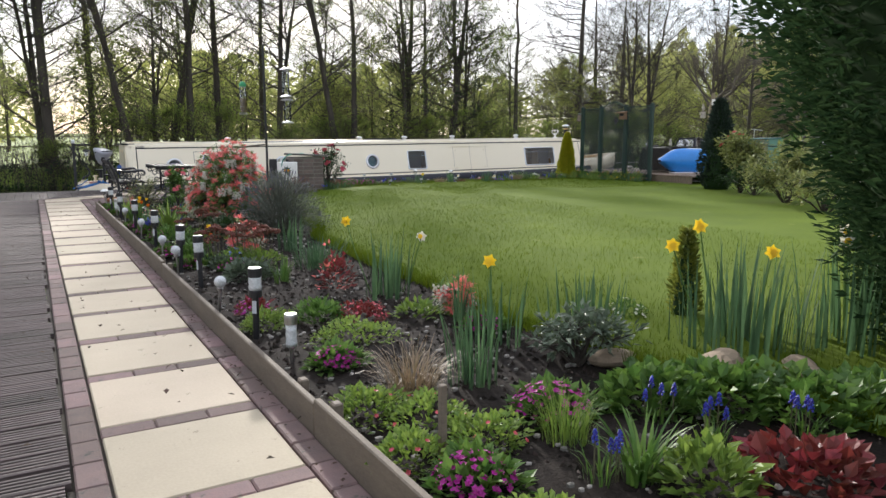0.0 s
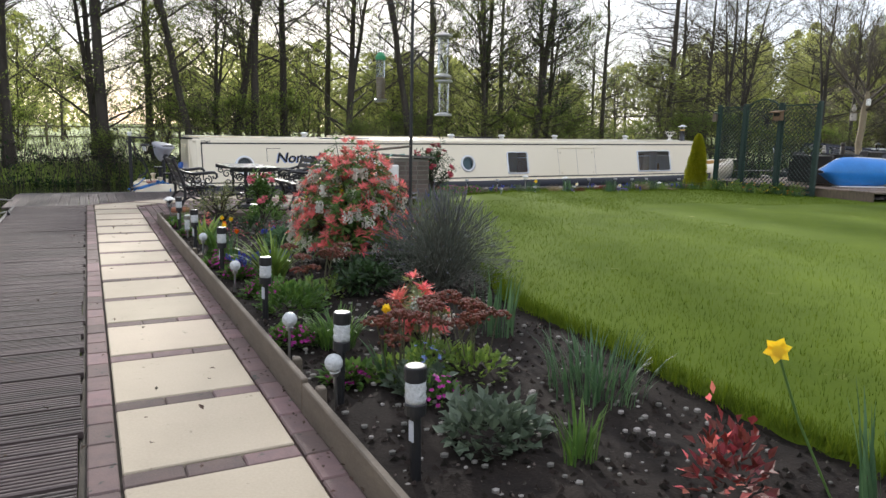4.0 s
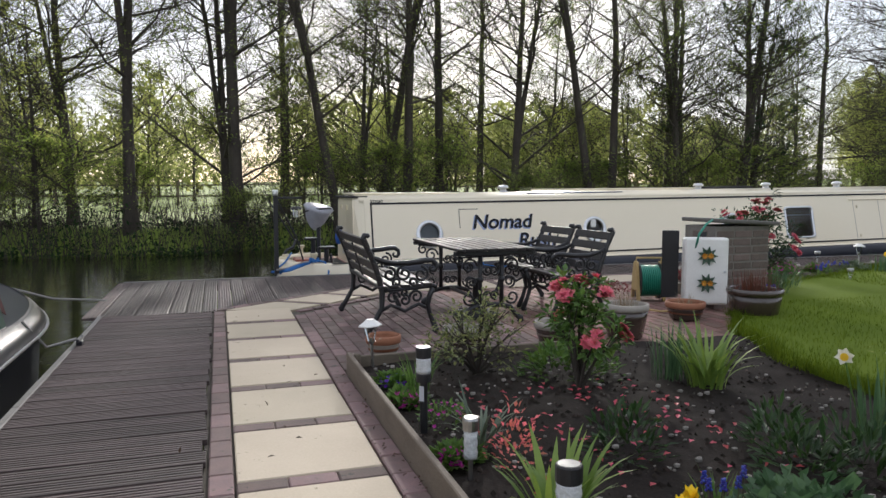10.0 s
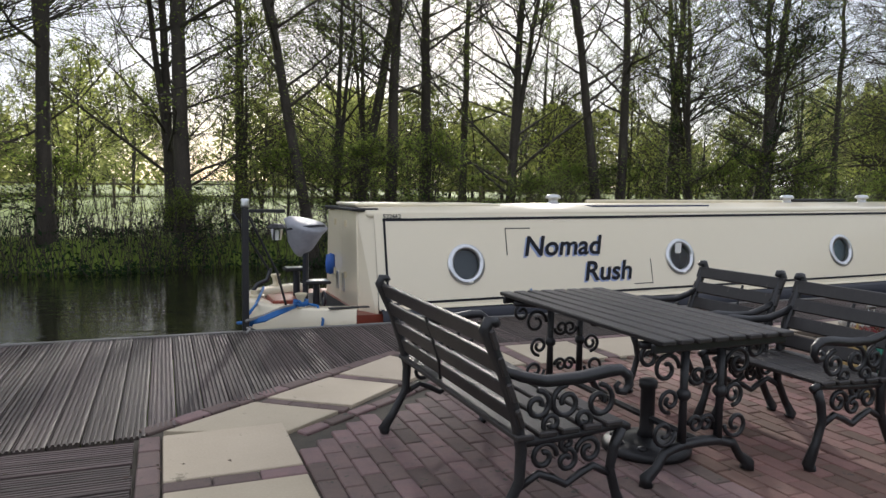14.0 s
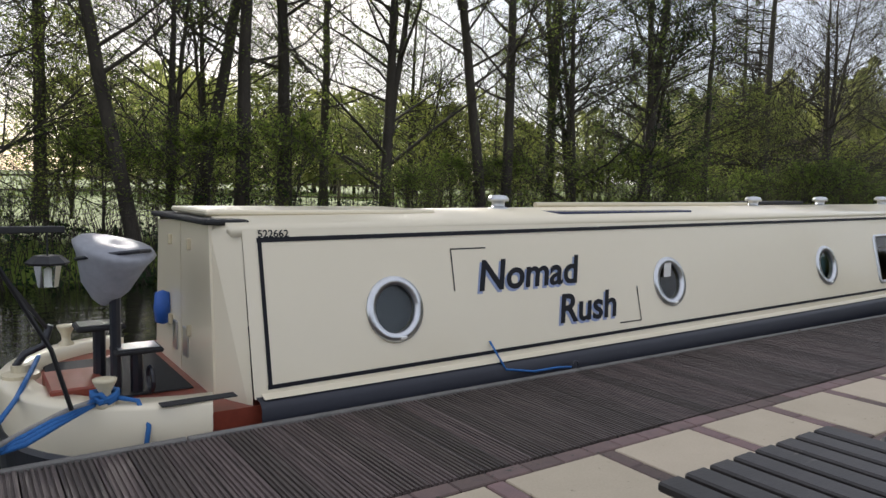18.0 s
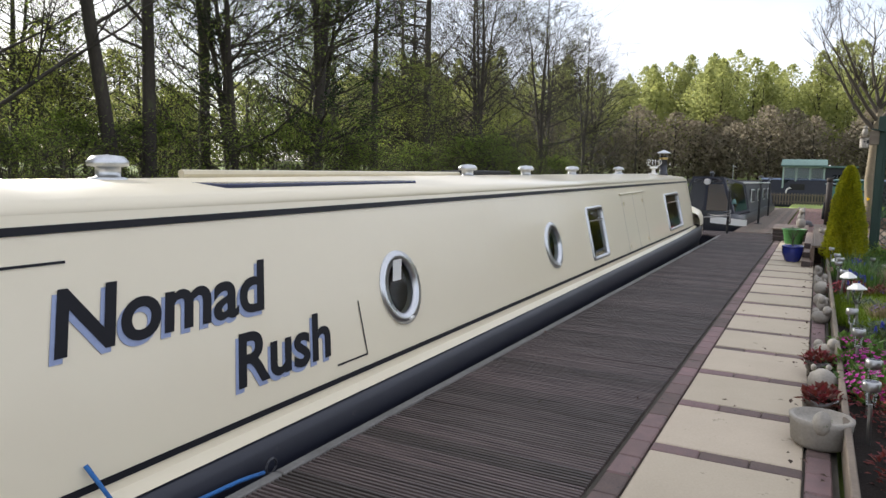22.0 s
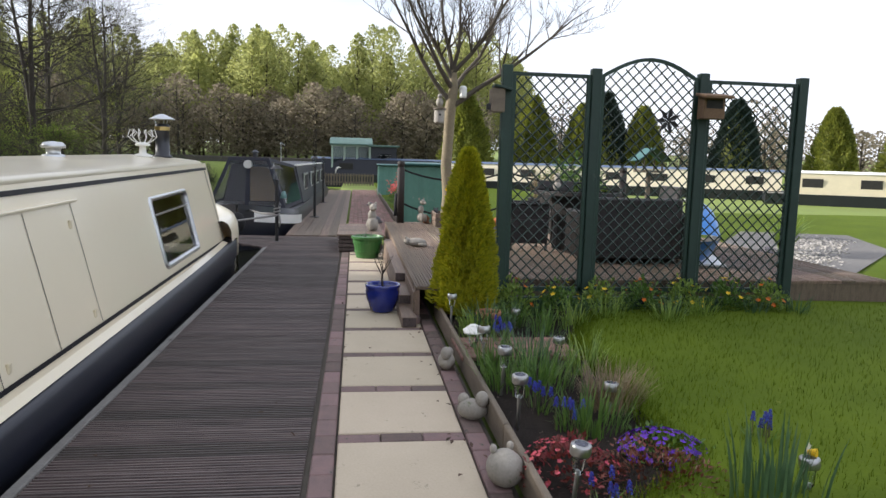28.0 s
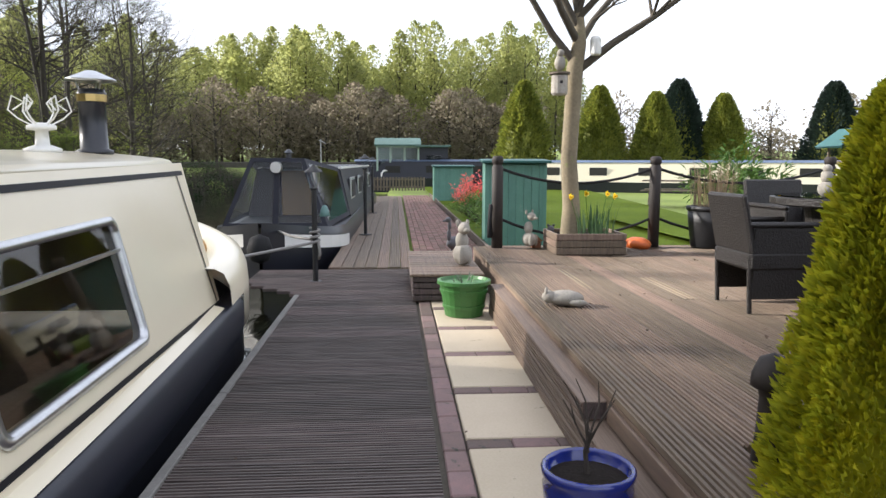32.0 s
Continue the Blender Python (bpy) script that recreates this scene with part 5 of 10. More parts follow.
pot("flower_pot", "empty grey-brown glazed pot with a pale rim", pose(2.37, 12.88, 0), 0.145, 0.16, M_GLAZE, M_RIM)
pot("flower_pot", "empty grey-brown glazed pot with a pale rim", pose(1.64, 12.88, 0), 0.15, 0.16, M_GLAZE, M_RIM)
pot("flower_pot", "dark glazed pot with a pale rim on the patio", pose(2.98, 12.85, 0), 0.175, 0.27, M_GLAZE, M_RIM)
pot("flower_pot", "brown glazed bowl with a pale rim", pose(3.92, 13.36, 0), 0.17, 0.16, M_GLAZE, M_TERRA)
pot("plant_trough", "large dark glazed planter with a small butterfly motif", pose(4.40, 13.05, 0.0), 0.23, 0.30, M_GLAZE, M_GLAZE)
pot("flower_pot", "small terracotta pot at the corner of the bed", pose(1.03, 12.82, 0), 0.12, 0.15, M_RIM, M_TERRA)

# ---- trellis screen ----
trellis = thing("trellis_screen", "dark green lattice screen of three panels with an arched middle", "trellis", pose(14.27, 0, 0))
TR_Y = (15.02, 14.22, 13.22, 12.26)
TOP, BOT = 2.17, 0.10
for y in TR_Y:
    p = part("post", G().box(-0.04, y - 0.045, 0.0, 0.04, y + 0.045, TOP + 0.04, 0.006), M_GREENWOOD, trellis)
for (ya, yb_), arch in zip(zip(TR_Y, TR_Y[1:]), (0, 0.17, 0)):
    a, b = yb_ + 0.045, ya - 0.045
    pn = part("panel_frame", G().box(-0.018, a, BOT + 0.12, 0.018, b, BOT + 0.16, 0.003), M_GREENWOOD, trellis)
    top_at = lambda y, a=a, b=b, arch=arch: TOP - 0.03 + arch * math.sin(math.pi * (y - a) / (b - a))
    part("rail", G().tube([(0, a + (b - a) * i / 14, top_at(a + (b - a) * i / 14)) for i in range(15)], 0.022, 4), M_GREENWOOD, pn)
    for y in (a + 0.018, b - 0.018):
        part("stile", G().box(-0.018, y - 0.018, BOT + 0.12, 0.018, y + 0.018, TOP - 0.03, 0.003), M_GREENWOOD, pn)
    step = 0.105
    for s in (1, -1):
        n = int((TOP - BOT + 0.3 + (b - a)) / step) + 2
        for k in range(n):
            c0 = BOT + 0.14 - (b - a) + k * step
            pts = []
            for i in range(25):
                y = a + (b - a) * i / 24
                z = c0 + ((y - a) if s > 0 else (b - y))
                if BOT + 0.13 < z < top_at(y):
                    pts.append((0.004 * s, y, z))
            if len(pts) > 2:
                part("lath", G().tube([pts[0], pts[-1]], 0.015, 4, True, 0.45), M_GREENWOOD, pn)
part("low_rail", G().box(-0.03, TR_Y[3], 0.06, 0.03, TR_Y[0], 0.17, 0.005), M_GREENWOOD, trellis)
# bird box on the third post, a butterfly ornament
M_OLDWOOD = mat("bird_box_wood", (0.22, 0.13, 0.07), (0.13, 0.08, 0.05), 6, 60, 0.8, 0.3)
bb = thing("bird_box", "brown wooden open-fronted bird box on a trellis post", "bird box", pose(14.17, 13.20, 1.80))
part("case", G().box(-0.10, -0.10, 0.0, 0.02, 0.10, 0.20, 0.005), M_OLDWOOD, bb)
part("roof", G().box(-0.16, -0.13, 0.20, 0.05, 0.13, 0.225, 0.004, pose(0, 0, 0, 0, -10, 0)), M_OLDWOOD, bb)
# dark plate on the solid case: shade of the open front as colour
part("opening", G().box(-0.104, -0.075, 0.09, -0.099, 0.075, 0.165), M_INTERIOR_SHADE, bb)
bb2 = thing("bird_box", "pale green bird box hung at the side of a post", "bird box", pose(14.23, 15.10, 1.80))
part("case", G().box(-0.06, -0.05, 0.0, 0.06, 0.07, 0.20, 0.005), M_TIMBER, bb2)
part("roof", G().box(-0.08, -0.07, 0.20, 0.08, 0.09, 0.22, 0.004, pose(0, 0, 0, 12, 0, 0)), M_GREENWOOD, bb2)
part("lens", G().box(-0.04, 0.07, 0.02, 0.02, 0.10, 0.07, 0.004), M_BLACKPOST, bb2)
M_ORN = mat("black_iron_ornament", (0.012, 0.012, 0.014), None, 6, 60, 0.5, 0.1)
bf = thing("leaf_ornament", "black iron leaf ornament on the lattice", "ornament", pose(14.23, 13.55, 1.78))
g = G()
for a in range(7):
    g.leaf((0, 0, 0), (-.1, math.cos(a * 0.9), math.sin(a * 0.9)), (-1, 0, 0), 0.13, 0.05)
part("leaf", g, M_ORN, bf)

# ---- raised deck with its steps ----
DZ = 0.30
raised = thing("raised_deck", "brown stained grooved deck raised above the path", "decking", kind="structure")
part("skirt", G().box(14.02, 15.76, -0.05, 20.3, 15.80, DZ - 0.03), M_DECK_RED, raised)
part("skirt", G().box(14.46, 11.0, -0.05, 14.50, 15.48, DZ - 0.03), M_DECK_RED, raised)
part("skirt", G().box(20.27, 11.0, -0.05, 20.31, 15.70, DZ - 0.03), M_DECK_RED, raised)
low = thing("deck_step", "stacked low grooved timber treads along the raised deck", "step", kind="structure")
def tread_mesh(length, y0, y1, z0, z1):
    """Two grooved boards one on the other."""
    prof, h = [], (z1 - z0)
    for k in range(2):
        a, b = z0 + h * k / 2, z0 + h * (k + 1) / 2 - 0.004
        prof += [(y1 - 0.006, a), (y1, a + 0.004), (y1, a + h * 0.16), (y1 - 0.007, a + h * 0.18), (y1 - 0.007, a + h * 0.26), (y1, a + h * 0.28), (y1, b - 0.004), (y1 - 0.006, b)]
    prof += [(y0, z1 - 0.004), (y0, z0)]
    return G().prism(prof, 0, length, "x")
for x0, z0, z1, y1 in ((13.80, 0.0, 0.085, 15.925), (14.33, 0.086, 0.17, 15.92), (15.05, 0.171, 0.255, 15.915)):
    part("tread", tread_mesh(17.99 - x0, 15.802, y1, z0, z1), M_DECK_RED, low, at=Matrix.Translation((x0, 0, 0)))
    part("end_grain", G().box(x0 - 0.004, 15.806, z0 + 0.004, x0 - 0.0005, y1 - 0.008, z1 - 0.008), M_DECK, low, "dark wet end grain")
for j in range(3):
    part("fascia_board", G().box(14.01, 15.801, 0.0 + 0.088 * j, 15.0 - 0.7 * (j < 2), 15.818, 0.082 + 0.088 * j, 0.004), M_DECK_RED, low)
stp = thing("box_step", "dark grooved timber box step at the end of the path", "step", kind="structure")
for j in range(4):
    part("riser_board", G().box(18.5, 15.92, 0.01 + 0.058 * j, 20.2, 16.56, 0.06 + 0.058 * j, 0.006), M_DECK, stp)
for j in range(11):
    part("tread", G().box(18.48 + 0.155 * j, 15.90, 0.236, 18.625 + 0.155 * j, 16.58, 0.262, 0.005), M_DECK_RED, stp)


M_POST = mat("dark_stained_post", (0.035, 0.026, 0.022), (0.02, 0.016, 0.014), 5, 60, 0.7, 0.3)
M_ROPE = mat("black_rope", (0.014, 0.014, 0.015), None, 30, 200, 0.85, 0.5)


stump = whole("toadstool_ornament", G().lathe([(0.055, 0.0), (0.045, 0.10), (0.04, 0.22), (0.045, 0.25), (0.07, 0.26), (0.068, 0.30), (0.045, 0.35), (0.0, 0.37)], 18, (0, 0, 0), None, 0.04), M_POST, "dark carved wooden toadstool at the deck's edge", "ornament", pose(14.30, 15.50, DZ), smooth=True)


def rope_post(x, y, z, h=1.05, r=0.065):
    p = thing("rope_post", "dark round timber post with a rope through it", "post", pose(x, y, z), "rope posts round the deck")
    part("shaft", G().lathe([(r, 0), (r, h - 0.12), (r * 0.8, h - 0.11), (r * 0.8, h - 0.09), (r, h - 0.08), (r, h - 0.02), (r * 0.7, h), (0, h)], 14), M_POST, p, "", True)
    return p


RP = [(20.12, 15.55, DZ), (20.15, 13.7, DZ), (20.15, 11.6, DZ)]
for p in RP:
    rope_post(*p)
ropes = thing("barrier_rope", "sagging black barrier ropes between posts", "rope")
for (x0, y0, z0), (x1, y1, z1) in zip(RP, RP[1:]):
    for h, sag in ((0.92, 0.18), (0.35, 0.22)):
        part("strand", G().tube([(x0 + (x1 - x0) * i / 10, y0 + (y1 - y0) * i / 10, z0 + h - sag * 4 * (i / 10) * (1 - i / 10)) for i in range(11)], 0.017, 6), M_ROPE, ropes, smooth=True)
part("strand", G().tube([(20.12, 15.62, DZ + 0.5), (20.14, 15.63, DZ + 0.3), (20.1, 15.64, DZ + 0.12)], 0.03, 6), M_ROPE, ropes, smooth=True)

# ---- tree in its planter on the deck ----
def vase_tree(seed):
    """A trunk that forks into curved limbs, each with side shoots."""
    rn = random.Random(seed)
    stem = G().tube([(0, 0, -0.05), (0.02, -0.02, 0.5), (-0.02, 0.03, 1.0), (0.01, 0.0, 1.5), (0.0, -0.02, 1.98), (0.0, -0.06, 2.25), (0.02, -0.05, 2.6)], [0.12, 0.095, 0.088, 0.085, 0.09, 0.075, 0.05], 10, False)
    limbs = []

    def shoot(g, p, d, ln, r, level):
        pts, rs, q = [p], [r], p
        n = 6 if level == 0 else 4
        for i in range(n):
            d = (d + Vector((rn.uniform(-.22, .22), rn.uniform(-.22, .22), rn.uniform(-.05, .28)))).normalized()
            q = q + d * (ln / n)
            pts.append(q)
            rs.append(max(0.0025, r * (1 - 0.92 * (i + 1) / n)))
        g.tube(pts, rs, 7 if level == 0 else 4, False)
        if level < 3:
            for _ in range((9, 6, 4)[level]):
                k = rn.randrange(1, n)
                e = (d + Vector((rn.uniform(-1, 1), rn.uniform(-1, 1), rn.uniform(-.3, .7)))).normalized()
                shoot(g, pts[k], e, ln * rn.uniform(0.28, 0.5), rs[k] * 0.6, level + 1)

    for z, a, c, ln, r in ((1.95, -82, 40, 2.9, 0.048), (2.0, 98, 40, 2.6, 0.046), (2.2, -40, 42, 2.7, 0.045), (2.25, 130, 42, 2.6, 0.045), (2.4, 75, 55, 2.5, 0.04), (2.5, -105, 55, 2.6, 0.04), (2.55, 20, 72, 2.2, 0.04), (2.55, 200, 70, 2.0, 0.035)):
        g = G()
        a, c = radians(a), radians(c)
        shoot(g, Vector((0, -0.04, z)), Vector((math.cos(a) * math.cos(c), math.sin(a) * math.cos(c), math.sin(c))), ln, r, 0)
        limbs.append(g)
    return stem, limbs


gt = thing("garden_tree", "bare young tree with a pale smooth trunk in a deck planter", "tree", pose(19.75, 14.80, DZ))
M_LIMB = mat("grey_brown_limb_bark", (0.10, 0.083, 0.06), (0.055, 0.045, 0.034), 5, 40, 0.85, 0.3)
stem_, limbs_ = vase_tree(31)
part("trunk", stem_, M_BARK_PALE, gt, "", True)
for g in limbs_:
    part("limb", g, M_LIMB, gt, "", True)
nb = thing("nest_box", "round birch-log nest box with a clay bird on top", "nest box", pose(19.60, 14.98, 1.98))
part("log", G().lathe([(0.07, 0.0), (0.085, 0.02), (0.085, 0.20), (0.07, 0.215)], 14), mat("birch_bark", (0.45, 0.42, 0.37), (0.25, 0.22, 0.19), 12, 60, 0.8, 0.3), nb)
part("roof", G().lathe([(0.11, 0.215), (0.11, 0.235), (0.0, 0.25)], 14), M_TIMBER, nb)
# no hole is cut; a dark disc paints the shade inside it
part("hole", G().lathe([(0.018, 0), (0.018, 0.004), (0, 0.004)], 10, (-0.086, 0, 0.13), pose(0, 0, 0, 0, -90, 0)), M_INTERIOR_SHADE, nb)
part("bird", G().ball((0, 0, 0.33), 0.075, 12, 8, (0.8, 0.8, 1.1)).ball((-0.02, 0, 0.43), 0.04, 10, 6), M_RIM, nb, "rounded clay owl", True)
nb2 = thing("nest_box", "white birch-log nest box high on the trunk", "nest box", pose(19.62, 14.60, 2.40))
part("log", G().lathe([(0.05, 0.0), (0.06, 0.02), (0.06, 0.16), (0.04, 0.19)], 12), M_WHITE, nb2)
planter = thing("wooden_planter", "square brown timber planter round the tree with daffodils", "planter", pose(19.75, 14.64, DZ))
for j in range(3):
    z = 0.005 + j * 0.075
    part("board", G().box(-0.33, -0.38, z, -0.30, 0.38, z + 0.07, 0.005), M_DECK_RED, planter)
    part("board", G().box(0.30, -0.38, z, 0.33, 0.38, z + 0.07, 0.005), M_DECK_RED, planter)
    part("board", G().box(-0.30, -0.38, z, 0.30, -0.35, z + 0.07, 0.005), M_DECK_RED, planter)
    part("board", G().box(-0.30, 0.35, z, 0.30, 0.38, z + 0.07, 0.005), M_DECK_RED, planter)
part("soil", G().box(-0.30, -0.35, 0.0, 0.30, 0.35, 0.19), M_SOIL, planter)

# ---- pots at the end of the path ----
M_BLUE = mat("blue_glaze", (0.012, 0.025, 0.22), (0.008, 0.018, 0.15), 5, 40, 0.12, 0.03, coat=0.6)
M_GREENPOT = mat("green_painted_wood", (0.05, 0.17, 0.04), (0.035, 0.12, 0.03), 5, 60, 0.4, 0.1)
bp_ = thing("plant_pot", "glossy cobalt blue pot with a bare twiggy plant", "pot", pose(14.42, 16.06, 0) @ Matrix.Scale(0.9, 4))
part("body", G().lathe([(0.105, 0.0), (0.12, 0.02), (0.165, 0.14), (0.172, 0.21), (0.165, 0.235), (0.175, 0.25), (0.178, 0.275), (0.165, 0.285), (0.155, 0.27), (0.15, 0.22)], 28), M_BLUE, bp_, "", True)
part("soil", G().lathe([(0.152, 0.235), (0.07, 0.25), (0.0, 0.25)], 16), M_SOIL, bp_)
g = G().tube([(0, 0, 0.23), (0.01, 0.01, 0.33), (-0.01, 0.0, 0.42)], [0.012, 0.010, 0.007], 6)
for i in range(9):
    a = i * 0.9
    g.tube([(0, 0, 0.33 + 0.01 * i), (0.06 * math.cos(a), 0.06 * math.sin(a), 0.43 + 0.012 * i), (0.10 * math.cos(a + .3), 0.10 * math.sin(a + .3), 0.52 + 0.01 * i)], [0.005, 0.004, 0.002], 4)
part("twig", g, M_TWIG, bp_)
gp = thing("plant_tub", "green barrel tub with hoops and sprouting shoots", "pot", pose(17.95, 16.14, 0))
part("body", G().lathe([(0.155, 0.0), (0.16, 0.01), (0.20, 0.24), (0.205, 0.27), (0.19, 0.27), (0.185, 0.22)], 24), M_GREENPOT, gp)
for z in (0.07, 0.20):
    r_ = 0.157 + 0.045 * z / 0.27
    part("hoop", G().lathe([(r_, z), (r_ + 0.012, z + 0.003), (r_ + 0.014, z + 0.027), (r_ + 0.004, z + 0.03)], 24), M_GREENPOT, gp)
part("rim", G().lathe([(0.20, 0.265), (0.225, 0.27), (0.225, 0.30), (0.20, 0.305), (0.185, 0.28)], 24), M_GREENPOT, gp)
part("soil", G().lathe([(0.19, 0.255), (0.0, 0.265)], 16), M_SOIL, gp)
whole("loose_brick", G().box(-0.10, -0.05, 0, 0.10, 0.05, 0.065, 0.008), M_BRICK, "single grey-brown brick lying on the path", "brick", pose(13.98, 15.84, 0.004, 0, 0, 20))

# ---- statues ----
M_STONE = mat("cast_stone", (0.38, 0.35, 0.30), (0.24, 0.22, 0.19), 9, 80, 0.85, 0.35, spots=((0.16, 0.17, 0.10), 14, 0.2))
M_STONE_D = mat("dark_cast_stone", (0.13, 0.125, 0.14), (0.08, 0.078, 0.088), 9, 80, 0.7, 0.35)


def blob_statue(label, at, balls, material=M_STONE, category="statue"):
    g = G()
    for c, r, s in balls:
        g.ball(c, r, 14, 9, s)
    return whole("statue", g, material, label, category, at, smooth=True)


SIT = [((0, 0, 0.11), 0.11, (1, 0.85, 1.0)), ((0.01, 0, 0.24), 0.075, (0.9, 0.9, 1.3)), ((-0.03, 0, 0.37), 0.065, (1.15, 0.9, 0.95)), ((-0.09, 0, 0.355), 0.032, (1.2, 1, 0.8)),
       ((-0.06, 0.045, 0.10), 0.035, (1, 0.9, 2.6)), ((-0.06, -0.045, 0.10), 0.035, (1, 0.9, 2.6)), ((0.0, 0.055, 0.42), 0.025, (0.7, 0.8, 1.4)), ((0.0, -0.055, 0.42), 0.025, (0.7, 0.8, 1.4))]
blob_statue("pale stone sitting dog on the box step", pose(19.05, 16.05, 0.26, 0, 0, 20), SIT)
HERON = [((0, 0, 0.22), 0.10, (1.7, 0.75, 0.85)), ((0.15, 0, 0.18), 0.05, (2.0, 0.7, 0.6)), ((-0.14, 0, 0.33), 0.035, (0.9, 0.8, 2.2)), ((-0.13, 0, 0.45), 0.03, (0.9, 0.8, 2.0)), ((-0.16, 0, 0.53), 0.04, (1.3, 0.8, 0.9)), ((-0.24, 0, 0.52), 0.018, (3.2, 0.7, 0.7)),
         ((-0.02, 0.03, 0.08), 0.018, (0.8, 0.8, 5)), ((-0.02, -0.03, 0.08), 0.018, (0.8, 0.8, 5))]
blob_statue("blue-grey heron statue on the deck", pose(21.2, 15.95, 0.02, 0, 0, -35), HERON, M_STONE_D)
blob_statue("stone hare statue by the rope post", pose(20.0, 15.2, DZ, 0, 0, 40), [(c, r * 0.75, s) for c, r, s in SIT])
blob_statue("dark stone meerkat statue on the deck", pose(20.0, 14.95, DZ, 0, 0, 0), [((0, 0, 0.10), 0.055, (1, 1, 1.7)), ((0, 0, 0.22), 0.04, (1, 1, 1.2)), ((0, 0.03, 0.27), 0.015, (1, 1, 1)), ((0, -0.03, 0.27), 0.015, (1, 1, 1))], M_STONE_D)
blob_statue("grey and white curled cat statue on the deck", pose(16.85, 15.55, DZ, 0, 0, 80), [((0, 0, 0.05), 0.10, (1.3, 0.85, 0.55)), ((0.11, 0.02, 0.06), 0.05, (1, 1, 0.9)), ((0.13, 0.05, 0.10), 0.014, (0.8, 0.8, 1.5)), ((0.13, -0.01, 0.10), 0.014, (0.8, 0.8, 1.5)), ((-0.08, 0.07, 0.03), 0.03, (2.2, 0.9, 0.8))])
whole("clay_bird_house", G().box(-0.05, -0.05, 0, 0.05, 0.05, 0.08, 0.006).prism([(-0.07, 0.08), (0.07, 0.08), (0.0, 0.15)], -0.06, 0.06, "x"), M_TERRA, "little terracotta bird house on the deck", "ornament", pose(20.1, 15.1, DZ))
for x, y, k in ((12.55, 15.74, 0), (11.55, 15.72, 1), (10.70, 15.71, 2), (9.90, 15.73, 3), (9.62, 15.70, 0), (8.95, 15.72, 1), (7.55, 15.70, 1), (6.6, 15.72, 2)):
    if k == 2:
        blob_statue("round pale stone pig beside the timber edging", pose(x, y, 0, 0, 0, 200), [((0, 0, 0.075), 0.08, (1.05, 0.95, 0.95)), ((-0.075, 0, 0.07), 0.03, (0.8, 1, 0.8)), ((-0.03, 0.04, 0.15), 0.015, (1, 1, 1.3)), ((-0.03, -0.04, 0.15), 0.015, (1, 1, 1.3))])
    elif k == 3:
        blob_statue("small stone snail beside the timber edging", pose(x, y, 0, 0, 0, 30), [((0, 0, 0.06), 0.06, (1.1, 0.8, 1)), ((-0.07, 0, 0.04), 0.03, (1.6, 0.8, 0.9))])
    else:
        blob_statue("small weathered stone hedgehog family by the edging", pose(x, y, 0, 0, 0, 70 * k), [((0, 0, 0.05), 0.06, (1.3, 0.9, 0.9)), ((-0.05, 0.01, 0.11), 0.035, (1, 1, 1.2)), ((0.05, -0.02, 0.09), 0.03, (1, 1, 1.1))])

# ---- rattan furniture on the raised deck ----
M_RATTAN = mat("dark_brown_rattan", (0.022, 0.017, 0.015), (0.010, 0.008, 0.007), 60, 120, 0.5, 0.8, bumpscale=90)
def rattan_chair(at):
    c = thing("rattan_chair", "dark brown woven rattan armchair on the deck", "chair", at, "rattan dining set")
    for x in (0.03, 0.50):
        for y in (0.03, 0.52):
            part("leg", G().tube([(x, y, 0), (x + (0.02 if x > 0.2 else -0.01), y, 0.40)], 0.018, 8), M_RATTAN, c)
    part("seat", G().box(0.0, 0.0, 0.30, 0.53, 0.55, 0.43, 0.02), M_RATTAN, c)
    part("backrest", G().box(-0.02, 0.0, 0.0, 0.025, 0.55, 0.42, 0.015, Matrix.Translation((0.50, 0, 0.42)) @ pose(0, 0, 0, 0, 12, 0)), M_RATTAN, c)
    for y in (0.0, 0.50):
        part("arm", G().box(0.0, y, 0.60, 0.56, y + 0.05, 0.64, 0.015), M_RATTAN, c)
        part("side_panel", G().box(0.03, y + 0.012, 0.10, 0.50, y + 0.038, 0.60, 0.006), M_RATTAN, c)
        part("arm_post", G().box(0.0, y + 0.005, 0.42, 0.045, y + 0.045, 0.60, 0.01), M_RATTAN, c)
    return c
rattan_chair(pose(17.0, 13.95, DZ, 0, 0, 90) @ Matrix.Scale(0.93, 4))
rattan_chair(pose(17.55, 13.10, DZ, 0, 0, 5))
rattan_chair(pose(16.30, 12.95, DZ, 0, 0, -90))
sofa = thing("rattan_sofa", "long dark woven rattan sofa behind the trellis", "sofa", pose(15.55, 12.72, DZ), "rattan dining set")
part("seat", G().box(0.0, 0.0, 0.05, 0.60, 1.05, 0.40, 0.02), M_RATTAN, sofa)
part("backrest", G().box(-0.06, 0.0, 0.05, 0.06, 1.05, 0.72, 0.02), M_RATTAN, sofa)
for y in (-0.08, 1.05):
    part("arm", G().box(-0.06, y, 0.05, 0.62, y + 0.08, 0.56, 0.02), M_RATTAN, sofa)
for y in (0.02, 0.53):
    part("cushion", G().box(0.07, y, 0.40, 0.58, y + 0.50, 0.48, 0.03), M_BLACKPOST, sofa, "black seat cushion")
rt = thing("rattan_table", "rattan table with a glass top on the deck", "table", pose(16.85, 13.50, DZ), "rattan dining set")
part("top", G().lathe([(0.52, 0.68), (0.56, 0.69), (0.56, 0.735), (0.52, 0.74)], 30), M_RATTAN, rt)
part("glass_top", G().lathe([(0.53, 0.741), (0.53, 0.75), (0.0, 0.75)], 30), M_PANE, rt)
part("pedestal", G().lathe([(0.30, 0), (0.28, 0.3), (0.34, 0.68)], 20), M_RATTAN, rt)
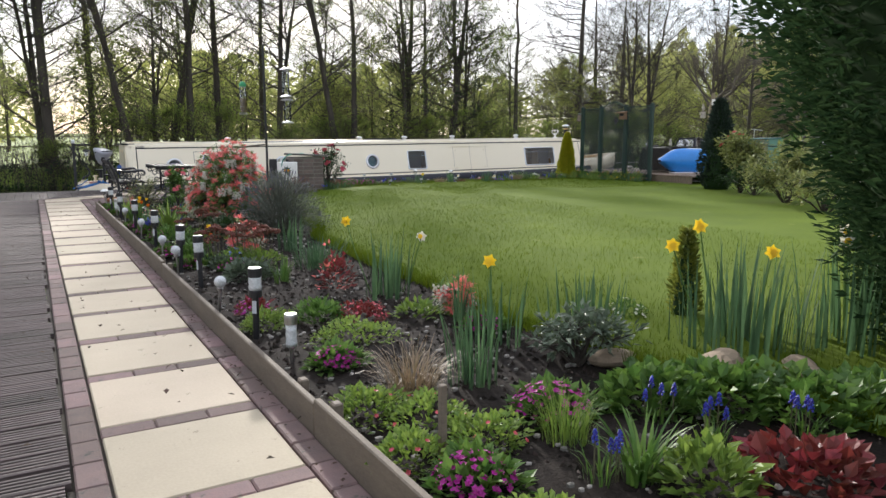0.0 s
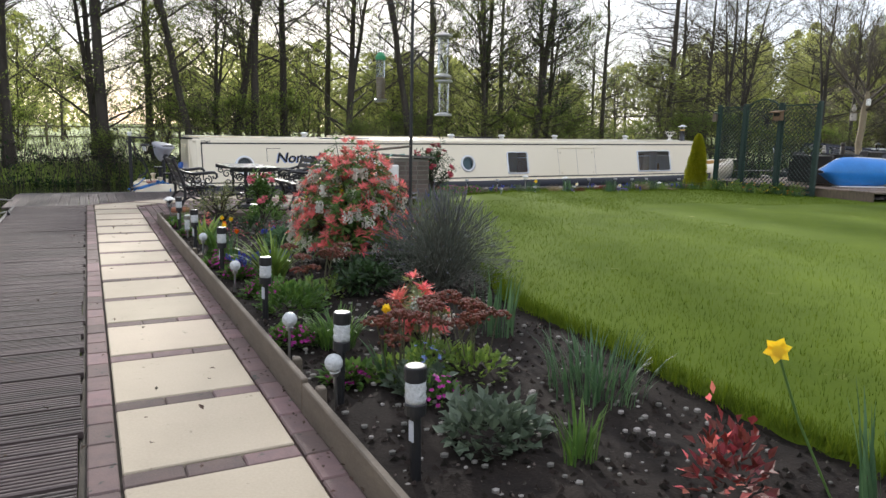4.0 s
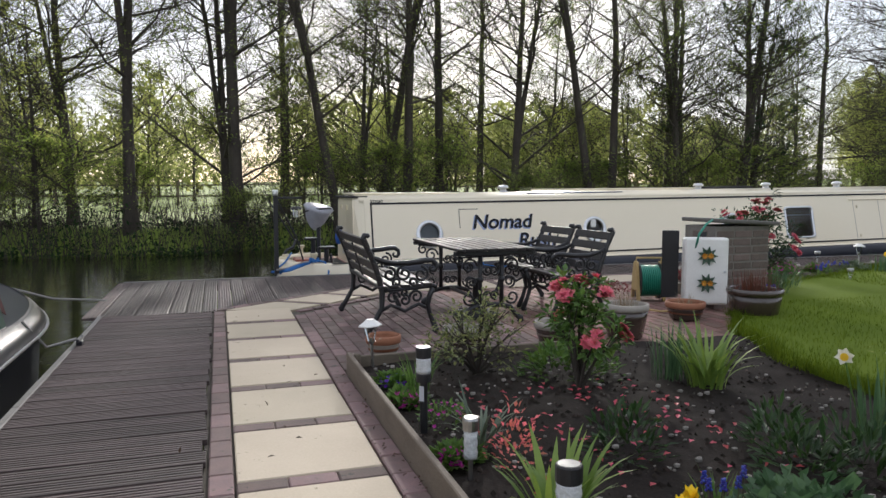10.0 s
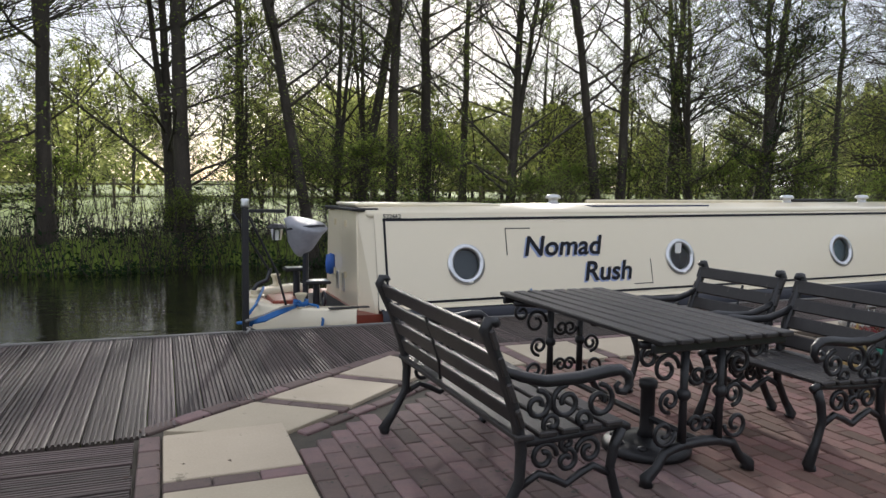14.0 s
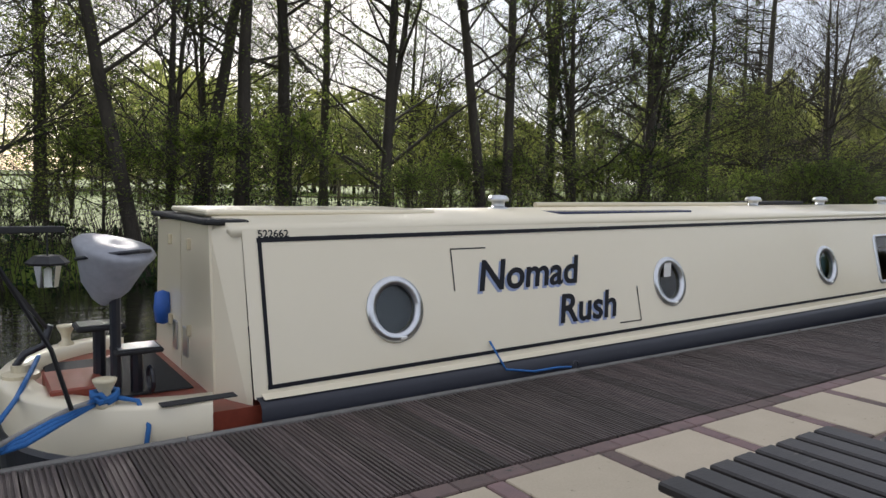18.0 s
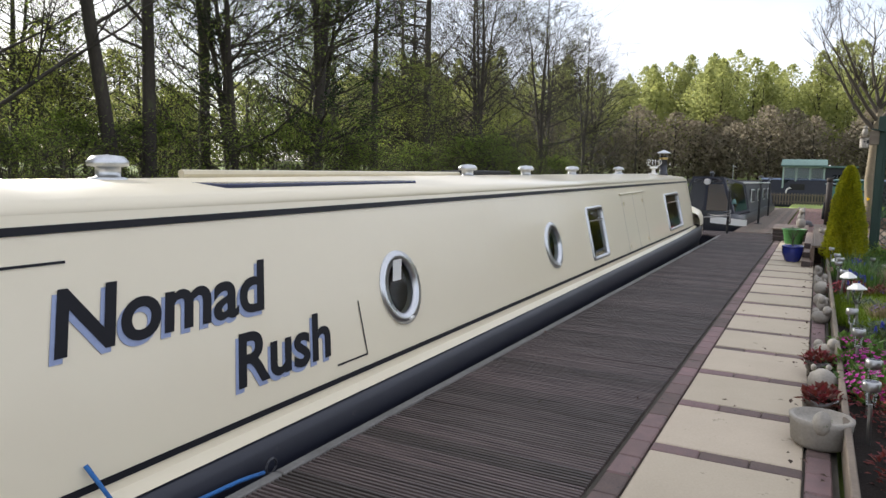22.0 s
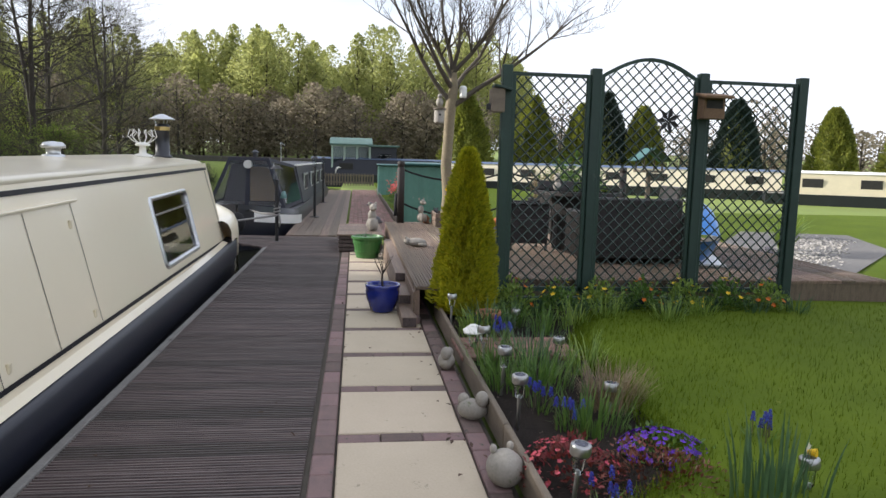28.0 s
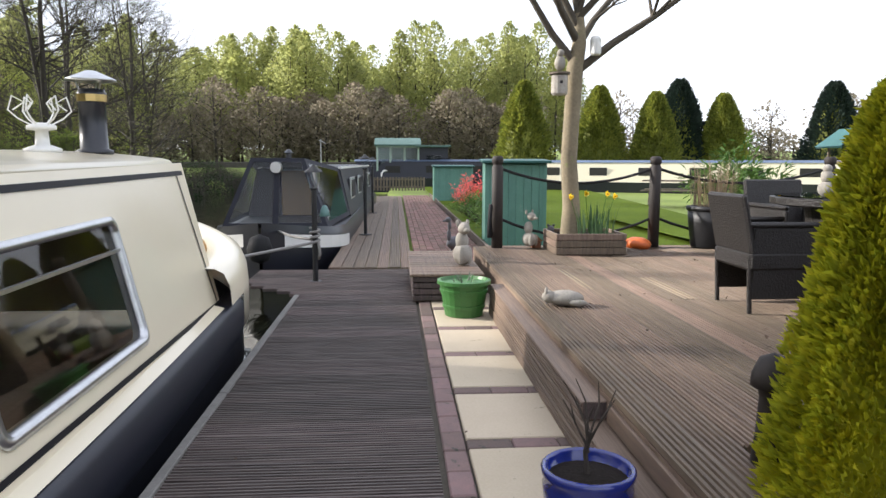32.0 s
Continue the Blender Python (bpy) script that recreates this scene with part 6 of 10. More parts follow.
blob_statue("small sandstone statue on the rattan table", pose(16.75, 13.80, DZ + 0.75, 0, 0, 60), [((0, 0, 0.05), 0.055, (1, 1, 1)), ((0, 0, 0.13), 0.04, (1, 1, 1.2)), ((0, 0, 0.185), 0.03, (1, 1, 1))])
blk = pot("plant_pot", "large black tub of dry bamboo stems", pose(20.05, 13.05, DZ), 0.28, 0.48, M_BLACKPOST, None, 0.75)

# ---- store sheds, jetty lamps ----
M_SHED = mat("sage_painted_boards", (0.12, 0.27, 0.22), (0.09, 0.21, 0.17), 4, 50, 0.55, 0.12, vary=0.06, spots=((0.2, 0.3, 0.26), 3, 0.15))
M_SHED_D = mat("dark_teal_trim", (0.03, 0.12, 0.11), (0.02, 0.09, 0.085), 4, 50, 0.5, 0.1)


def store(at, w, d, h, label):
    s = thing("garden_store", label, "shed", at, "painted garden stores")
    n = int(w / 0.11)
    for i in range(n):
        part("board", G().box(-0.012, -w / 2 + i * w / n, 0.0, 0.012, -w / 2 + (i + 1) * w / n - 0.004, h - 0.05, 0.003), M_SHED, s)
    part("side", G().box(0.012, -w / 2, 0, d, -w / 2 + 0.02, h), M_SHED, s)
    part("side", G().box(0.012, w / 2 - 0.02, 0, d, w / 2, h - 0.03), M_SHED, s)
    part("back", G().box(d - 0.02, -w / 2, 0, d, w / 2, h), M_SHED, s)
    part("lid", G().box(-0.07, -w / 2 - 0.05, h - 0.03, d + 0.03, w / 2 + 0.05, h + 0.01, 0.008, pose(0, 0, 0, 0, -2, 0)), M_SHED_D, s)
    for y in (-w / 2 + 0.03, w / 2 - 0.03):
        part("corner", G().box(-0.022, y - 0.03, 0, -0.013, y + 0.03, h - 0.05, 0.003), M_SHED, s)
    return s


store(pose(22.55, 14.92, 0.02, 0, 0, -4), 0.92, 0.75, 1.28, "pale sage-green painted wooden garden store with a lid")
store(pose(35.4, 14.8, 0.02, 0, 0, 0), 1.3, 0.8, 1.15, "pale sage-green painted garden store far along the jetty")


def jetty_lamp(at, h=1.18):
    p = thing("jetty_lamp", "black post with a small lantern on top beside the jetty", "lamp post", at, "jetty lamp posts")
    part("shaft", G().tube([(0, 0, -0.05), (0, 0, h)], 0.03, 10), M_BLACKPOST, p)
    part("base", G().lathe([(0.11, 0), (0.11, 0.012), (0.04, 0.02)], 14), M_BLACKPOST, p)
    l = part("lantern_cap", G().lathe([(0.10, h + 0.19), (0.095, h + 0.20), (0.02, h + 0.255), (0.0, h + 0.27)], 8), M_BLACKPOST, p)
    part("lantern_glass", G().lathe([(0.05, h + 0.02), (0.075, h + 0.19)], 6), M_CLEAR, l)
    part("lantern_foot", G().lathe([(0.03, h), (0.055, h + 0.02), (0.0, h + 0.022)], 8), M_BLACKPOST, l)
    return p


jl = jetty_lamp(pose(19.75, 17.58, -0.02), 1.0)
part("bell", G().lathe([(0.06, 0.72), (0.045, 0.78), (0.025, 0.83), (0.0, 0.84)], 14, (0.0, -0.11, 0)), mat("verdigris_bell", (0.16, 0.30, 0.28), (0.1, 0.2, 0.19), 9, 60, 0.5, 0.1), jl, "verdigris hanging bell", True)
part("bell_arm", G().tube([(0, 0, 0.96), (0, -0.11, 0.97), (0, -0.11, 0.84)], 0.008, 5), M_BLACKPOST, jl)
jetty_lamp(pose(24.6, 17.25, 0.0), 1.15)
jetty_lamp(pose(30.0, 17.3, 0.0), 1.15)
lines = thing("bow_rope", "grey mooring ropes from the bow to the jetty lamp", "rope")
part("strand", G().tube([(17.6, 18.75, 0.52), (18.6, 18.2, 0.40), (19.72, 17.58, 0.42)], 0.016, 6), M_GREY_ROPE, lines, smooth=True)
part("strand", G().tube([(22.2, 18.5, 0.35), (21.0, 18.0, 0.35), (19.78, 17.58, 0.44)], 0.016, 6), M_GREY_ROPE, lines, smooth=True)
part("strand", G().tube([(19.75 + 0.05 * math.cos(a * 0.7), 17.58 + 0.05 * math.sin(a * 0.7), 0.40 + 0.006 * a) for a in range(30)], 0.014, 6), M_GREY_ROPE, lines, smooth=True)
part("strand", G().tube([(19.72, 17.54, 0.42), (19.70, 17.52, 0.30), (19.74, 17.54, 0.24)], 0.016, 6), M_GREY_ROPE, lines, smooth=True)

# ---- dark boat with a canvas cratch cover ----
M_CANVAS = mat("navy_canvas", (0.018, 0.020, 0.032), (0.011, 0.012, 0.02), 5, 50, 0.75, 0.25)
M_VINYL = glass("clear_vinyl", (0.92, 0.92, 0.90), 0.06)
nb_ = thing("moored_boat", "dark navy boat with a black canvas bow cover and clear panels", "boat", pose(21.5, 18.50, 0.0, 0, 0, -0.5))
HB = 1.0
def half(x):
    return HB * min(1.0, max(0.02, 1 - max(0.0, (1.9 - x) / 1.9) ** 2.2))
g = G()
xs = [0.0 + 0.25 * i for i in range(9)] + [3, 6, 10, 14]
for s in (1, -1):
    base = len(g.v)
    for x in xs:
        rise_ = 0.18 * max(0, (2 - x) / 2) ** 2
        for z, k in ((-0.9, 0.85), (-0.4, 0.95), (-0.1, 1.0), (0.16 + rise_, 1.03), (0.22 + rise_, 1.0), (0.30 + rise_, 0.97)):
            g.v.append((x, s * half(x) * k, z))
    for i in range(len(xs) - 1):
        for j in range(5):
            k = base + i * 6 + j
            q = (k, k + 6, k + 7, k + 1)
            g.f.append(q if s < 0 else q[::-1])
part("hull", g, M_HULL, nb_, "black hull", True)
g = G()
top = [(x, half(x) * 0.97, 0.29 + 0.18 * max(0, (2 - x) / 2) ** 2) for x in xs]
for i in range(len(xs) - 1):
    (x0, h0, z0), (x1, h1, z1) = top[i], top[i + 1]
    g.poly([(x0, -h0, z0), (x1, -h1, z1), (x1, h1, z1), (x0, h0, z0)])
part("foredeck", g, M_NAVY, nb_)
for s in (1, -1):
    g = G()
    for i in range(1, 7):
        x0, x1 = xs[i], xs[i + 1]
        zz = lambda x: 0.17 + 0.18 * max(0, (2 - x) / 2) ** 2
        g.poly([(x0, s * half(x0) * 1.045, zz(x0) - 0.18), (x1, s * half(x1) * 1.045, zz(x1) - 0.18), (x1, s * half(x1) * 1.045, zz(x1)), (x0, s * half(x0) * 1.045, zz(x0))])
    part("bow_flash", g, M_WHITE, nb_, "white bow flash")
# canvas: front frame leaning back, sides to the cabin
F0 = [(1.1, -0.78, 0.32), (1.1, 0.78, 0.32), (1.45, 0.40, 1.34), (1.45, -0.40, 1.34)]
F1 = [(3.6, -0.92, 0.32), (3.6, 0.92, 0.32), (3.6, 0.72, 1.18), (3.6, -0.72, 1.18)]
fr = G()
for a, b in ((0, 1), (1, 2), (2, 3), (3, 0)):
    p, q = Vector(F0[a]), Vector(F0[b])
    c = (sum((Vector(v) for v in F0), Vector()) / 4)
    fr.poly([p, q, q.lerp(c, 0.12), p.lerp(c, 0.12)])
m0, m1 = Vector(F0[0]).lerp(Vector(F0[1]), 0.5), Vector(F0[3]).lerp(Vector(F0[2]), 0.5)
fr.poly([m0 + Vector((-0.004, -0.04, 0)), m0 + Vector((-0.004, 0.04, 0)), m1 + Vector((-0.004, 0.04, 0)), m1 + Vector((-0.004, -0.04, 0))])
part("canvas_front", fr, M_CANVAS, nb_, "black canvas front frame")
c = sum((Vector(v) for v in F0), Vector()) / 4
part("clear_panel", G().poly([Vector(v).lerp(c, 0.12) for v in F0]), M_VINYL, nb_, "clear vinyl front panel")
for s in (0, 1):
    a, b, d, e = (Vector(F0[0]), Vector(F1[0]), Vector(F1[3]), Vector(F0[3])) if s == 0 else (Vector(F0[1]), Vector(F1[1]), Vector(F1[2]), Vector(F0[2]))
    c = (a + b + d + e) / 4
    sd = G()
    for p, q in ((a, b), (b, d), (d, e), (e, a)):
        sd.poly([p, q, q.lerp(c, 0.16), p.lerp(c, 0.16)])
    part("canvas_side", sd, M_CANVAS, nb_)
    part("clear_panel", G().poly([v.lerp(c, 0.16) for v in (a, b, d, e)]), M_VINYL, nb_)
part("canvas_top", G().poly([F0[3], F0[2], F1[2], F1[3]]), M_CANVAS, nb_)
part("cabin", G().prism([(-0.93, 0.30), (0.93, 0.30), (0.75, 1.16), (0.4, 1.22), (-0.4, 1.22), (-0.75, 1.16)], 3.6, 14.0, "x"), M_NAVY, nb_, "navy cabin with a pale roof edge")
part("roof_edge", G().box(3.55, -0.78, 1.16, 14.0, -0.72, 1.20).box(3.55, 0.72, 1.16, 14.0, 0.78, 1.20), M_WHITE, nb_)
for i in range(4):
    for s in (-1, 1):
        w = part("window", G().box(4.6 + 2.3 * i, s * 0.86 - 0.02, 0.55, 5.6 + 2.3 * i, s * 0.86 + 0.02, 0.98, 0.01, None), M_CHROME, nb_)
        # opaque pane; the unlit cabin behind it is only its dark colour
        part("pane", G().box(4.66 + 2.3 * i, s * 0.88 - 0.012, 0.60, 5.54 + 2.3 * i, s * 0.88 + 0.012, 0.93), M_INTERIOR_SHADE, w)
part("cabin_doors", G().box(3.52, -0.30, 0.32, 3.58, 0.30, 1.12, 0.01), M_LINING, nb_, "brown cabin doors")
part("headlamp", G().tube([(1.40, 0, 1.20), (1.28, 0, 1.20)], 0.085, 16), M_CHROME, nb_, "round chrome headlamp")
part("fender", G().lathe([(0.0, -0.2), (0.12, -0.15), (0.17, 0.0), (0.12, 0.15), (0.0, 0.2)], 14, (-0.05, 0.0, 0.14)), M_ROPE, nb_, "black rope bow fender", True)
part("chimney", G().lathe([(0.06, 1.2), (0.055, 1.45), (0.10, 1.46), (0.03, 1.52), (0, 1.53)], 14, (4.4, 0.3, 0)), M_HULL, nb_)
part("television_aerial", G().tube([(5.4, -0.2, 1.2), (5.4, -0.2, 1.75)], 0.012, 6).tube([(5.2, -0.2, 1.72), (5.9, -0.25, 1.68)], 0.01, 5), M_CHROME, nb_)

# ---- far end: building, stone wall, fence ----
M_STONEWALL = mat("dark_canal_stone", (0.085, 0.078, 0.065), (0.045, 0.042, 0.036), 2.5, 18, 0.95, 0.9, spots=((0.10, 0.12, 0.06), 1.5, 0.3))
g = G().box(61.5, 17.4, -0.6, 62.1, 33, 1.25, 0.05)
whole("canal_wall", g, M_STONEWALL, "dark coursed stone wall at the canal's end", "wall", kind="structure")
hut = thing("garden_house", "small green glazed garden house beside a navy shed", "building", pose(50.0, 15.5, 0.0))
M_HUTG = mat("pale_green_paint", (0.36, 0.47, 0.38), (0.28, 0.38, 0.31), 4, 40, 0.5, 0.1)
for y in (0.0, 0.75, 1.5, 2.2):
    part("stud", G().box(0, y - 0.05, 0, 0.08, y + 0.05, 2.15, 0.006), M_HUTG, hut)
for z in (0.0, 0.75, 2.08):
    part("rail", G().box(0.01, 0, z, 0.07, 2.2, z + 0.09, 0.006), M_HUTG, hut)
for y in (0.05, 0.8, 1.55):
    part("pane", G().box(0.03, y, 0.84, 0.04, y + 0.62, 2.08), M_PANE, hut)
    part("lower_panel", G().box(0.03, y, 0.09, 0.05, y + 0.62, 0.75), M_HUTG, hut)
part("back_wall", G().box(2.2, 0, 0, 2.28, 2.2, 2.2), M_HUTG, hut)
part("roof", G().prism([(-0.15, 2.17), (1.1, 2.55), (2.4, 2.17), (2.4, 2.25), (1.1, 2.63), (-0.15, 2.25)], -0.15, 2.35, "y"), mat("green_felt_roof", (0.12, 0.20, 0.18), (0.08, 0.14, 0.12), 4, 40, 0.8, 0.2), hut)
part("navy_shed", G().box(0.0, -1.6, 0, 2.2, -0.06, 2.1, 0.02), M_NAVY, hut, "navy boarded shed")
part("shed_window", G().box(-0.02, -1.25, 1.0, 0.0, -0.45, 1.7), M_PANE, hut)
part("shed_roof", G().box(-0.2, -1.75, 2.1, 2.4, 0.1, 2.22, 0.02), mat("green_felt_roof_low", (0.10, 0.17, 0.15), (0.07, 0.12, 0.10), 4, 40, 0.8, 0.2), hut)
part("lifebelt", G().tube([(-0.03, 1.75 + 0.24 * math.cos(a * 0.4488), 0.62 + 0.24 * math.sin(a * 0.4488)) for a in range(15)], 0.055, 8, False), M_WHITE, hut, "white lifebelt", True)
fen = thing("picket_fence", "low brown picket fence across the jetty's end", "fence", pose(44.0, 15.4, 0.0))
for i in range(22):
    part("picket", G().box(-0.01, i * 0.14, 0.02, 0.01, i * 0.14 + 0.08, 0.62 + 0.02 * (i % 2), 0.004), M_TIMBER, fen)
for z in (0.15, 0.5):
    part("rail", G().box(0.011, 0, z, 0.04, 3.05, z + 0.06, 0.004), M_TIMBER, fen)
g = G().poly([(20.4, 10.5, 0.01), (60, 6.0, 0.01), (60, 15.3, 0.01), (20.4, 15.3, 0.01)])
whole("far_lawn", g, M_LAWN, "mown lawn behind the deck", "lawn", kind="structure")
# picnic table
pic = thing("picnic_table", "weathered brown picnic table with fixed benches on the lawn", "table", pose(33.2, 8.2, 0.02, 0, 0, 65))
part("top", G().box(-0.9, -0.36, 0.70, 0.9, 0.36, 0.74, 0.006), M_TIMBER, pic)
for s in (-0.68, 0.68):
    part("seat", G().box(-0.9, s - 0.13, 0.41, 0.9, s + 0.13, 0.45, 0.006), M_TIMBER, pic)
for x in (-0.65, 0.65):
    part("bearer", G().box(x - 0.03, -0.75, 0.34, x + 0.03, 0.75, 0.41, 0.005), M_TIMBER, pic)
    for s in (-1, 1):
        part("leg", G().tube([(x, s * 0.72, 0.0), (x, s * 0.22, 0.70)], 0.04, 4), M_TIMBER, pic)


def far_boat(at, length, body, roofm, label):
    b = thing("far_boat", label, "boat", at, "boats in the basin")
    part("hull", G().prism([(-0.95, -0.4), (0.95, -0.4), (1.0, 0.35), (-1.0, 0.35)], -length / 2, length / 2, "x"), M_HULL, b)
    part("cabin", G().prism([(-0.95, 0.35), (0.95, 0.35), (0.8, 1.25), (-0.8, 1.25)], -length / 2 + 1.0, length / 2 - 1.2, "x"), body, b)
    part("roof", G().prism([(-0.84, 1.25), (0.84, 1.25), (0.5, 1.36), (-0.5, 1.36)], -length / 2 + 0.9, length / 2 - 1.1, "x"), roofm, b)
    for i in range(int(length / 2.4)):
        for s in (-1, 1):
            # solid dark blocks for windows, cabin shade painted in, no glass
            part("window", G().box(-length / 2 + 1.8 + 2.2 * i, s * 0.89 - 0.02, 0.65, -length / 2 + 2.6 + 2.2 * i, s * 0.89 + 0.02, 1.02, 0.01), M_INTERIOR_SHADE, b)
    return b


M_BLUEROOF = mat("blue_grey_tarpaulin", (0.10, 0.14, 0.22), (0.07, 0.10, 0.16), 2, 20, 0.6, 0.3)
M_DKGREEN = mat("bright_green_boat_paint", (0.02, 0.22, 0.10), (0.015, 0.17, 0.08), 2, 20, 0.4, 0.05)
M_MAROON = mat("maroon_roof", (0.22, 0.05, 0.06), (0.16, 0.04, 0.05), 2, 20, 0.5, 0.05)
far_boat(pose(43.5, 3.6, 0.05, 0, 0, 66), 19, M_CREAM, M_BLUEROOF, "long cream boat with a blue-grey cover across the lawn")
far_boat(pose(34.0, -8.5, 0.05, 0, 0, 62), 15, M_CREAM2, M_WHITE, "cream boat moored in the basin")
far_boat(pose(30.5, -15.5, 0.05, 0, 0, 40), 15, M_DKGREEN, M_MAROON, "bright green boat with a maroon roof")
far_boat(pose(50.5, 14.0, 0.1, 0, 0, 84), 12, M_NAVY, M_BLUEROOF, "navy boat behind the garden stores")

bt = thing("bird_table", "wooden bird table with a green pitched roof", "bird table", pose(21.1, 10.72, 0.02) @ Matrix.Scale(0.92, 4))
part("post", G().box(-0.04, -0.04, 0, 0.04, 0.04, 1.35, 0.006), M_TIMBER, bt)
part("tray", G().box(-0.24, -0.24, 1.35, 0.24, 0.24, 1.40, 0.006), M_TIMBER, bt)
for x in (-0.2, 0.2):
    for y in (-0.2, 0.2):
        part("upright", G().box(x - 0.015, y - 0.015, 1.40, x + 0.015, y + 0.015, 1.62, 0.003), M_TIMBER, bt)
for s in (-1, 1):
    part("roof", G().poly([(-0.3, 0, 1.84), (0.3, 0, 1.84), (0.3, s * 0.34, 1.58), (-0.3, s * 0.34, 1.58)]).poly([(-0.3, 0, 1.86), (0.3, 0, 1.86), (0.3, s * 0.36, 1.60), (-0.3, s * 0.36, 1.60)][::-1]), M_SHED_D, bt, "green felted roof slope")

# ---- far woods, conifers ----
M_WOODS = mat("far_spring_woods", (0.42, 0.44, 0.15), (0.27, 0.29, 0.12), 0.12, 2.0, 0.8, 0.0, island=0.16, leafy=0.7, spec=0.1)
M_WOODS_B = mat("far_bare_twigs", (0.29, 0.25, 0.18), (0.19, 0.165, 0.12), 0.12, 2.0, 0.9, 0.0, island=0.25, leafy=0.6, spec=0.1)
M_CONIFER = mat("gold_green_conifer", (0.28, 0.30, 0.045), (0.12, 0.15, 0.03), 1.4, 10, 0.7, 0.0, island=0.35, leafy=0.45)
M_CONIFER_D = mat("dark_blue_conifer", (0.030, 0.050, 0.036), (0.016, 0.030, 0.022), 1.4, 10, 0.7, 0.0, island=0.35, leafy=0.2)
M_THUJA = mat("golden_thuja", (0.52, 0.49, 0.02), (0.30, 0.33, 0.02), 6, 30, 0.65, 0.0, island=0.3, leafy=0.5)


def wood_belt(name, label, spots, seed, leaf_m, count, size):
    """Many small leaf faces round a crowd of slim crowns: one mass of far trees."""
    rn = random.Random(seed)
    g, t = G(), G()
    for x, y, z, h, w in spots:
        t.tube([(x, y, z - 0.5), (x + rn.uniform(-.6, .6), y, z + h * 0.9)], [0.16, 0.04], 4, False)
        for _ in range(10):
            a = rn.uniform(0, 6.28)
            zz = z + h * rn.uniform(0.25, 0.8)
            t.tube([(x, y, zz), (x + math.cos(a) * w * 0.6, y + math.sin(a) * w * 0.6, zz + h * 0.18)], [0.05, 0.015], 3, False)
        for _ in range(count):
            u = rn.random()
            zz = z + h * (0.08 + 0.95 * u)
            a = rn.uniform(0, 6.28)
            lump = 0.8 + 0.2 * math.sin(9 * u + x + 2 * math.sin(3 * a + x))
            r = w * math.sin(math.pi * (0.12 + 0.88 * u)) ** 0.6 * lump * rn.random() ** 0.4
            g.leaf((x + r * math.cos(a), y + r * math.sin(a), zz), (rn.uniform(-1, 1), rn.uniform(-1, 1), rn.uniform(-.3, 1)), (rn.uniform(-1, 1), rn.uniform(-1, 1), rn.uniform(-1, 1)), size * rn.uniform(0.6, 1.5), size * rn.uniform(0.5, 1.0))
    e = thing(name, label, "woodland", kind="stuff")
    part("trunk", t, M_TWIG, e)
    part("foliage", g, leaf_m, e)


rw = random.Random(5)
spots, bare = [], []
for i in range(230):
    az_ = radians(rw.uniform(-14, 44))
    d = rw.uniform(66, 112)
    x, y = 12 + d * math.cos(az_), 16 + d * math.sin(az_)
    spots.append((x, y, ground_z(x, y) + 0.055 * (d - 66), rw.uniform(9.0, 13.5), rw.uniform(2.0, 3.4)))
wood_belt("far_woods", "dense spring woodland on the rising ground beyond the canal", spots, 51, M_WOODS, 2000, 0.27)
for i in range(60):
    az_ = radians(rw.uniform(-10, 36))
    d = rw.uniform(60, 70)
    x, y = 12 + d * math.cos(az_), 16 + d * math.sin(az_)
    bare.append((x, y, ground_z(x, y), rw.uniform(4.0, 7.0), rw.uniform(2.6, 4.0)))
wood_belt("far_scrub", "brown bare scrub at the foot of the woods", bare, 52, M_WOODS_B, 1300, 0.24)
spots = []
for i in range(120):
    x, y = rw.uniform(-75, 62), rw.uniform(58, 80)
    spots.append((x, y, ground_z(x, y), rw.uniform(5, 9.5), rw.uniform(3.0, 5.0)))
wood_belt("far_hedge", "green-brown hedgerow trees beyond the field", spots, 53, M_WOODS, 700, 0.42)
spots = []
for i in range(80):
    az_ = radians(rw.uniform(-75, -14))
    d = rw.uniform(62, 90)
    x, y = 12 + d * math.cos(az_), 16 + d * math.sin(az_)
    spots.append((x, y, 0.0, rw.uniform(4.0, 7.5), rw.uniform(2.6, 4.2)))
wood_belt("far_scrub_east", "grey-brown trees beyond the basin", spots, 54, M_WOODS_B, 400, 0.28)


def conifer_mesh(seed, h, w, count, size, power=1.3, round_=0.18):
    rn = random.Random(seed)
    g = G()
    for _ in range(count):
        u = rn.random() ** 0.75
        prof = (1 - u) ** (1 / power) * min(1.0, (u + 0.04) / round_) ** 0.5
        a = rn.uniform(0, 6.28)
        lump = 1 + 0.12 * math.sin(5 * a + 9 * u) + 0.08 * math.sin(11 * a - 17 * u)
        r = w * prof * lump * rn.uniform(0.80, 1.03)
        out = Vector((math.cos(a), math.sin(a), rn.uniform(0.2, 1.4)))
        g.leaf((r * math.cos(a), r * math.sin(a), h * (0.02 + 0.97 * u)), out, (rn.uniform(-1, 1), rn.uniform(-1, 1), 0.3), size * rn.uniform(0.7, 1.4), size * rn.uniform(0.35, 0.6))
    core = G().lathe([(w * 0.62, h * 0.02), (w * 0.72, h * 0.15), (w * 0.55, h * 0.45), (w * 0.28, h * 0.75), (0.0, h * 0.93)], 12)
    return g.mesh("crown"), core.mesh("inner_branches", True)


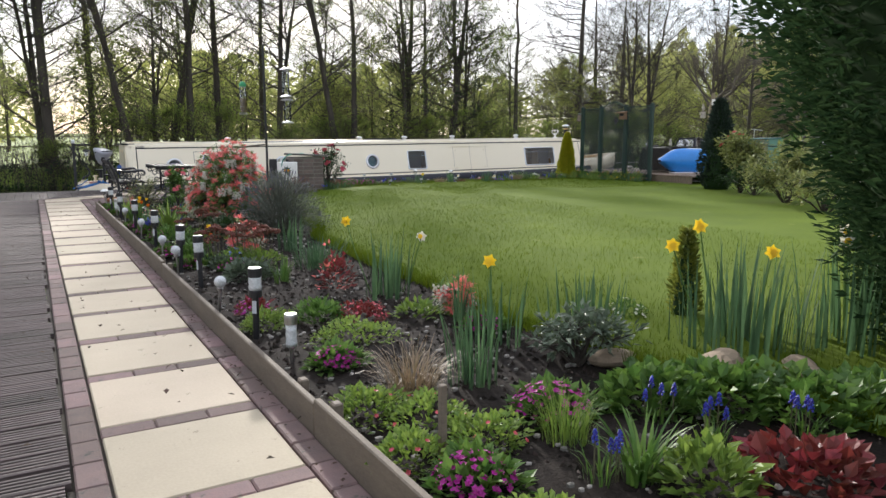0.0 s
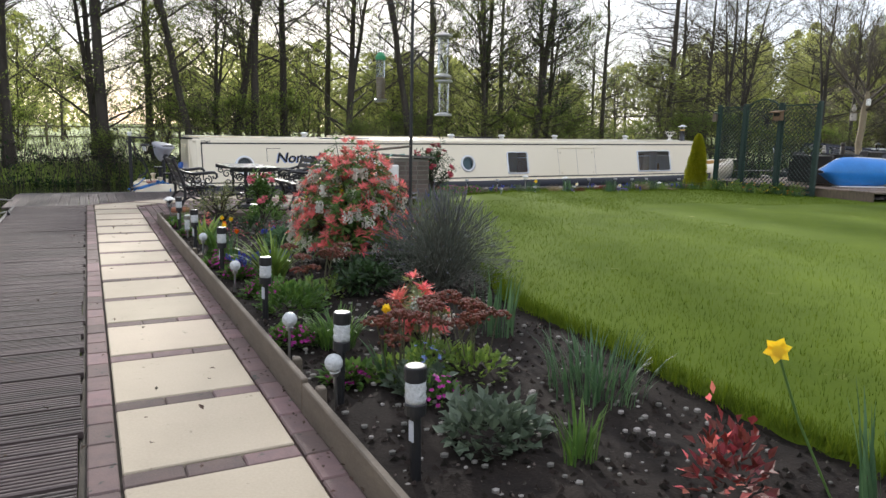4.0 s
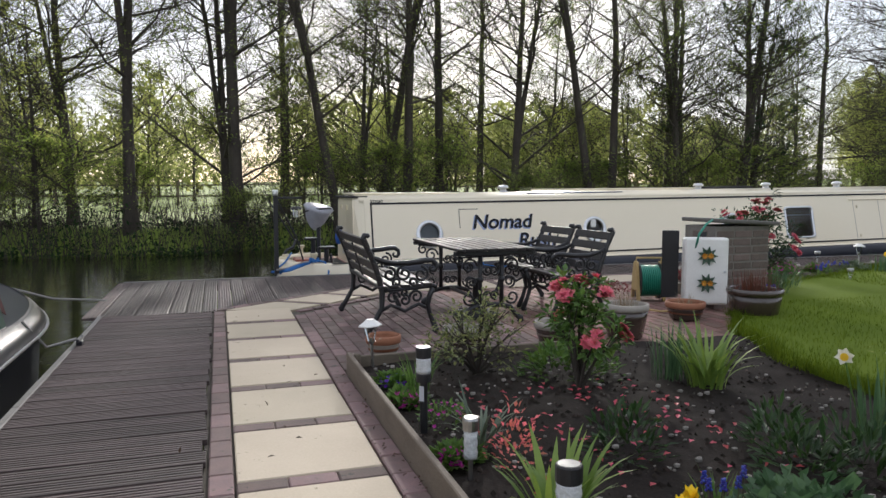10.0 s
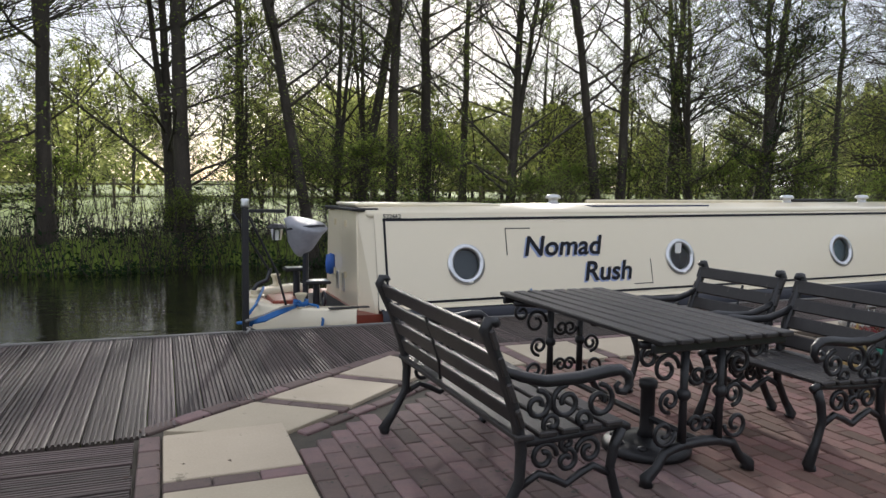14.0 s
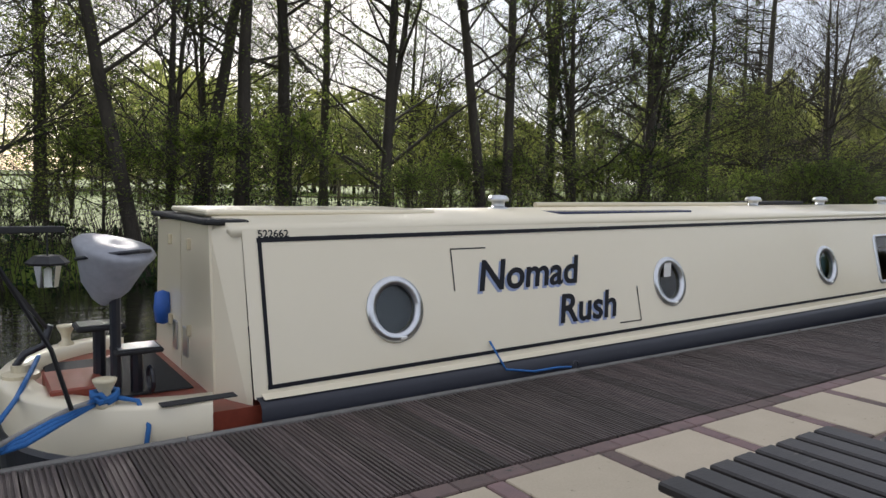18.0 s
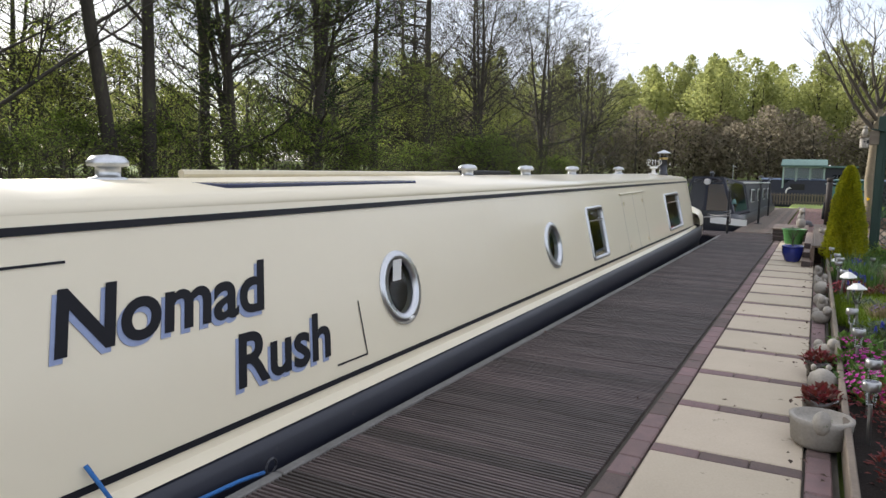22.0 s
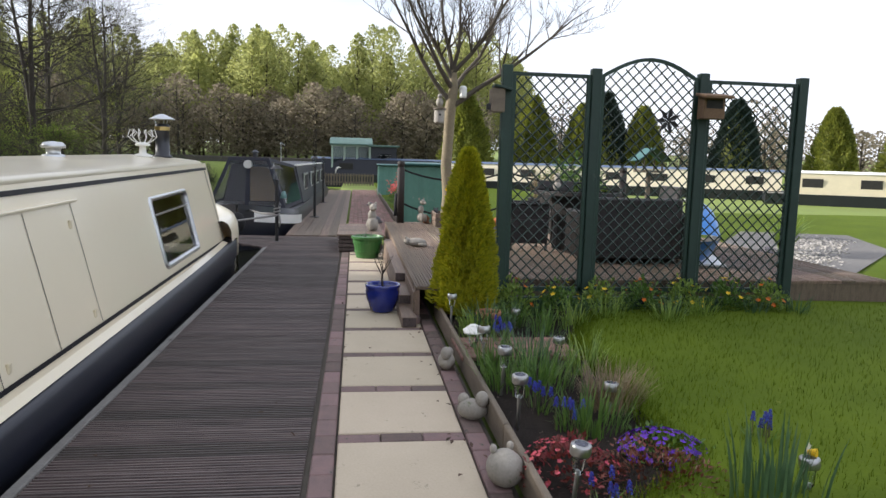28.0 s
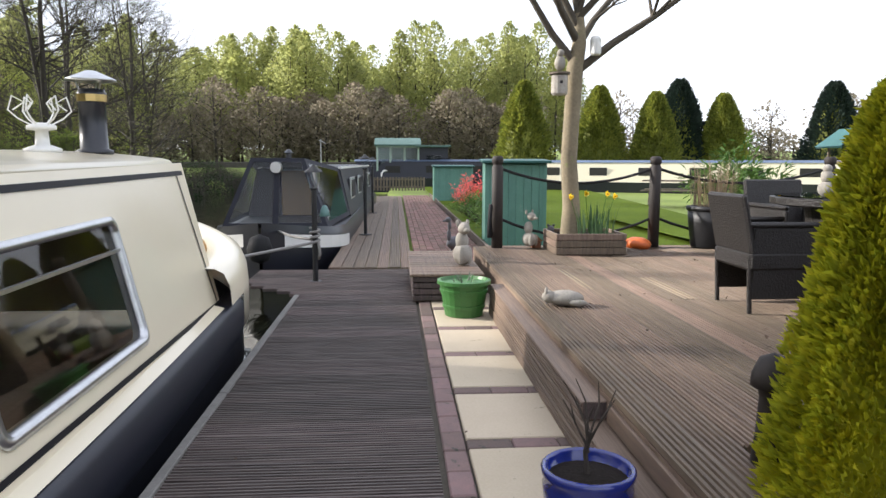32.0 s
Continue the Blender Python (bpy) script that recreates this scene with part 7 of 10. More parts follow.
CON_Y = (9.8, 5.5, 2.7, 0.8, -1.3, -6.3)
CON = conifer_mesh(61, 5.6, 1.75, 9000, 0.22, 1.6, 0.2)
for px, py, s, dark in ((50.0, CON_Y[0], 1.0, 0), (50.5, CON_Y[1], 0.97, 0), (49.5, CON_Y[2], 0.9, 0), (51.0, CON_Y[3], 1.05, 1), (50.0, CON_Y[4], 0.9, 0), (48.0, CON_Y[5], 0.98, 1), (46.0, -11.2, 0.9, 0), (43.5, -14.0, 0.95, 0), (39.0, -17.0, 0.9, 0), (36.0, -19.5, 1.1, 1), (32.5, -21.5, 0.9, 0), (29.0, -23.5, 1.0, 1), (25.0, -25.0, 0.9, 0)):
    t = thing("conifer", "dark blue-green conifer in the row" if dark else "broad gold-green conifer in the row", "tree", Matrix.Translation((px, py, 0)) @ Matrix.Scale(s, 4), "row of conifers")
    part("crown", CON[0] if not dark else CON[0].copy(), M_CONIFER if not dark else None, t)
    if dark:
        t.children[0].data.materials.clear()
        t.children[0].data.materials.append(M_CONIFER_D)
    part("inner_crown", CON[1], M_CONIFER_D if dark else M_CONIFER, t)
th = conifer_mesh(62, 1.42, 0.275, 19000, 0.040, 1.8, 0.12)
t = thing("golden_conifer", "small bright yellow-green conical conifer beside the trellis", "shrub", pose(13.98, 15.38, 0.06))
part("crown", th[0], M_THUJA, t)
part("inner_crown", th[1], M_THUJA, t)

# ---- sage green boat on the left arm, seen at its bow ----
M_TARP = mat("faded_pink_canvas", (0.30, 0.17, 0.15), (0.20, 0.11, 0.10), 4, 40, 0.75, 0.3)
wb = thing("green_boat", "sage green narrowboat with cream window frames and a canvas bow cover", "boat", pose(-2.34, 0, 0))
def wh(y):
    return 1.0 * max(0.03, 1 - max(0.0, (y - 13.7) / 2.3) ** 2)
ys = [-6, 0, 6, 12] + [13.7 + 0.23 * i for i in range(11)]
g = G()
for s in (1, -1):
    base = len(g.v)
    for y in ys:
        up_ = 0.10 * max(0, (y - 12.3) / 3.7) ** 2
        for z, k in ((-0.9, 0.8), (-0.35, 0.97), (0.0, 1.0), (0.12 + up_, 1.05), (0.18 + up_, 1.0), (0.22 + up_, 0.93)):
            g.v.append((s * wh(y) * k, y, z))
    for i in range(len(ys) - 1):
        for j in range(5):
            k = base + i * 6 + j
            q = (k, k + 1, k + 7, k + 6)
            g.f.append(q if s > 0 else q[::-1])
part("hull", g, M_HULL, wb, "black hull", True)
g = G()
for a, b in zip(ys, ys[1:]):
    z0, z1 = 0.21 + 0.10 * max(0, (a - 12.3) / 3.7) ** 2, 0.21 + 0.10 * max(0, (b - 12.3) / 3.7) ** 2
    g.poly([(-wh(a) * 0.95, a, z0), (wh(a) * 0.95, a, z0), (wh(b) * 0.95, b, z1), (-wh(b) * 0.95, b, z1)])
part("deck", g, M_HULL, wb)
rub = G()
for s in (1, -1):
    rub.tube([(s * (wh(y) * 1.05 + 0.01), y, 0.10 + 0.10 * max(0, (y - 12.3) / 3.7) ** 2) for y in ys], 0.012, 6)
part("rubbing_strake", rub, M_CHROME, wb, "worn bright rubbing strake")
part("cabin", G().prism([(-0.90, 0.20), (0.90, 0.20), (0.70, 1.08), (0.62, 1.12), (0.0, 1.17), (-0.62, 1.12), (-0.70, 1.08)], -6, 13.55, "y"), M_HULLGREEN, wb)
part("hand_rail", G().tube([(0.70, -6, 1.10), (0.70, 13.55, 1.10)], 0.02, 6), M_CREAM2, wb, "cream handrail along the roof")
for i in range(6):
    y = 12.05 - i * 2.4
    yaw_ = lambda z: 0.90 - 0.20 * (z - 0.20) / 0.88
    w = G()
    for y0, y1, z0, z1 in ((y, y + 0.9, 0.44, 0.49), (y, y + 0.9, 0.89, 0.94), (y, y + 0.05, 0.49, 0.89), (y + 0.85, y + 0.9, 0.49, 0.89)):
        w.poly([(yaw_(z0) + 0.012, y0, z0), (yaw_(z0) + 0.012, y1, z0), (yaw_(z1) + 0.012, y1, z1), (yaw_(z1) + 0.012, y0, z1)])
    wo = part("window", w, M_CREAM2, wb, "cream window frame")
    # opaque sheet coloured as the shaded cabin, which isn't modelled
    part("pane", G().poly([(yaw_(0.49) + 0.006, y + 0.05, 0.49), (yaw_(0.49) + 0.006, y + 0.85, 0.49), (yaw_(0.89) + 0.006, y + 0.85, 0.89), (yaw_(0.89) + 0.006, y + 0.05, 0.89)]), M_INTERIOR_SHADE, wo)
g = G()
g.poly([(0.90, 13.55, 0.30), (0.70, 13.55, 1.10), (0.0, 13.55, 1.19), (0.0, 15.0, 0.36)])
g.poly([(-0.90, 13.55, 0.30), (0.0, 15.0, 0.36), (0.0, 13.55, 1.19), (-0.70, 13.55, 1.10)])
part("bow_canvas", g, M_TARP, wb, "faded pink canvas over the bow")
ch2 = part("chimney", G().lathe([(0.09, 1.15), (0.075, 1.17), (0.07, 1.40), (0.08, 1.42), (0.07, 1.44)], 16, (0.30, 11.3, 0)), M_HULL, wb, "", True)
part("cowl", G().lathe([(0.12, 1.46), (0.115, 1.475), (0.0, 1.52)], 16, (0.30, 11.3, 0)), M_CHROME, ch2)
rp2 = thing("mooring_line", "thin grey rope from the bow to a cleat on the deck", "rope")
part("strand", G().tube([(-2.1, 15.55, 0.30), (-1.6, 15.7, 0.10), (-1.15, 15.9, 0.03)], 0.012, 6), M_GREY_ROPE, rp2, smooth=True)
part("strand", G().tube([(-1.36, 13.6, 0.24), (-1.25, 13.75, 0.02), (-1.06, 13.8, 0.06)], 0.010, 6), M_GREY_ROPE, rp2, smooth=True)
cl = thing("deck_cleat", "black iron cleat on the deck edge", "cleat", pose(-1.04, 13.8, 0.012))
part("horn", G().tube([(0, -0.09, 0.05), (0, -0.05, 0.04), (0, 0.05, 0.04), (0, 0.09, 0.05)], 0.012, 6), M_HULL, cl)
part("foot", G().box(-0.02, -0.04, 0, 0.02, 0.04, 0.035, 0.005), M_HULL, cl)

# ---- house and fence across the field ----
hs = thing("far_house", "white cottage with a grey slate roof across the field", "house", pose(-19, 74, ground_z(-19, 74), 0, 0, 12))
part("wall", G().box(-5, -3, -0.5, 5, 3, 3.0), M_WHITE, hs)
part("roof", G().prism([(-3.4, 2.9), (3.4, 2.9), (0, 5.4)], -5.4, 5.4, "x"), mat("grey_slate", (0.11, 0.11, 0.12), (0.07, 0.07, 0.08), 2, 20, 0.7, 0.3), hs)
for x in (-3.6, -1.2, 1.2, 3.6):
    # dark slabs on the wall carry the shade of rooms not built
    part("window", G().box(x - 0.5, -3.04, 1.0, x + 0.5, -3.0, 2.1), M_INTERIOR_SHADE, hs)
part("chimney", G().box(3.6, -0.4, 4.2, 4.4, 0.4, 6.2), M_OLDBRICK, hs)
ff = thing("field_fence", "grey post and rail fence across the field", "fence")
for i in range(40):
    x = -46 + i * 2.6
    y = 43 + 2.0 * math.sin(i * 0.2)
    part("post", G().box(x - 0.06, y - 0.06, ground_z(x, y) - 0.3, x + 0.06, y + 0.06, ground_z(x, y) + 1.15), M_TIMBER, ff)
    x2 = -46 + (i + 1) * 2.6
    y2 = 43 + 2.0 * math.sin((i + 1) * 0.2)
    for h in (0.45, 0.95):
        part("rail", G().tube([(x, y, ground_z(x, y) + h), (x2, y2, ground_z(x2, y2) + h)], 0.045, 4), M_TIMBER, ff)

# ---- brush on the far bank ----
rb = random.Random(9)
g, d = G(), G()
for _ in range(26000):
    x = rb.uniform(-22, 58)
    y = 25.7 + 0.35 * math.sin(x * 0.7) + 2.6 * rb.random() ** 1.3
    z = max(ground_z(x, y), WATER) + 0.9 * rb.random() ** 1.6 * (0.6 + 0.5 * math.sin(x * 0.9 + math.sin(x * 0.31) * 3))
    g.leaf((x, y, z), (rb.uniform(-1, 1), rb.uniform(-1, 1), rb.uniform(-.4, 1)), (rb.uniform(-1, 1), rb.uniform(-1, 1), 1), rb.uniform(0.06, 0.16), rb.uniform(0.04, 0.09))
for _ in range(9000):
    x = rb.uniform(-22, 58)
    y = 25.6 + 0.35 * math.sin(x * 0.7) + 2.2 * rb.random()
    z = max(ground_z(x, y), WATER)
    h = rb.uniform(0.3, 1.3)
    d.tube([(x, y, z - 0.05), (x + rb.uniform(-.35, .35), y + rb.uniform(-.3, .3), z + h)], [0.008, 0.004], 3, False)
e = thing("bank_brush", "tangled brambles and brush along the far bank", "undergrowth", kind="stuff")
part("foliage", g, M_LEAF_DARK, e)
part("stalk", d, M_TWIG, e)

# ---- plants ----
def pm(name, a, b, island=0.3, leafy=0.35, rough=0.5, scale=9):
    return mat(name, a, b, scale, 40, rough, 0.0, island=island, leafy=leafy)


M_PG = pm("plant_green", (0.12, 0.22, 0.04), (0.065, 0.135, 0.027))
M_PG_D = pm("plant_dark_green", (0.040, 0.085, 0.022), (0.022, 0.050, 0.014))
M_PG_L = pm("plant_light_green", (0.22, 0.32, 0.06), (0.14, 0.22, 0.04))
M_PG_GREY = pm("plant_grey_green", (0.13, 0.17, 0.11), (0.08, 0.11, 0.07), leafy=0.2)
M_PG_BLUE = pm("plant_blue_green", (0.085, 0.16, 0.07), (0.05, 0.105, 0.048))
M_DRY = pm("dry_straw", (0.32, 0.24, 0.14), (0.18, 0.13, 0.08), leafy=0.2)
M_MAG = pm("magenta_petals", (0.48, 0.025, 0.30), (0.32, 0.015, 0.20), leafy=0.3)
M_VIOL = pm("violet_petals", (0.16, 0.03, 0.50), (0.10, 0.02, 0.36), leafy=0.3)
M_BLUEFL = pm("blue_petals", (0.07, 0.08, 0.50), (0.04, 0.05, 0.34), leafy=0.3)
M_YELFL = pm("yellow_petals", (0.86, 0.64, 0.03), (0.78, 0.52, 0.02), 0.15, leafy=0.4)
M_ORFL = pm("orange_petals", (0.75, 0.22, 0.015), (0.6, 0.12, 0.01), 0.15, leafy=0.4)
M_WHFL = pm("white_petals", (0.78, 0.76, 0.68), (0.66, 0.64, 0.55), 0.1, leafy=0.35)
M_PINK = pm("pink_petals", (0.62, 0.10, 0.13), (0.48, 0.06, 0.09), 0.25, leafy=0.35)
M_ROSE = pm("rose_pink_petals", (0.78, 0.20, 0.22), (0.62, 0.11, 0.17), 0.25, leafy=0.4)
M_CORAL = pm("coral_red_leaves", (0.88, 0.27, 0.23), (0.74, 0.17, 0.15), 0.3, leafy=0.55)
M_RUST = pm("rust_seed_heads", (0.15, 0.040, 0.016), (0.08, 0.024, 0.012), 0.3, leafy=0.0)
M_REDLEAF = pm("dark_red_leaves", (0.22, 0.035, 0.030), (0.12, 0.022, 0.020), 0.3)
M_GOLD = pm("golden_yellow_leaves", (0.56, 0.50, 0.012), (0.38, 0.37, 0.012), 0.25, leafy=0.45)
M_VARIEG = pm("cream_edged_leaves", (0.27, 0.27, 0.10), (0.12, 0.17, 0.045), 0.4)
M_LAV = pm("lavender_spikes", (0.14, 0.13, 0.17), (0.085, 0.08, 0.11), 0.3, leafy=0.1)
M_LAVLEAF = pm("lavender_leaves", (0.17, 0.185, 0.15), (0.10, 0.115, 0.095), 0.3, leafy=0.3)
M_LAVSTEM = pm("lavender_stems", (0.15, 0.15, 0.115), (0.09, 0.09, 0.07), 0.3, leafy=0.0)
M_STEM = pm("plant_stems", (0.10, 0.10, 0.045), (0.06, 0.055, 0.03), 0.2, leafy=0.0)
pr = random.Random(77)


def ru(a, b):
    return pr.uniform(a, b)


def bloom(g, p, r, n=5, up=(0, 0, 1), cup=0.4):
    """A small flower of n petals round a point."""
    up = Vector(up).normalized()
    s = up.orthogonal().normalized()
    t = up.cross(s)
    for i in range(n):
        a = 2 * math.pi * i / n + ru(-.2, .2)
        d = s * math.cos(a) + t * math.sin(a) + up * cup
        g.leaf(p, d, up, r, r * 0.85, 0.05)


def tuft(n, length, width, spread_, bend=(0.2, 0.8), seg=4):
    g = G()
    for _ in range(n):
        a, q = ru(0, 6.283), spread_ * math.sqrt(ru(0, 1))
        b = a + ru(-.6, .6)
        g.blade((q * math.cos(a), q * math.sin(a), -0.01), (math.cos(b), math.sin(b)), length * ru(0.55, 1.1), width * ru(0.7, 1.2), ru(*bend), seg)
    return g


def mound(n, r, h, leaf, wide=0.6, fill=0.55):
    """Leaves over a low dome, from its skin a little way in."""
    g = G()
    for _ in range(n):
        a, c = ru(0, 6.283), math.acos(ru(0.0, 1.0))
        k = ru(fill, 1.02) * (1 + 0.15 * math.sin(3 * a + n))
        d = Vector((math.sin(c) * math.cos(a), math.sin(c) * math.sin(a), math.cos(c)))
        p = Vector((d.x * r * k, d.y * r * k, max(0.0, d.z * h * k)))
        o = d + Vector((ru(-.7, .7), ru(-.7, .7), ru(-.2, .6)))
        g.leaf(p, o, (ru(-.4, .4), ru(-.4, .4), 1), leaf * ru(0.6, 1.25), leaf * wide * ru(0.7, 1.2))
    return g


def dome_points(n, r, h, low=0.1):
    out = []
    for _ in range(n):
        a, c = ru(0, 6.283), math.acos(ru(low, 1.0))
        out.append((Vector((r * math.sin(c) * math.cos(a), r * math.sin(c) * math.sin(a), h * math.cos(c))), Vector((math.sin(c) * math.cos(a), math.sin(c) * math.sin(a), math.cos(c)))))
    return out


def plant(name, label, x, y, category="plant", z=None, group="", turn=None):
    zz = 0.05 if z is None else z
    if len(label.split()) < 4:
        label += " in the flower bed"
    return thing(name, label, category, pose(x, y, zz, 0, 0, ru(0, 360) if turn is None else turn), group)


def primula(x, y, r=0.15, fl=None, label="clump of magenta primulas in full flower"):
    t = plant("primula", label, x, y, "flowers")
    part("foliage", mound(int(380 * r / 0.15), r, r * 0.55, 0.055, 0.6), M_PG, t)
    g = G()
    for p, d in dome_points(int(150 * r / 0.15), r * 0.95, r * 0.68, 0.25):
        bloom(g, p, 0.014, 5, d + Vector((0, 0, 0.6)))
    part("bloom", g, fl or M_MAG, t)


def muscari(x, y, n=7, spread_=0.07):
    t = plant("grape_hyacinth", "deep blue grape hyacinths among thin leaves", x, y, "flowers")
    part("foliage", tuft(26, 0.16, 0.007, spread_, (0.3, 1.0), 3), M_PG, t)
    g, s = G(), G()
    for _ in range(n):
        px, py, h = ru(-spread_, spread_), ru(-spread_, spread_), ru(0.09, 0.15)
        s.tube([(px, py, 0), (px, py, h)], 0.0025, 4, False)
        for k in range(16):
            a = k * 2.4
            z = h - 0.012 + 0.045 * k / 16
            r = 0.010 * (1 - 0.7 * k / 16)
            g.ball((px + r * math.cos(a), py + r * math.sin(a), z), 0.0052, 4, 3)
    part("stalk", s, M_STEM, t)
    tagged(part("bloom", g, M_BLUEFL, t), kind="stuff")


def daffodils(x, y, blades=60, length=0.5, flowers=((0.0, 0.0, 0.55, 0),), spread_=0.16, label="clump of daffodils with upright strap leaves", z=None):
    t = plant("daffodil", label, x, y, "flowers", z, turn=0)
    part("foliage", tuft(blades, length, 0.016, spread_, (0.02, 0.28), 4), M_PG_BLUE, t)
    for fx, fy, fz, kind in flowers:
        f = part("flower_stem", G().tube([(fx * 0.4, fy * 0.4, 0), (fx * 0.8, fy * 0.8, fz * 0.6), (fx, fy, fz)], 0.004, 5), M_PG, t)
        pet, cup = G(), G()
        d = Vector((-0.7, -0.6, 0.12))
        bloom(pet, (fx, fy, fz), 0.042, 6, d, 0.15)
        m = Matrix.Translation((fx, fy, fz)) @ d.to_track_quat("Z", "Y").to_matrix().to_4x4()
        cup.lathe([(0.008, 0.0), (0.013, 0.015), (0.018, 0.034)], 10, (0, 0, 0), m)
        part("petals", pet, M_YELFL if kind == 0 else M_WHFL, f)
        part("trumpet", cup, M_YELFL if kind == 0 else M_YELFL, f)


def straps(x, y, n=46, length=0.42, width=0.026, label="clump of arching green strap leaves", m=None, spread_=0.06, z=None, bend=(0.45, 1.0)):
    t = plant("day_lily", label, x, y, "plant", z)
    part("foliage", tuft(n, length, width, spread_, bend, 6), m or M_PG_L, t)


def grass_clump(x, y, n=120, length=0.3, width=0.006, m=None, label="tuft of fine grassy leaves", spread_=0.10, z=None, bend=(0.15, 0.8)):
    t = plant("grass_tuft", label, x, y, "plant", z)
    part("foliage", tuft(n, length, width, spread_, bend, 4), m or M_PG, t)


def low_mound(x, y, r, h, leaf, m, label, n=420, fl=None, nfl=0, flr=0.012, wide=0.6, name="ground_cover", z=None):
    t = plant(name, label, x, y, "plant", z)
    part("foliage", mound(n, r, h, leaf, wide), m, t)
    if fl:
        g = G()
        for p, d in dome_points(nfl, r * 0.98, h * 1.08, 0.2):
            bloom(g, p, flr, 5, d + Vector((0, 0, 0.5)))
        tagged(part("bloom", g, fl, t), kind="stuff")


def bush(x, y, r, h, leaf, m, label, n=1500, fl=None, nfl=0, flr=0.03, stems=14, wide=0.5, name="shrub", z=None, bare=0.25, petals=9):
    """A shrub: stems that branch up to a leafy outline with gaps."""
    t = plant(name, label, x, y, "shrub", z)
    w, lv, f = G(), G(), G()
    tips = []
    for i in range(stems):
        a = 2 * math.pi * i / stems + ru(-.3, .3)
        c = ru(0.15, 1.25)
        d = Vector((math.sin(c) * math.cos(a), math.sin(c) * math.sin(a), math.cos(c)))
        tip = Vector((d.x * r, d.y * r, bare * h * 0.4 + d.z * h * 0.95)) * ru(0.85, 1.0)
        mid = Vector((tip.x * 0.4, tip.y * 0.4, tip.z * 0.55))
        w.tube([(0, 0, -0.02), mid, tip], [0.012, 0.008, 0.003], 5, False)
        tips += [tip, mid.lerp(tip, 0.6), mid.lerp(tip, 0.3)]
        for _ in range(4):
            q = mid.lerp(tip, ru(0.1, 0.9)) + Vector((ru(-1, 1) * r * 0.35, ru(-1, 1) * r * 0.35, ru(-.05, .25) * h))
            w.tube([mid.lerp(tip, 0.3), q], [0.004, 0.002], 4, False)
            tips.append(q)
    for i in range(n):
        c = tips[i % len(tips)]
        o = Vector((ru(-1, 1), ru(-1, 1), ru(-.7, 1)))
        p = c + o * (r * 0.20 * ru(0.1, 1.0))
        p.z = max(0.01, p.z)
        lv.leaf(p, o + Vector((p.x, p.y, 0)).normalized() * 0.5, (ru(-.5, .5), ru(-.5, .5), 1), leaf * ru(0.7, 1.3), leaf * wide * ru(0.7, 1.2))
    part("stalk", w, M_TWIG, t)
    part("foliage", lv, m, t)
    if fl:
        for i in range(nfl):
            c = tips[(i * 7) % len(tips)]
            d = Vector((c.x, c.y, c.z * 0.6)).normalized()
            p = c + d * r * 0.12 + Vector((ru(-.04, .04), ru(-.04, .04), ru(-.03, .03)))
            for k in range(3):
                bloom(f, p, flr * (1 - 0.25 * k), petals - 2 * k, d + Vector((ru(-.3, .3), ru(-.3, .3), 0)), 0.15 + 0.6 * k)
        tagged(part("bloom", f, fl, t), kind="stuff")
    return t


def pieris(x, y, r, h, whorls, label, cream=0, name="pieris_shrub"):
    """Whorls of narrow leaves, coral at the tips, with hanging white sprays."""
    t = plant(name, label, x, y, "shrub")
    w, lv, rd, wf = G(), G(), G(), G()
    for i, (p, d) in enumerate(dome_points(whorls, r, h, 0.05)):
        p = p * ru(0.72, 1.05)
        p.z = max(0.12 * h, p.z + 0.12 * h)
        if i % 3 == 0:
            w.tube([(0, 0, 0), (p.x * 0.35, p.y * 0.35, p.z * 0.5), p], [0.012, 0.007, 0.003], 4, False)
        k = (i * 5) % 9
        up = (d + Vector((0, 0, 0.8))).normalized()
        s = up.orthogonal().normalized()
        q = up.cross(s)
        n = 15 if k < 6 else 10
        for j in range(n):
            a = 2 * math.pi * j / n + ru(-.2, .2)
            o = s * math.cos(a) + q * math.sin(a) + up * ru(0.1, 0.9)
            (rd if k < 6 else lv).leaf(p + up * ru(0, 0.02), o, up, ru(0.045, 0.08), 0.016, 0.12)
        for j in range(10):
            a = ru(0, 6.28)
            o = s * math.cos(a) + q * math.sin(a) - up * ru(0.0, 0.4)
            lv.leaf(p - up * ru(0.01, 0.07), o, up, ru(0.06, 0.09), 0.022, 0.12)
        if k in (6, 7) and p.z < h * 0.9:
            for j in range(5):
                b = p + Vector((ru(-.05, .05), ru(-.05, .05), 0.01))
                for m_ in range(12):
                    wf.ball(b + Vector((ru(-.018, .018), ru(-.018, .018), -0.008 * m_)), 0.009, 5, 4)
    part("stalk", w, M_TWIG, t)
    part("foliage", lv, M_VARIEG if cream else M_PG, t)
    part("young_foliage", rd, M_CORAL, t, "coral-red young leaves")
    if len(wf.v):
        tagged(part("flower_spray", wf, M_WHFL, t, "hanging white flower sprays"), kind="stuff")


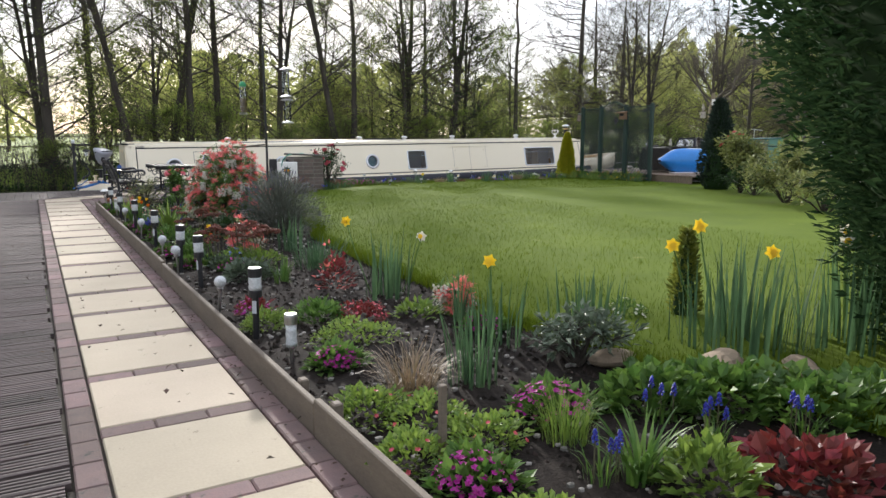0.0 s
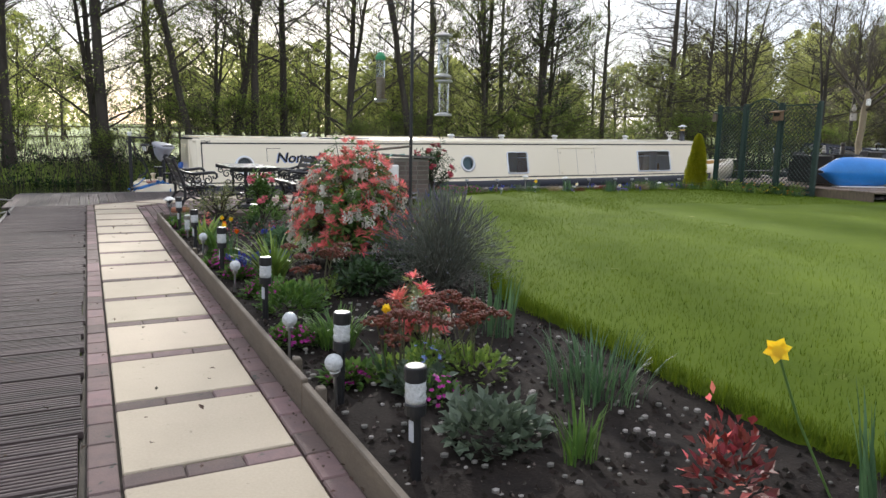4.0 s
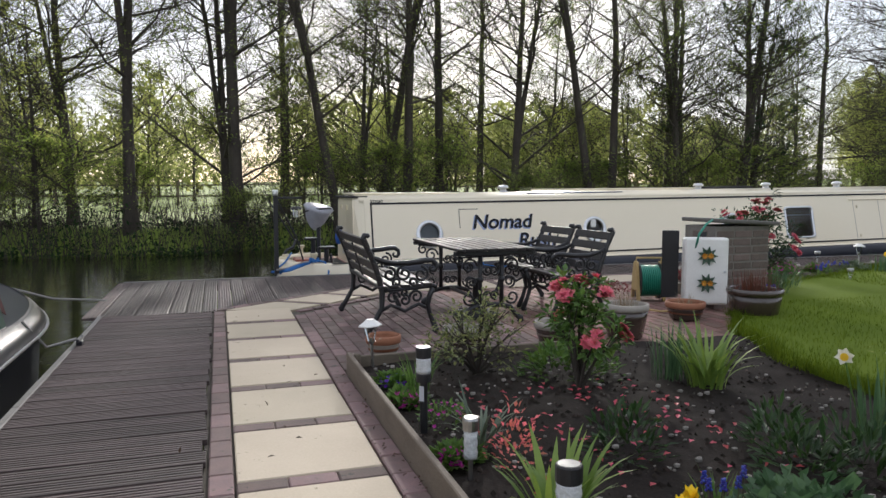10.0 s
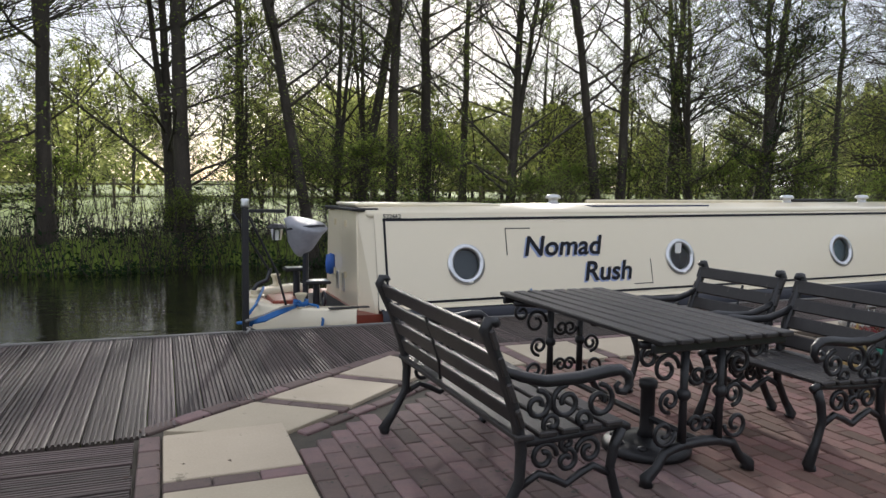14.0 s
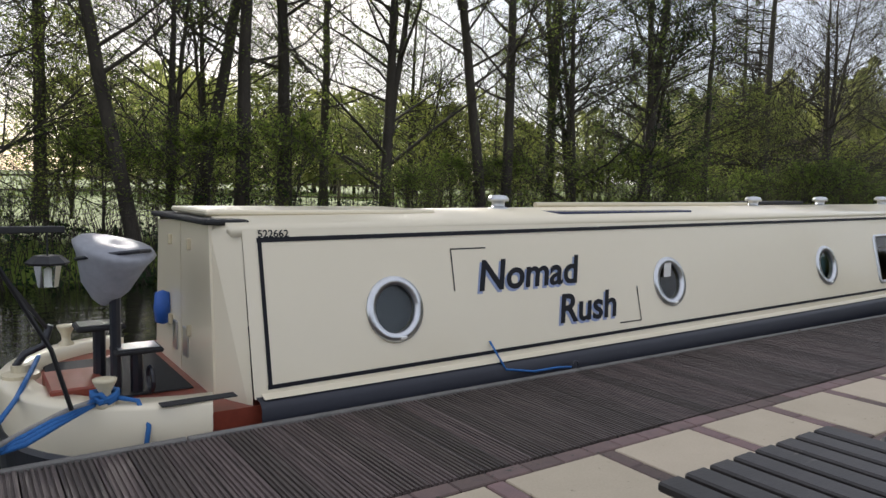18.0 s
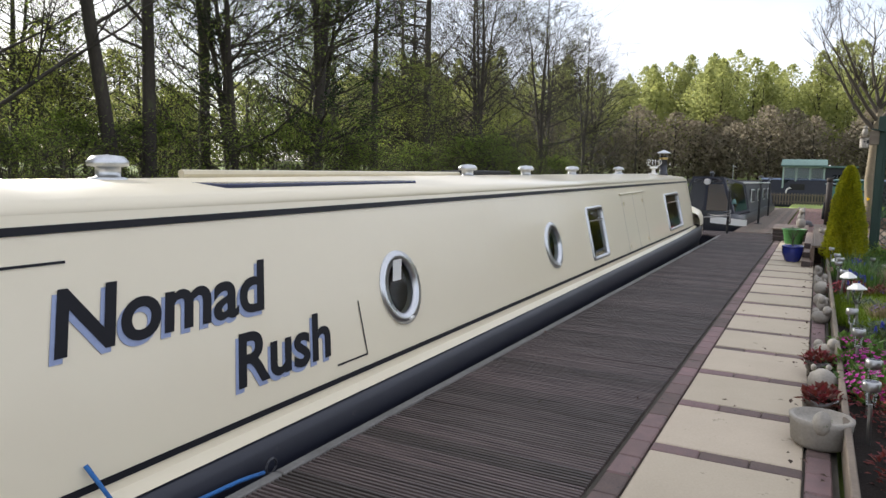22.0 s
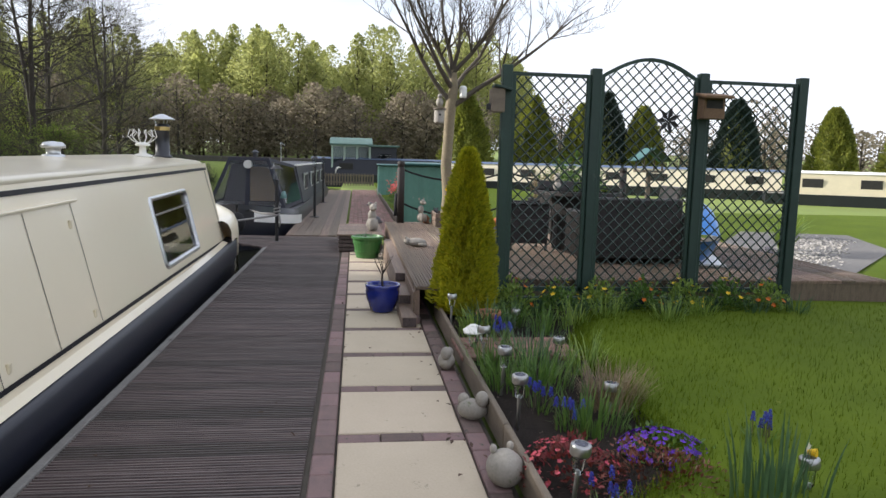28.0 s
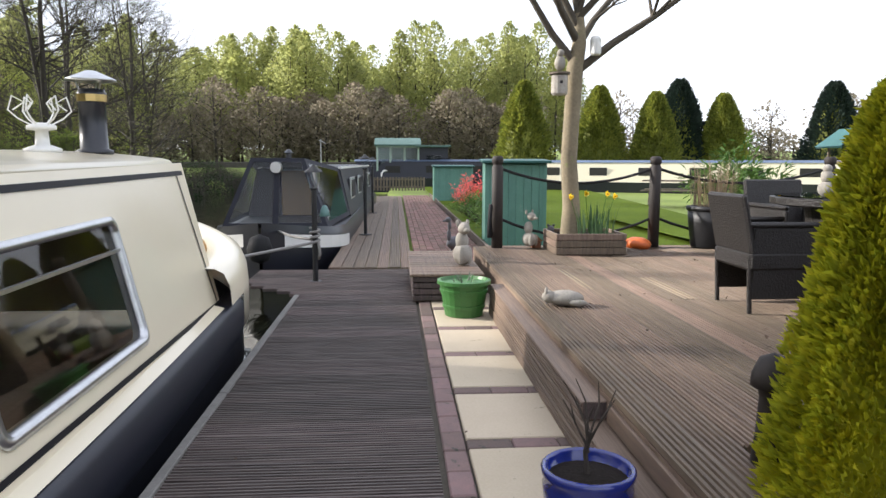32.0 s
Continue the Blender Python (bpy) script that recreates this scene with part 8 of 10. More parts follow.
def lavender(x, y, r, h, n):
    t = plant("lavender", "large grey-green lavender bush with dead spikes", x, y, "shrub")
    w, sp = G(), G()
    for i in range(n):
        a, c = ru(0, 6.283), ru(0.0, 1.35)
        ln = ru(0.8, 1.10)
        d = Vector((math.sin(c) * math.cos(a), math.sin(c) * math.sin(a), math.cos(c)))
        tip = Vector((d.x * r * ln, d.y * r * ln, d.z * h * ln + 0.06))
        mid = tip * 0.6 + Vector((ru(-.03, .03), ru(-.03, .03), 0.05 + 0.05 * math.sin(c)))
        w.tube([Vector((ru(-.06, .06), ru(-.06, .06), 0)), mid, tip], [0.004, 0.0025, 0.0012], 3, False)
        if i % 2 == 0:
            dd = (tip - mid).normalized()
            sp.tube([tip - dd * 0.03, tip - dd * 0.012, tip + dd * 0.018], [0.002, 0.006, 0.002], 4)
    tagged(part("stalk", w, M_LAVSTEM, t), kind="stuff")
    lv = mound(4200, r * 0.92, h * 0.92, 0.040, 0.24, 0.5)
    for _ in range(1400):
        a, c, k = ru(0, 6.283), ru(0.0, 1.5), ru(0.8, 1.05)
        d = Vector((math.sin(c) * math.cos(a), math.sin(c) * math.sin(a), math.cos(c)))
        lv.leaf((d.x * r * k, d.y * r * k, d.z * h * k + 0.03), d + Vector((ru(-.3, .3), ru(-.3, .3), ru(0.2, 1.2))), (0, 0, 1), ru(0.04, 0.07), 0.008)
    part("foliage", lv, M_LAVLEAF, t)
    tagged(part("seed_spike", sp, M_LAV, t), kind="stuff")


def sedum_heads(x, y, n=9, spread_=0.22, h=0.30):
    t = plant("sedum", "rust-brown flat sedum seed heads on dead stems", x, y, "plant")
    s, f = G(), G()
    for _ in range(n):
        px, py = ru(-spread_, spread_), ru(-spread_, spread_)
        hh = h * ru(0.7, 1.1)
        s.tube([(px * 0.5, py * 0.5, 0), (px, py, hh)], 0.004, 4, False)
        for _k in range(46):
            a, q = ru(0, 6.28), ru(0, 1) ** 0.5 * ru(0.05, 0.075)
            f.ball((px + q * math.cos(a), py + q * math.sin(a), hh + 0.022 * (1 - (q / 0.075) ** 2) + ru(-.006, .006)), ru(0.007, 0.011), 5, 3)
    part("stalk", s, M_STEM, t)
    tagged(part("seed_head", f, M_RUST, t), kind="stuff")
    part("foliage", mound(160, spread_ * 0.8, 0.10, 0.05, 0.6), M_PG_L, t)


# ---- the long bed beside the first path ----
daffodils(2.90, 1.80, 120, 0.56, ((-0.18, 0.28, 0.52, 0), (-0.05, 0.22, 0.62, 0), (0.18, -0.05, 0.50, 0)), 0.34)
daffodils(3.40, 1.50, 90, 0.55, ((0.05, 0.10, 0.60, 1), (-0.02, 0.05, 0.56, 1), (0.12, 0.0, 0.57, 1), (0.2, -0.1, 0.52, 0)), 0.30, "clump of white narcissi with strap leaves")
daffodils(1.95, 2.55, 34, 0.42, ((0.0, 0.1, 0.42, 0),), 0.16)
daffodils(2.45, 2.45, 46, 0.36, (), 0.26, "upright daffodil leaves without flowers")
grass_clump(1.19, 2.12, 240, 0.26, 0.004, M_DRY, "tangled clump of dry straw-coloured grass", 0.12, bend=(0.5, 1.3))
grass_clump(1.46, 2.05, 70, 0.40, 0.011, M_PG_BLUE, "upright iris leaves", 0.12, bend=(0.05, 0.3))
for x, y, r in ((1.04, 2.60, 0.13), (1.55, 1.62, 0.17), (0.97, 1.28, 0.14)):
    primula(x, y, r)
bush(2.03, 2.02, 0.26, 0.26, 0.05, M_PG_GREY, "low evergreen shrub with pale leaf edges", 700, stems=10)
for x, y, r in ((1.96, 1.48, 0.22), (2.43, 1.08, 0.28), (2.25, 1.35, 0.26), (2.75, 0.95, 0.25)):
    low_mound(x, y, r, 0.13, 0.06, M_PG, "ground cover of rounded glossy leaves", 420, wide=0.95)
grass_clump(1.42, 1.38, 170, 0.22, 0.004, M_PG_L, "fine bright grass tuft", 0.08)
for x, y in ((1.85, 1.34), (1.87, 1.10), (2.16, 0.95), (1.33, 1.11)):
    muscari(x, y, 4, 0.05)
straps(1.45, 1.05, 60, 0.26, 0.014, "tuft of narrow green bulb leaves", M_PG, 0.07)
low_mound(1.85, 0.74, 0.20, 0.12, 0.06, M_REDLEAF, "bronze heuchera leaves", 220, wide=0.9)
low_mound(1.57, 0.89, 0.14, 0.14, 0.06, M_PG_L, "light green ferny leaves", 260)
for x, y, r in ((0.92, 1.97, 0.16), (1.08, 1.76, 0.20), (0.87, 1.50, 0.15), (1.18, 1.52, 0.16), (0.95, 0.95, 0.15)):
    low_mound(x, y, r, 0.09, 0.028, M_PG_L, "mossy light green saxifrage cushion", 520, M_PINK, 6, 0.012, 0.7)
low_mound(2.86, 2.53, 0.14, 0.12, 0.03, M_PG, "white-flowered edging plant", 260, M_WHFL, 26, 0.014)
pieris(2.06, 3.18, 0.11, 0.20, 24, "small pieris with coral tips")
for x, y, r in ((2.55, 1.62, 0.15), (2.80, 1.37, 0.12), (2.2, 1.95, 0.11)):
    g = G().ball((0, 0, 0.03), r, 12, 8, (1.25, 0.7, 0.42))
    for i, v in enumerate(g.v):
        k = 1 + 0.16 * noise.noise(Vector(v) * 9 + Vector((x, y, 0)))
        g.v[i] = (v[0] * k, v[1] * k, v[2] * k)
    whole("rock", g, mat("sandstone_rock", (0.34, 0.26, 0.18), (0.22, 0.17, 0.12), 8, 60, 0.9, 0.5), "rough pinkish sandstone rock in the bed", "rock", pose(x, y, 0.05, 0, 0, ru(0, 360)))
whole("stake", G().box(-0.012, -0.012, 0, 0.012, 0.012, 0.30, 0.003), M_TIMBER, "thin grey wooden stake in the soil", "stake", pose(0.96, 1.46, 0.02))

low_mound(0.95, 3.45, 0.16, 0.10, 0.022, M_PG_L, "bright green cushion of tiny leaves", 620, wide=0.8)
low_mound(1.24, 4.94, 0.20, 0.14, 0.06, M_PG_GREY, "pale green fleshy sedum rosettes", 300, wide=0.8)
low_mound(1.49, 3.31, 0.15, 0.11, 0.03, M_REDLEAF, "low plant with small red flowers", 320, M_PINK, 40, 0.013)
low_mound(1.27, 3.44, 0.15, 0.11, 0.05, M_PG, "green poppy-like foliage", 260)
low_mound(1.29, 2.96, 0.26, 0.09, 0.022, M_PG_L, "spreading bright green stonecrop", 700, wide=0.8)
daffodils(1.90, 3.82, 52, 0.46, ((0.28, 0.02, 0.40, 1), (-0.15, 0.35, 0.50, 0)), 0.15)
daffodils(1.95, 2.95, 22, 0.36, (), 0.05, "narrow upright bulb leaves")
low_mound(1.70, 4.25, 0.12, 0.26, 0.05, M_REDLEAF, "young bronze peony shoots", 130)
low_mound(1.66, 4.3, 0.10, 0.30, 0.04, M_CORAL, "coral-tipped peony shoots", 26)
primula(2.0, 2.80, 0.13)
low_mound(1.82, 3.25, 0.15, 0.09, 0.05, M_PG_L, "yellow-green shoots", 120)
low_mound(0.97, 3.80, 0.12, 0.09, 0.04, M_REDLEAF, "low magenta-leaved plant", 120, M_MAG, 40, 0.012)
grass_clump(1.42, 4.65, 40, 0.26, 0.012, M_PG, "tuft of bulb leaves", 0.06, bend=(0.1, 0.6))
grass_clump(1.91, 5.16, 150, 0.30, 0.009, M_PG_BLUE, "broad tuft of grassy leaves", 0.22)
low_mound(1.22, 5.36, 0.13, 0.10, 0.04, M_PG, "primulas with dark red flowers", 200, M_MAG, 40, 0.013)

for x, y, n in ((1.20, 5.66, 8), (1.56, 5.62, 9), (1.42, 5.82, 7), (1.30, 7.40, 6), (1.58, 7.60, 6)):
    sedum_heads(x, y, n)
pieris(1.56, 6.27, 0.17, 0.30, 40, "small cream-edged pieris with coral tips", 1)
lavender(2.26, 7.40, 0.56, 0.64, 460)
bush(1.66, 7.42, 0.28, 0.20, 0.06, M_PG_D, "low dark green bush beside the lavender", 600)
primula(0.88, 6.42, 0.14)
primula(1.02, 7.62, 0.17)
primula(0.96, 5.75, 0.11)
grass_clump(1.09, 6.30, 150, 0.24, 0.012, M_PG, "tuft of arching grassy leaves", 0.10, bend=(0.3, 1.1))
low_mound(1.20, 5.48, 0.14, 0.09, 0.06, M_PG_GREY, "pale fleshy sedum rosettes", 160, wide=0.8)
low_mound(1.28, 5.62, 0.10, 0.16, 0.03, M_PG, "pale blue forget-me-nots", 120, pm("pale_blue_petals", (0.20, 0.27, 0.60), (0.15, 0.2, 0.48)), 22, 0.013)
daffodils(1.98, 6.15, 40, 0.40, (), 0.12, "upright daffodil leaves at the lawn's edge")
low_mound(1.05, 7.05, 0.22, 0.20, 0.05, M_PG, "green leafy perennial with finely cut leaves", 520)
straps(1.16, 8.02, 84, 0.48, 0.024, "large clump of arching pale green strap leaves", M_PG_L, 0.08, bend=(0.5, 1.15))
straps(0.98, 10.1, 46, 0.34, 0.030, "clump of broad tulip-like leaves", M_PG_L, 0.08, bend=(0.4, 0.9))
straps(0.98, 9.55, 40, 0.32, 0.026, "clump of strap leaves at the edging", M_PG, 0.06, bend=(0.35, 0.9))
for x, y in ((1.04, 8.42), (1.18, 8.50), (1.34, 8.56), (0.98, 8.34), (1.25, 8.40)):
    muscari(x, y, 12, 0.09)
primula(0.91, 8.75, 0.15)
primula(0.96, 8.30, 0.14)
primula(1.0, 9.3, 0.12)
pieris(2.0, 8.65, 0.53, 0.94, 520, "large pieris bush with coral young leaves and white flower sprays")
bush(2.30, 7.95, 0.34, 0.20, 0.06, M_PG_D, "low dark green leafy plants", 600)
sedum_heads(2.72, 8.75, 5, 0.16, 0.42)


def tulips(x, y, n=3):
    t = plant("tulip", "orange and yellow striped tulips", x, y, "flowers")
    part("foliage", tuft(8, 0.22, 0.03, 0.04, (0.2, 0.6), 4), M_PG_BLUE, t)
    for i in range(n):
        px, py, h = ru(-.06, .06), ru(-.06, .06), ru(0.22, 0.32)
        st = part("flower_stem", G().tube([(px, py, 0), (px, py, h)], 0.004, 5), M_PG, t)
        f = G()
        bloom(f, (px, py, h), 0.05, 6, (0, 0, 1), 2.6)
        part("petals", f, M_ORFL if i % 2 else M_YELFL, st)


tulips(1.10, 9.60)
tulips(1.12, 5.68, 2)
tulips(1.02, 8.95, 2)
low_mound(1.72, 9.80, 0.24, 0.17, 0.055, M_PG_BLUE, "rounded clump of blue-green aquilegia leaves", 420, wide=0.8)
low_mound(1.66, 9.55, 0.22, 0.15, 0.05, M_PG_BLUE, "rounded clump of blue-green leaves", 320, wide=0.8)
bush(2.25, 9.34, 0.48, 0.64, 0.045, M_GOLD, "bright golden-yellow privet bush", 5200, stems=22, wide=0.6, name="golden_shrub")
daffodils(2.72, 10.4, 36, 0.34, ((-0.1, 0.12, 0.36, 1), (0.12, 0.05, 0.38, 1)), 0.12, "white narcissi at the lawn's edge")
bush(1.86, 11.55, 0.27, 0.62, 0.055, M_PG, "camellia with pink double flowers", 900, M_ROSE, 40, 0.045, 9, 0.55, "camellia")
bush(1.44, 12.05, 0.34, 0.42, 0.035, M_VARIEG, "loose grey-green variegated shrub", 1100, stems=16)
low_mound(1.94, 11.86, 0.30, 0.20, 0.05, M_PG, "bright green leafy perennial", 520)
straps(2.55, 11.35, 70, 0.44, 0.024, "clump of arching day lily leaves", M_PG_L, 0.10)
grass_clump(2.50, 11.6, 60, 0.34, 0.013, M_PG_BLUE, "upright blue-green iris leaves", 0.12, bend=(0.05, 0.4))
for x, y in ((2.07, 10.20), (2.30, 10.14), (2.2, 10.45), (1.55, 10.6)):
    low_mound(x, y, 0.16, 0.20, 0.07, M_PG_D, "dark green clump of pointed leaves", 170, wide=0.3)
muscari(1.56, 10.04, 6, 0.07)
low_mound(1.08, 10.66, 0.10, 0.24, 0.03, M_CORAL, "coral-pink astilbe-like shoots", 110)
low_mound(0.95, 11.2, 0.12, 0.10, 0.03, M_PG, "pink-flowered low edging plant", 160, M_MAG, 30, 0.012)
primula(0.85, 11.55, 0.10)
primula(0.88, 11.9, 0.10, M_VIOL, "violet primulas in flower")
primula(0.86, 10.75, 0.09)
grass_clump(0.98, 11.75, 40, 0.26, 0.010, M_PG, "grassy bulb leaves", 0.06)
straps(1.0, 10.85, 24, 0.30, 0.022, "pale green bulb leaves", M_PG_GREY, 0.05)

# ---- round the pillar, and towards the second path ----
bush(5.50, 14.32, 0.44, 0.96, 0.05, M_PG_D, "camellia bush with pink-red flowers behind the pillar", 2200, M_PINK, 60, 0.05, 20, 0.5, "camellia", z=0.05)
t = plant("heather", "dry reddish heather in the glazed planter", 4.40, 13.05, "plant", 0.25)
part("stalk", tuft(260, 0.24, 0.004, 0.20, (0.05, 0.35), 3), M_RUST, t)
grass_clump(5.4, 14.0, 130, 0.34, 0.009, M_PG_BLUE, "grassy clump at the pillar's foot", 0.22)
grass_clump(5.9, 14.4, 130, 0.30, 0.009, M_PG_BLUE, "broad grassy clump beside the lawn", 0.25)
muscari(5.2, 13.75, 5)
low_mound(3.98, 14.72, 0.22, 0.12, 0.03, M_REDLEAF, "low red-leaved plant behind the hose reel", 320)
t = plant("dry_plant", "dry pale twigs in the patio pot", 2.98, 12.85, "plant", 0.18)
part("stalk", tuft(70, 0.26, 0.004, 0.10, (0.1, 0.6), 3), M_DRY, t)
t = plant("pot_plant", "thin dying leaves in the brown bowl", 3.92, 13.36, "plant", 0.10)
part("foliage", tuft(26, 0.16, 0.007, 0.10, (0.3, 0.9), 3), M_DRY, t)

# ---- canal-side bed ----
for x, y, r in ((7.69, 15.52, 0.15), (7.05, 15.46, 0.22), (6.55, 15.40, 0.26), (6.85, 15.30, 0.2)):
    primula(x, y, r, None, "spreading mat of purple aubrieta-like flowers")
low_mound(6.1, 15.28, 0.34, 0.16, 0.03, M_REDLEAF, "low red-leaved plants", 700, M_PINK, 40, 0.012)
low_mound(5.4, 15.3, 0.3, 0.14, 0.03, M_REDLEAF, "low red-leaved plants", 500)
for x, y in ((7.68, 15.30), (7.3, 15.1), (8.0, 15.35), (11.2, 15.32), (12.95, 15.33), (13.1, 15.28), (10.25, 15.42), (11.45, 15.4), (10.9, 14.5)):
    muscari(x, y, 6, 0.06)
daffodils(8.35, 15.05, 40, 0.30, ((0.05, 0.0, 0.26, 0),), 0.16)
daffodils(9.25, 15.05, 40, 0.34, ((0.16, -0.12, 0.20, 1),), 0.10, "drooping white narcissus with strap leaves")
low_mound(8.1, 15.3, 0.22, 0.16, 0.04, M_PG_GREY, "grey-green lavender cotton mound", 420)
low_mound(9.62, 15.38, 0.20, 0.10, 0.03, M_PG_GREY, "silvery edging plant", 360)
grass_clump(11.85, 15.32, 170, 0.30, 0.008, M_PG, "broad tuft of grassy bulb leaves", 0.20)
grass_clump(12.35, 15.25, 150, 0.28, 0.008, M_PG_BLUE, "broad tuft of grassy bulb leaves", 0.20)
grass_clump(11.2, 15.2, 120, 0.24, 0.008, M_PG, "tuft of grassy bulb leaves", 0.16)
grass_clump(13.4, 15.25, 120, 0.30, 0.012, M_PG_BLUE, "strap leaves beside the conifer", 0.16, bend=(0.3, 0.9))
grass_clump(11.53, 15.0, 420, 0.26, 0.004, M_DRY, "pale dry heather cut back for spring", 0.16, bend=(0.2, 0.9))
grass_clump(9.05, 15.25, 300, 0.20, 0.004, M_DRY, "pale dry heather clump", 0.14, bend=(0.2, 0.9))
low_mound(10.68, 15.45, 0.22, 0.12, 0.03, M_REDLEAF, "saxifrage with pink flowers", 420, M_PINK, 60, 0.014)
low_mound(10.86, 14.98, 0.20, 0.09, 0.03, M_PG, "mat of violet flowers at the lawn's edge", 300, M_VIOL, 150, 0.017)
low_mound(10.57, 15.12, 0.26, 0.12, 0.025, M_RUST, "rust-brown dry cushion plant", 700)
daffodils(10.25, 14.80, 60, 0.34, ((0.12, -0.2, 0.18, 1),), 0.16, "daffodil clump with a fallen white flower")
low_mound(9.6, 15.05, 0.16, 0.10, 0.03, M_RUST, "rust-brown dry cushion plant", 360)
low_mound(9.4, 15.2, 0.16, 0.09, 0.03, M_PG, "violet-flowered mat", 220, M_VIOL, 70, 0.015)
for i in range(7):
    y = 14.95 - i * 0.40
    low_mound(14.08 + ru(-.15, .05), y, 0.20, 0.30, 0.05, M_PG if i % 2 else M_PG_L, "wallflowers at the foot of the trellis", 420, M_YELFL if i % 3 else M_ORFL, 11, 0.028)
    grass_clump(13.95 + ru(-.1, .1), y - 0.2, 60, 0.26, 0.010, M_PG_BLUE, "strap leaves at the foot of the trellis", 0.12, bend=(0.2, 0.8))
# brick pad in the bed
pad = thing("brick_pad", "small pad of red bricks set in the bed", "paving", kind="structure")
bp2 = G().box(-0.098, -0.048, -0.03, 0.098, 0.048, 0.0, 0.006).mesh("brick")
for i in range(4):
    for j in range(5):
        part("brick", bp2, M_BRICK_RED, pad, at=pose(12.62 + j * 0.105 + ru(-.003, .003), 14.90 + i * 0.205, 0.098, 0, 0, 90))
# planter, tub and deck plants
daffodils(19.72, 14.55, 80, 0.34, ((-0.1, 0.28, 0.42, 0), (0.1, -0.18, 0.44, 0), (0.02, -0.24, 0.42, 0), (-0.05, 0.1, 0.45, 0)), 0.24, "daffodils in the timber planter", 0.49)
t = plant("tub_shoots", "silvery shoots in the green tub", 17.95, 16.14, "plant", 0.25)
part("foliage", tuft(16, 0.14, 0.02, 0.10, (0.3, 0.9), 3), M_PG_GREY, t)
t = plant("bamboo", "dry thin bamboo stems in the black tub", 20.05, 13.05, "plant", DZ + 0.42)
part("stalk", tuft(240, 0.62, 0.006, 0.24, (0.05, 0.35), 4), M_DRY, t)
bush(20.9, 12.3, 0.75, 1.30, 0.12, M_PG, "glossy green rhododendron bush at the deck's edge", 1500, stems=18, wide=0.35, name="rhododendron", z=0.05)
bush(29.5, 14.9, 0.5, 0.85, 0.09, M_CORAL, "red-leaved photinia beside the jetty", 700, stems=14, name="photinia", z=0.05)
for x in (24.2, 25.6, 27.0, 28.4):
    bush(x, 15.0, 0.5, 0.5, 0.06, M_PG, "green shrub in the jetty bed", 600, stems=12, z=0.03)
t = plant("yucca", "spiky green yucca beside the gravel", 17.9, 9.9, "plant", 0.08)
part("foliage", tuft(130, 0.72, 0.038, 0.06, (0.1, 1.0), 4), M_PG_L, t)
bush(16.6, 10.9, 0.25, 0.3, 0.03, M_LAV, "dark purple low shrub on the gravel", 600, z=0.05)
t = whole("tarpaulin", G().ball((0, 0, 0.04), 0.16, 12, 6, (1.4, 0.9, 0.5)), mat("orange_tarpaulin", (0.60, 0.13, 0.02), (0.45, 0.09, 0.015), 8, 30, 0.5, 0.8), "crumpled orange cloth on the deck", "cloth", pose(20.1, 13.9, DZ), smooth=True)
# things kept behind the trellis
dg = thing("dinghy", "blue dinghy lying on its side beside the trellis", "boat", pose(15.00, 12.60, 0.288, 0, 0, -20))
M_BLUE_GRP = mat("blue_boat_shell", (0.02, 0.22, 0.62), (0.015, 0.17, 0.50), 4, 20, 0.35, 0.1)
for name, grow, m_ in (("hull", 1.0, M_BLUE_GRP), ("hull_lining", 0.93, M_WHITE)):
    g = G()
    for i in range(13):
        u = i / 12
        w = (0.30 + 0.03 * math.sin(math.pi * u)) * max(0.12, 1 - max(0.0, (0.45 - u) / 0.45) ** 2.2)
        for k in range(9):
            a = math.pi * k / 8
            g.v.append((-0.72 + 1.5 * u, -0.36 * math.sin(a) ** 0.8 * grow * (0.6 + 0.4 * u) + 0.10, 0.32 - w * grow * math.cos(a)))
    for i in range(12):
        for k in range(8):
            q = i * 9 + k
            g.f.append((q, q + 9, q + 10, q + 1))
    part(name, g, m_, dg, "bright blue hull" if grow == 1.0 else "white inside of the hull", True)
part("rim", G().tube([(0.79, -0.36 * math.sin(math.pi * k / 10) ** 0.8 + 0.10, 0.32 - 0.30 * math.cos(math.pi * k / 10)) for k in range(11)], 0.022, 6), M_WHITE, dg, "white rounded rim", True)
part("gunwale", G().tube([(-0.70, 0.10, 0.36), (-0.3, 0.10, 0.60), (0.2, 0.10, 0.64), (0.78, 0.10, 0.62)], 0.02, 6), M_WHITE, dg, "white gunwale", True)
part("keel", G().box(-0.40, -0.235, 0.0, 0.72, 0.06, 0.02, 0.005), M_WHITE, dg)
for x, y, w, hh in ((15.75, 13.05, 0.62, 0.52), (16.35, 12.45, 0.40, 0.44)):
    crate = thing("storage_crate", "dark grey storage crate with a sloping lid behind the trellis", "crate", pose(x, y, 0.286, 0, 0, -40))
    part("body", G().box(-w / 2, -0.22, 0.0, w / 2, 0.22, hh - 0.06, 0.02), M_RUBBER, crate)
    part("lid", G().box(-w / 2 - 0.02, -0.24, hh - 0.06, w / 2 + 0.02, 0.24, hh, 0.015), M_RUBBER, crate)
t2 = conifer_mesh(63, 1.75, 0.36, 2600, 0.09, 1.6)
t = thing("dark_cypress", "small dark green cypress behind the trellis", "shrub", pose(12.8, 9.8, 0.05) @ Matrix.Scale(1.12, 4))
part("crown", t2[0], M_CONIFER_D, t)
part("inner_crown", t2[1], M_LEAF_DARK, t)
bush(12.2, 8.75, 0.62, 1.20, 0.09, M_VARIEG, "pale-leaved rhododendron with a few red flowers across the lawn", 2600, M_PINK, 8, 0.07, 18, name="rhododendron")
bush(10.75, 6.75, 0.72, 0.98, 0.085, M_VARIEG, "golden variegated evergreen shrub across the lawn", 2800, stems=22)
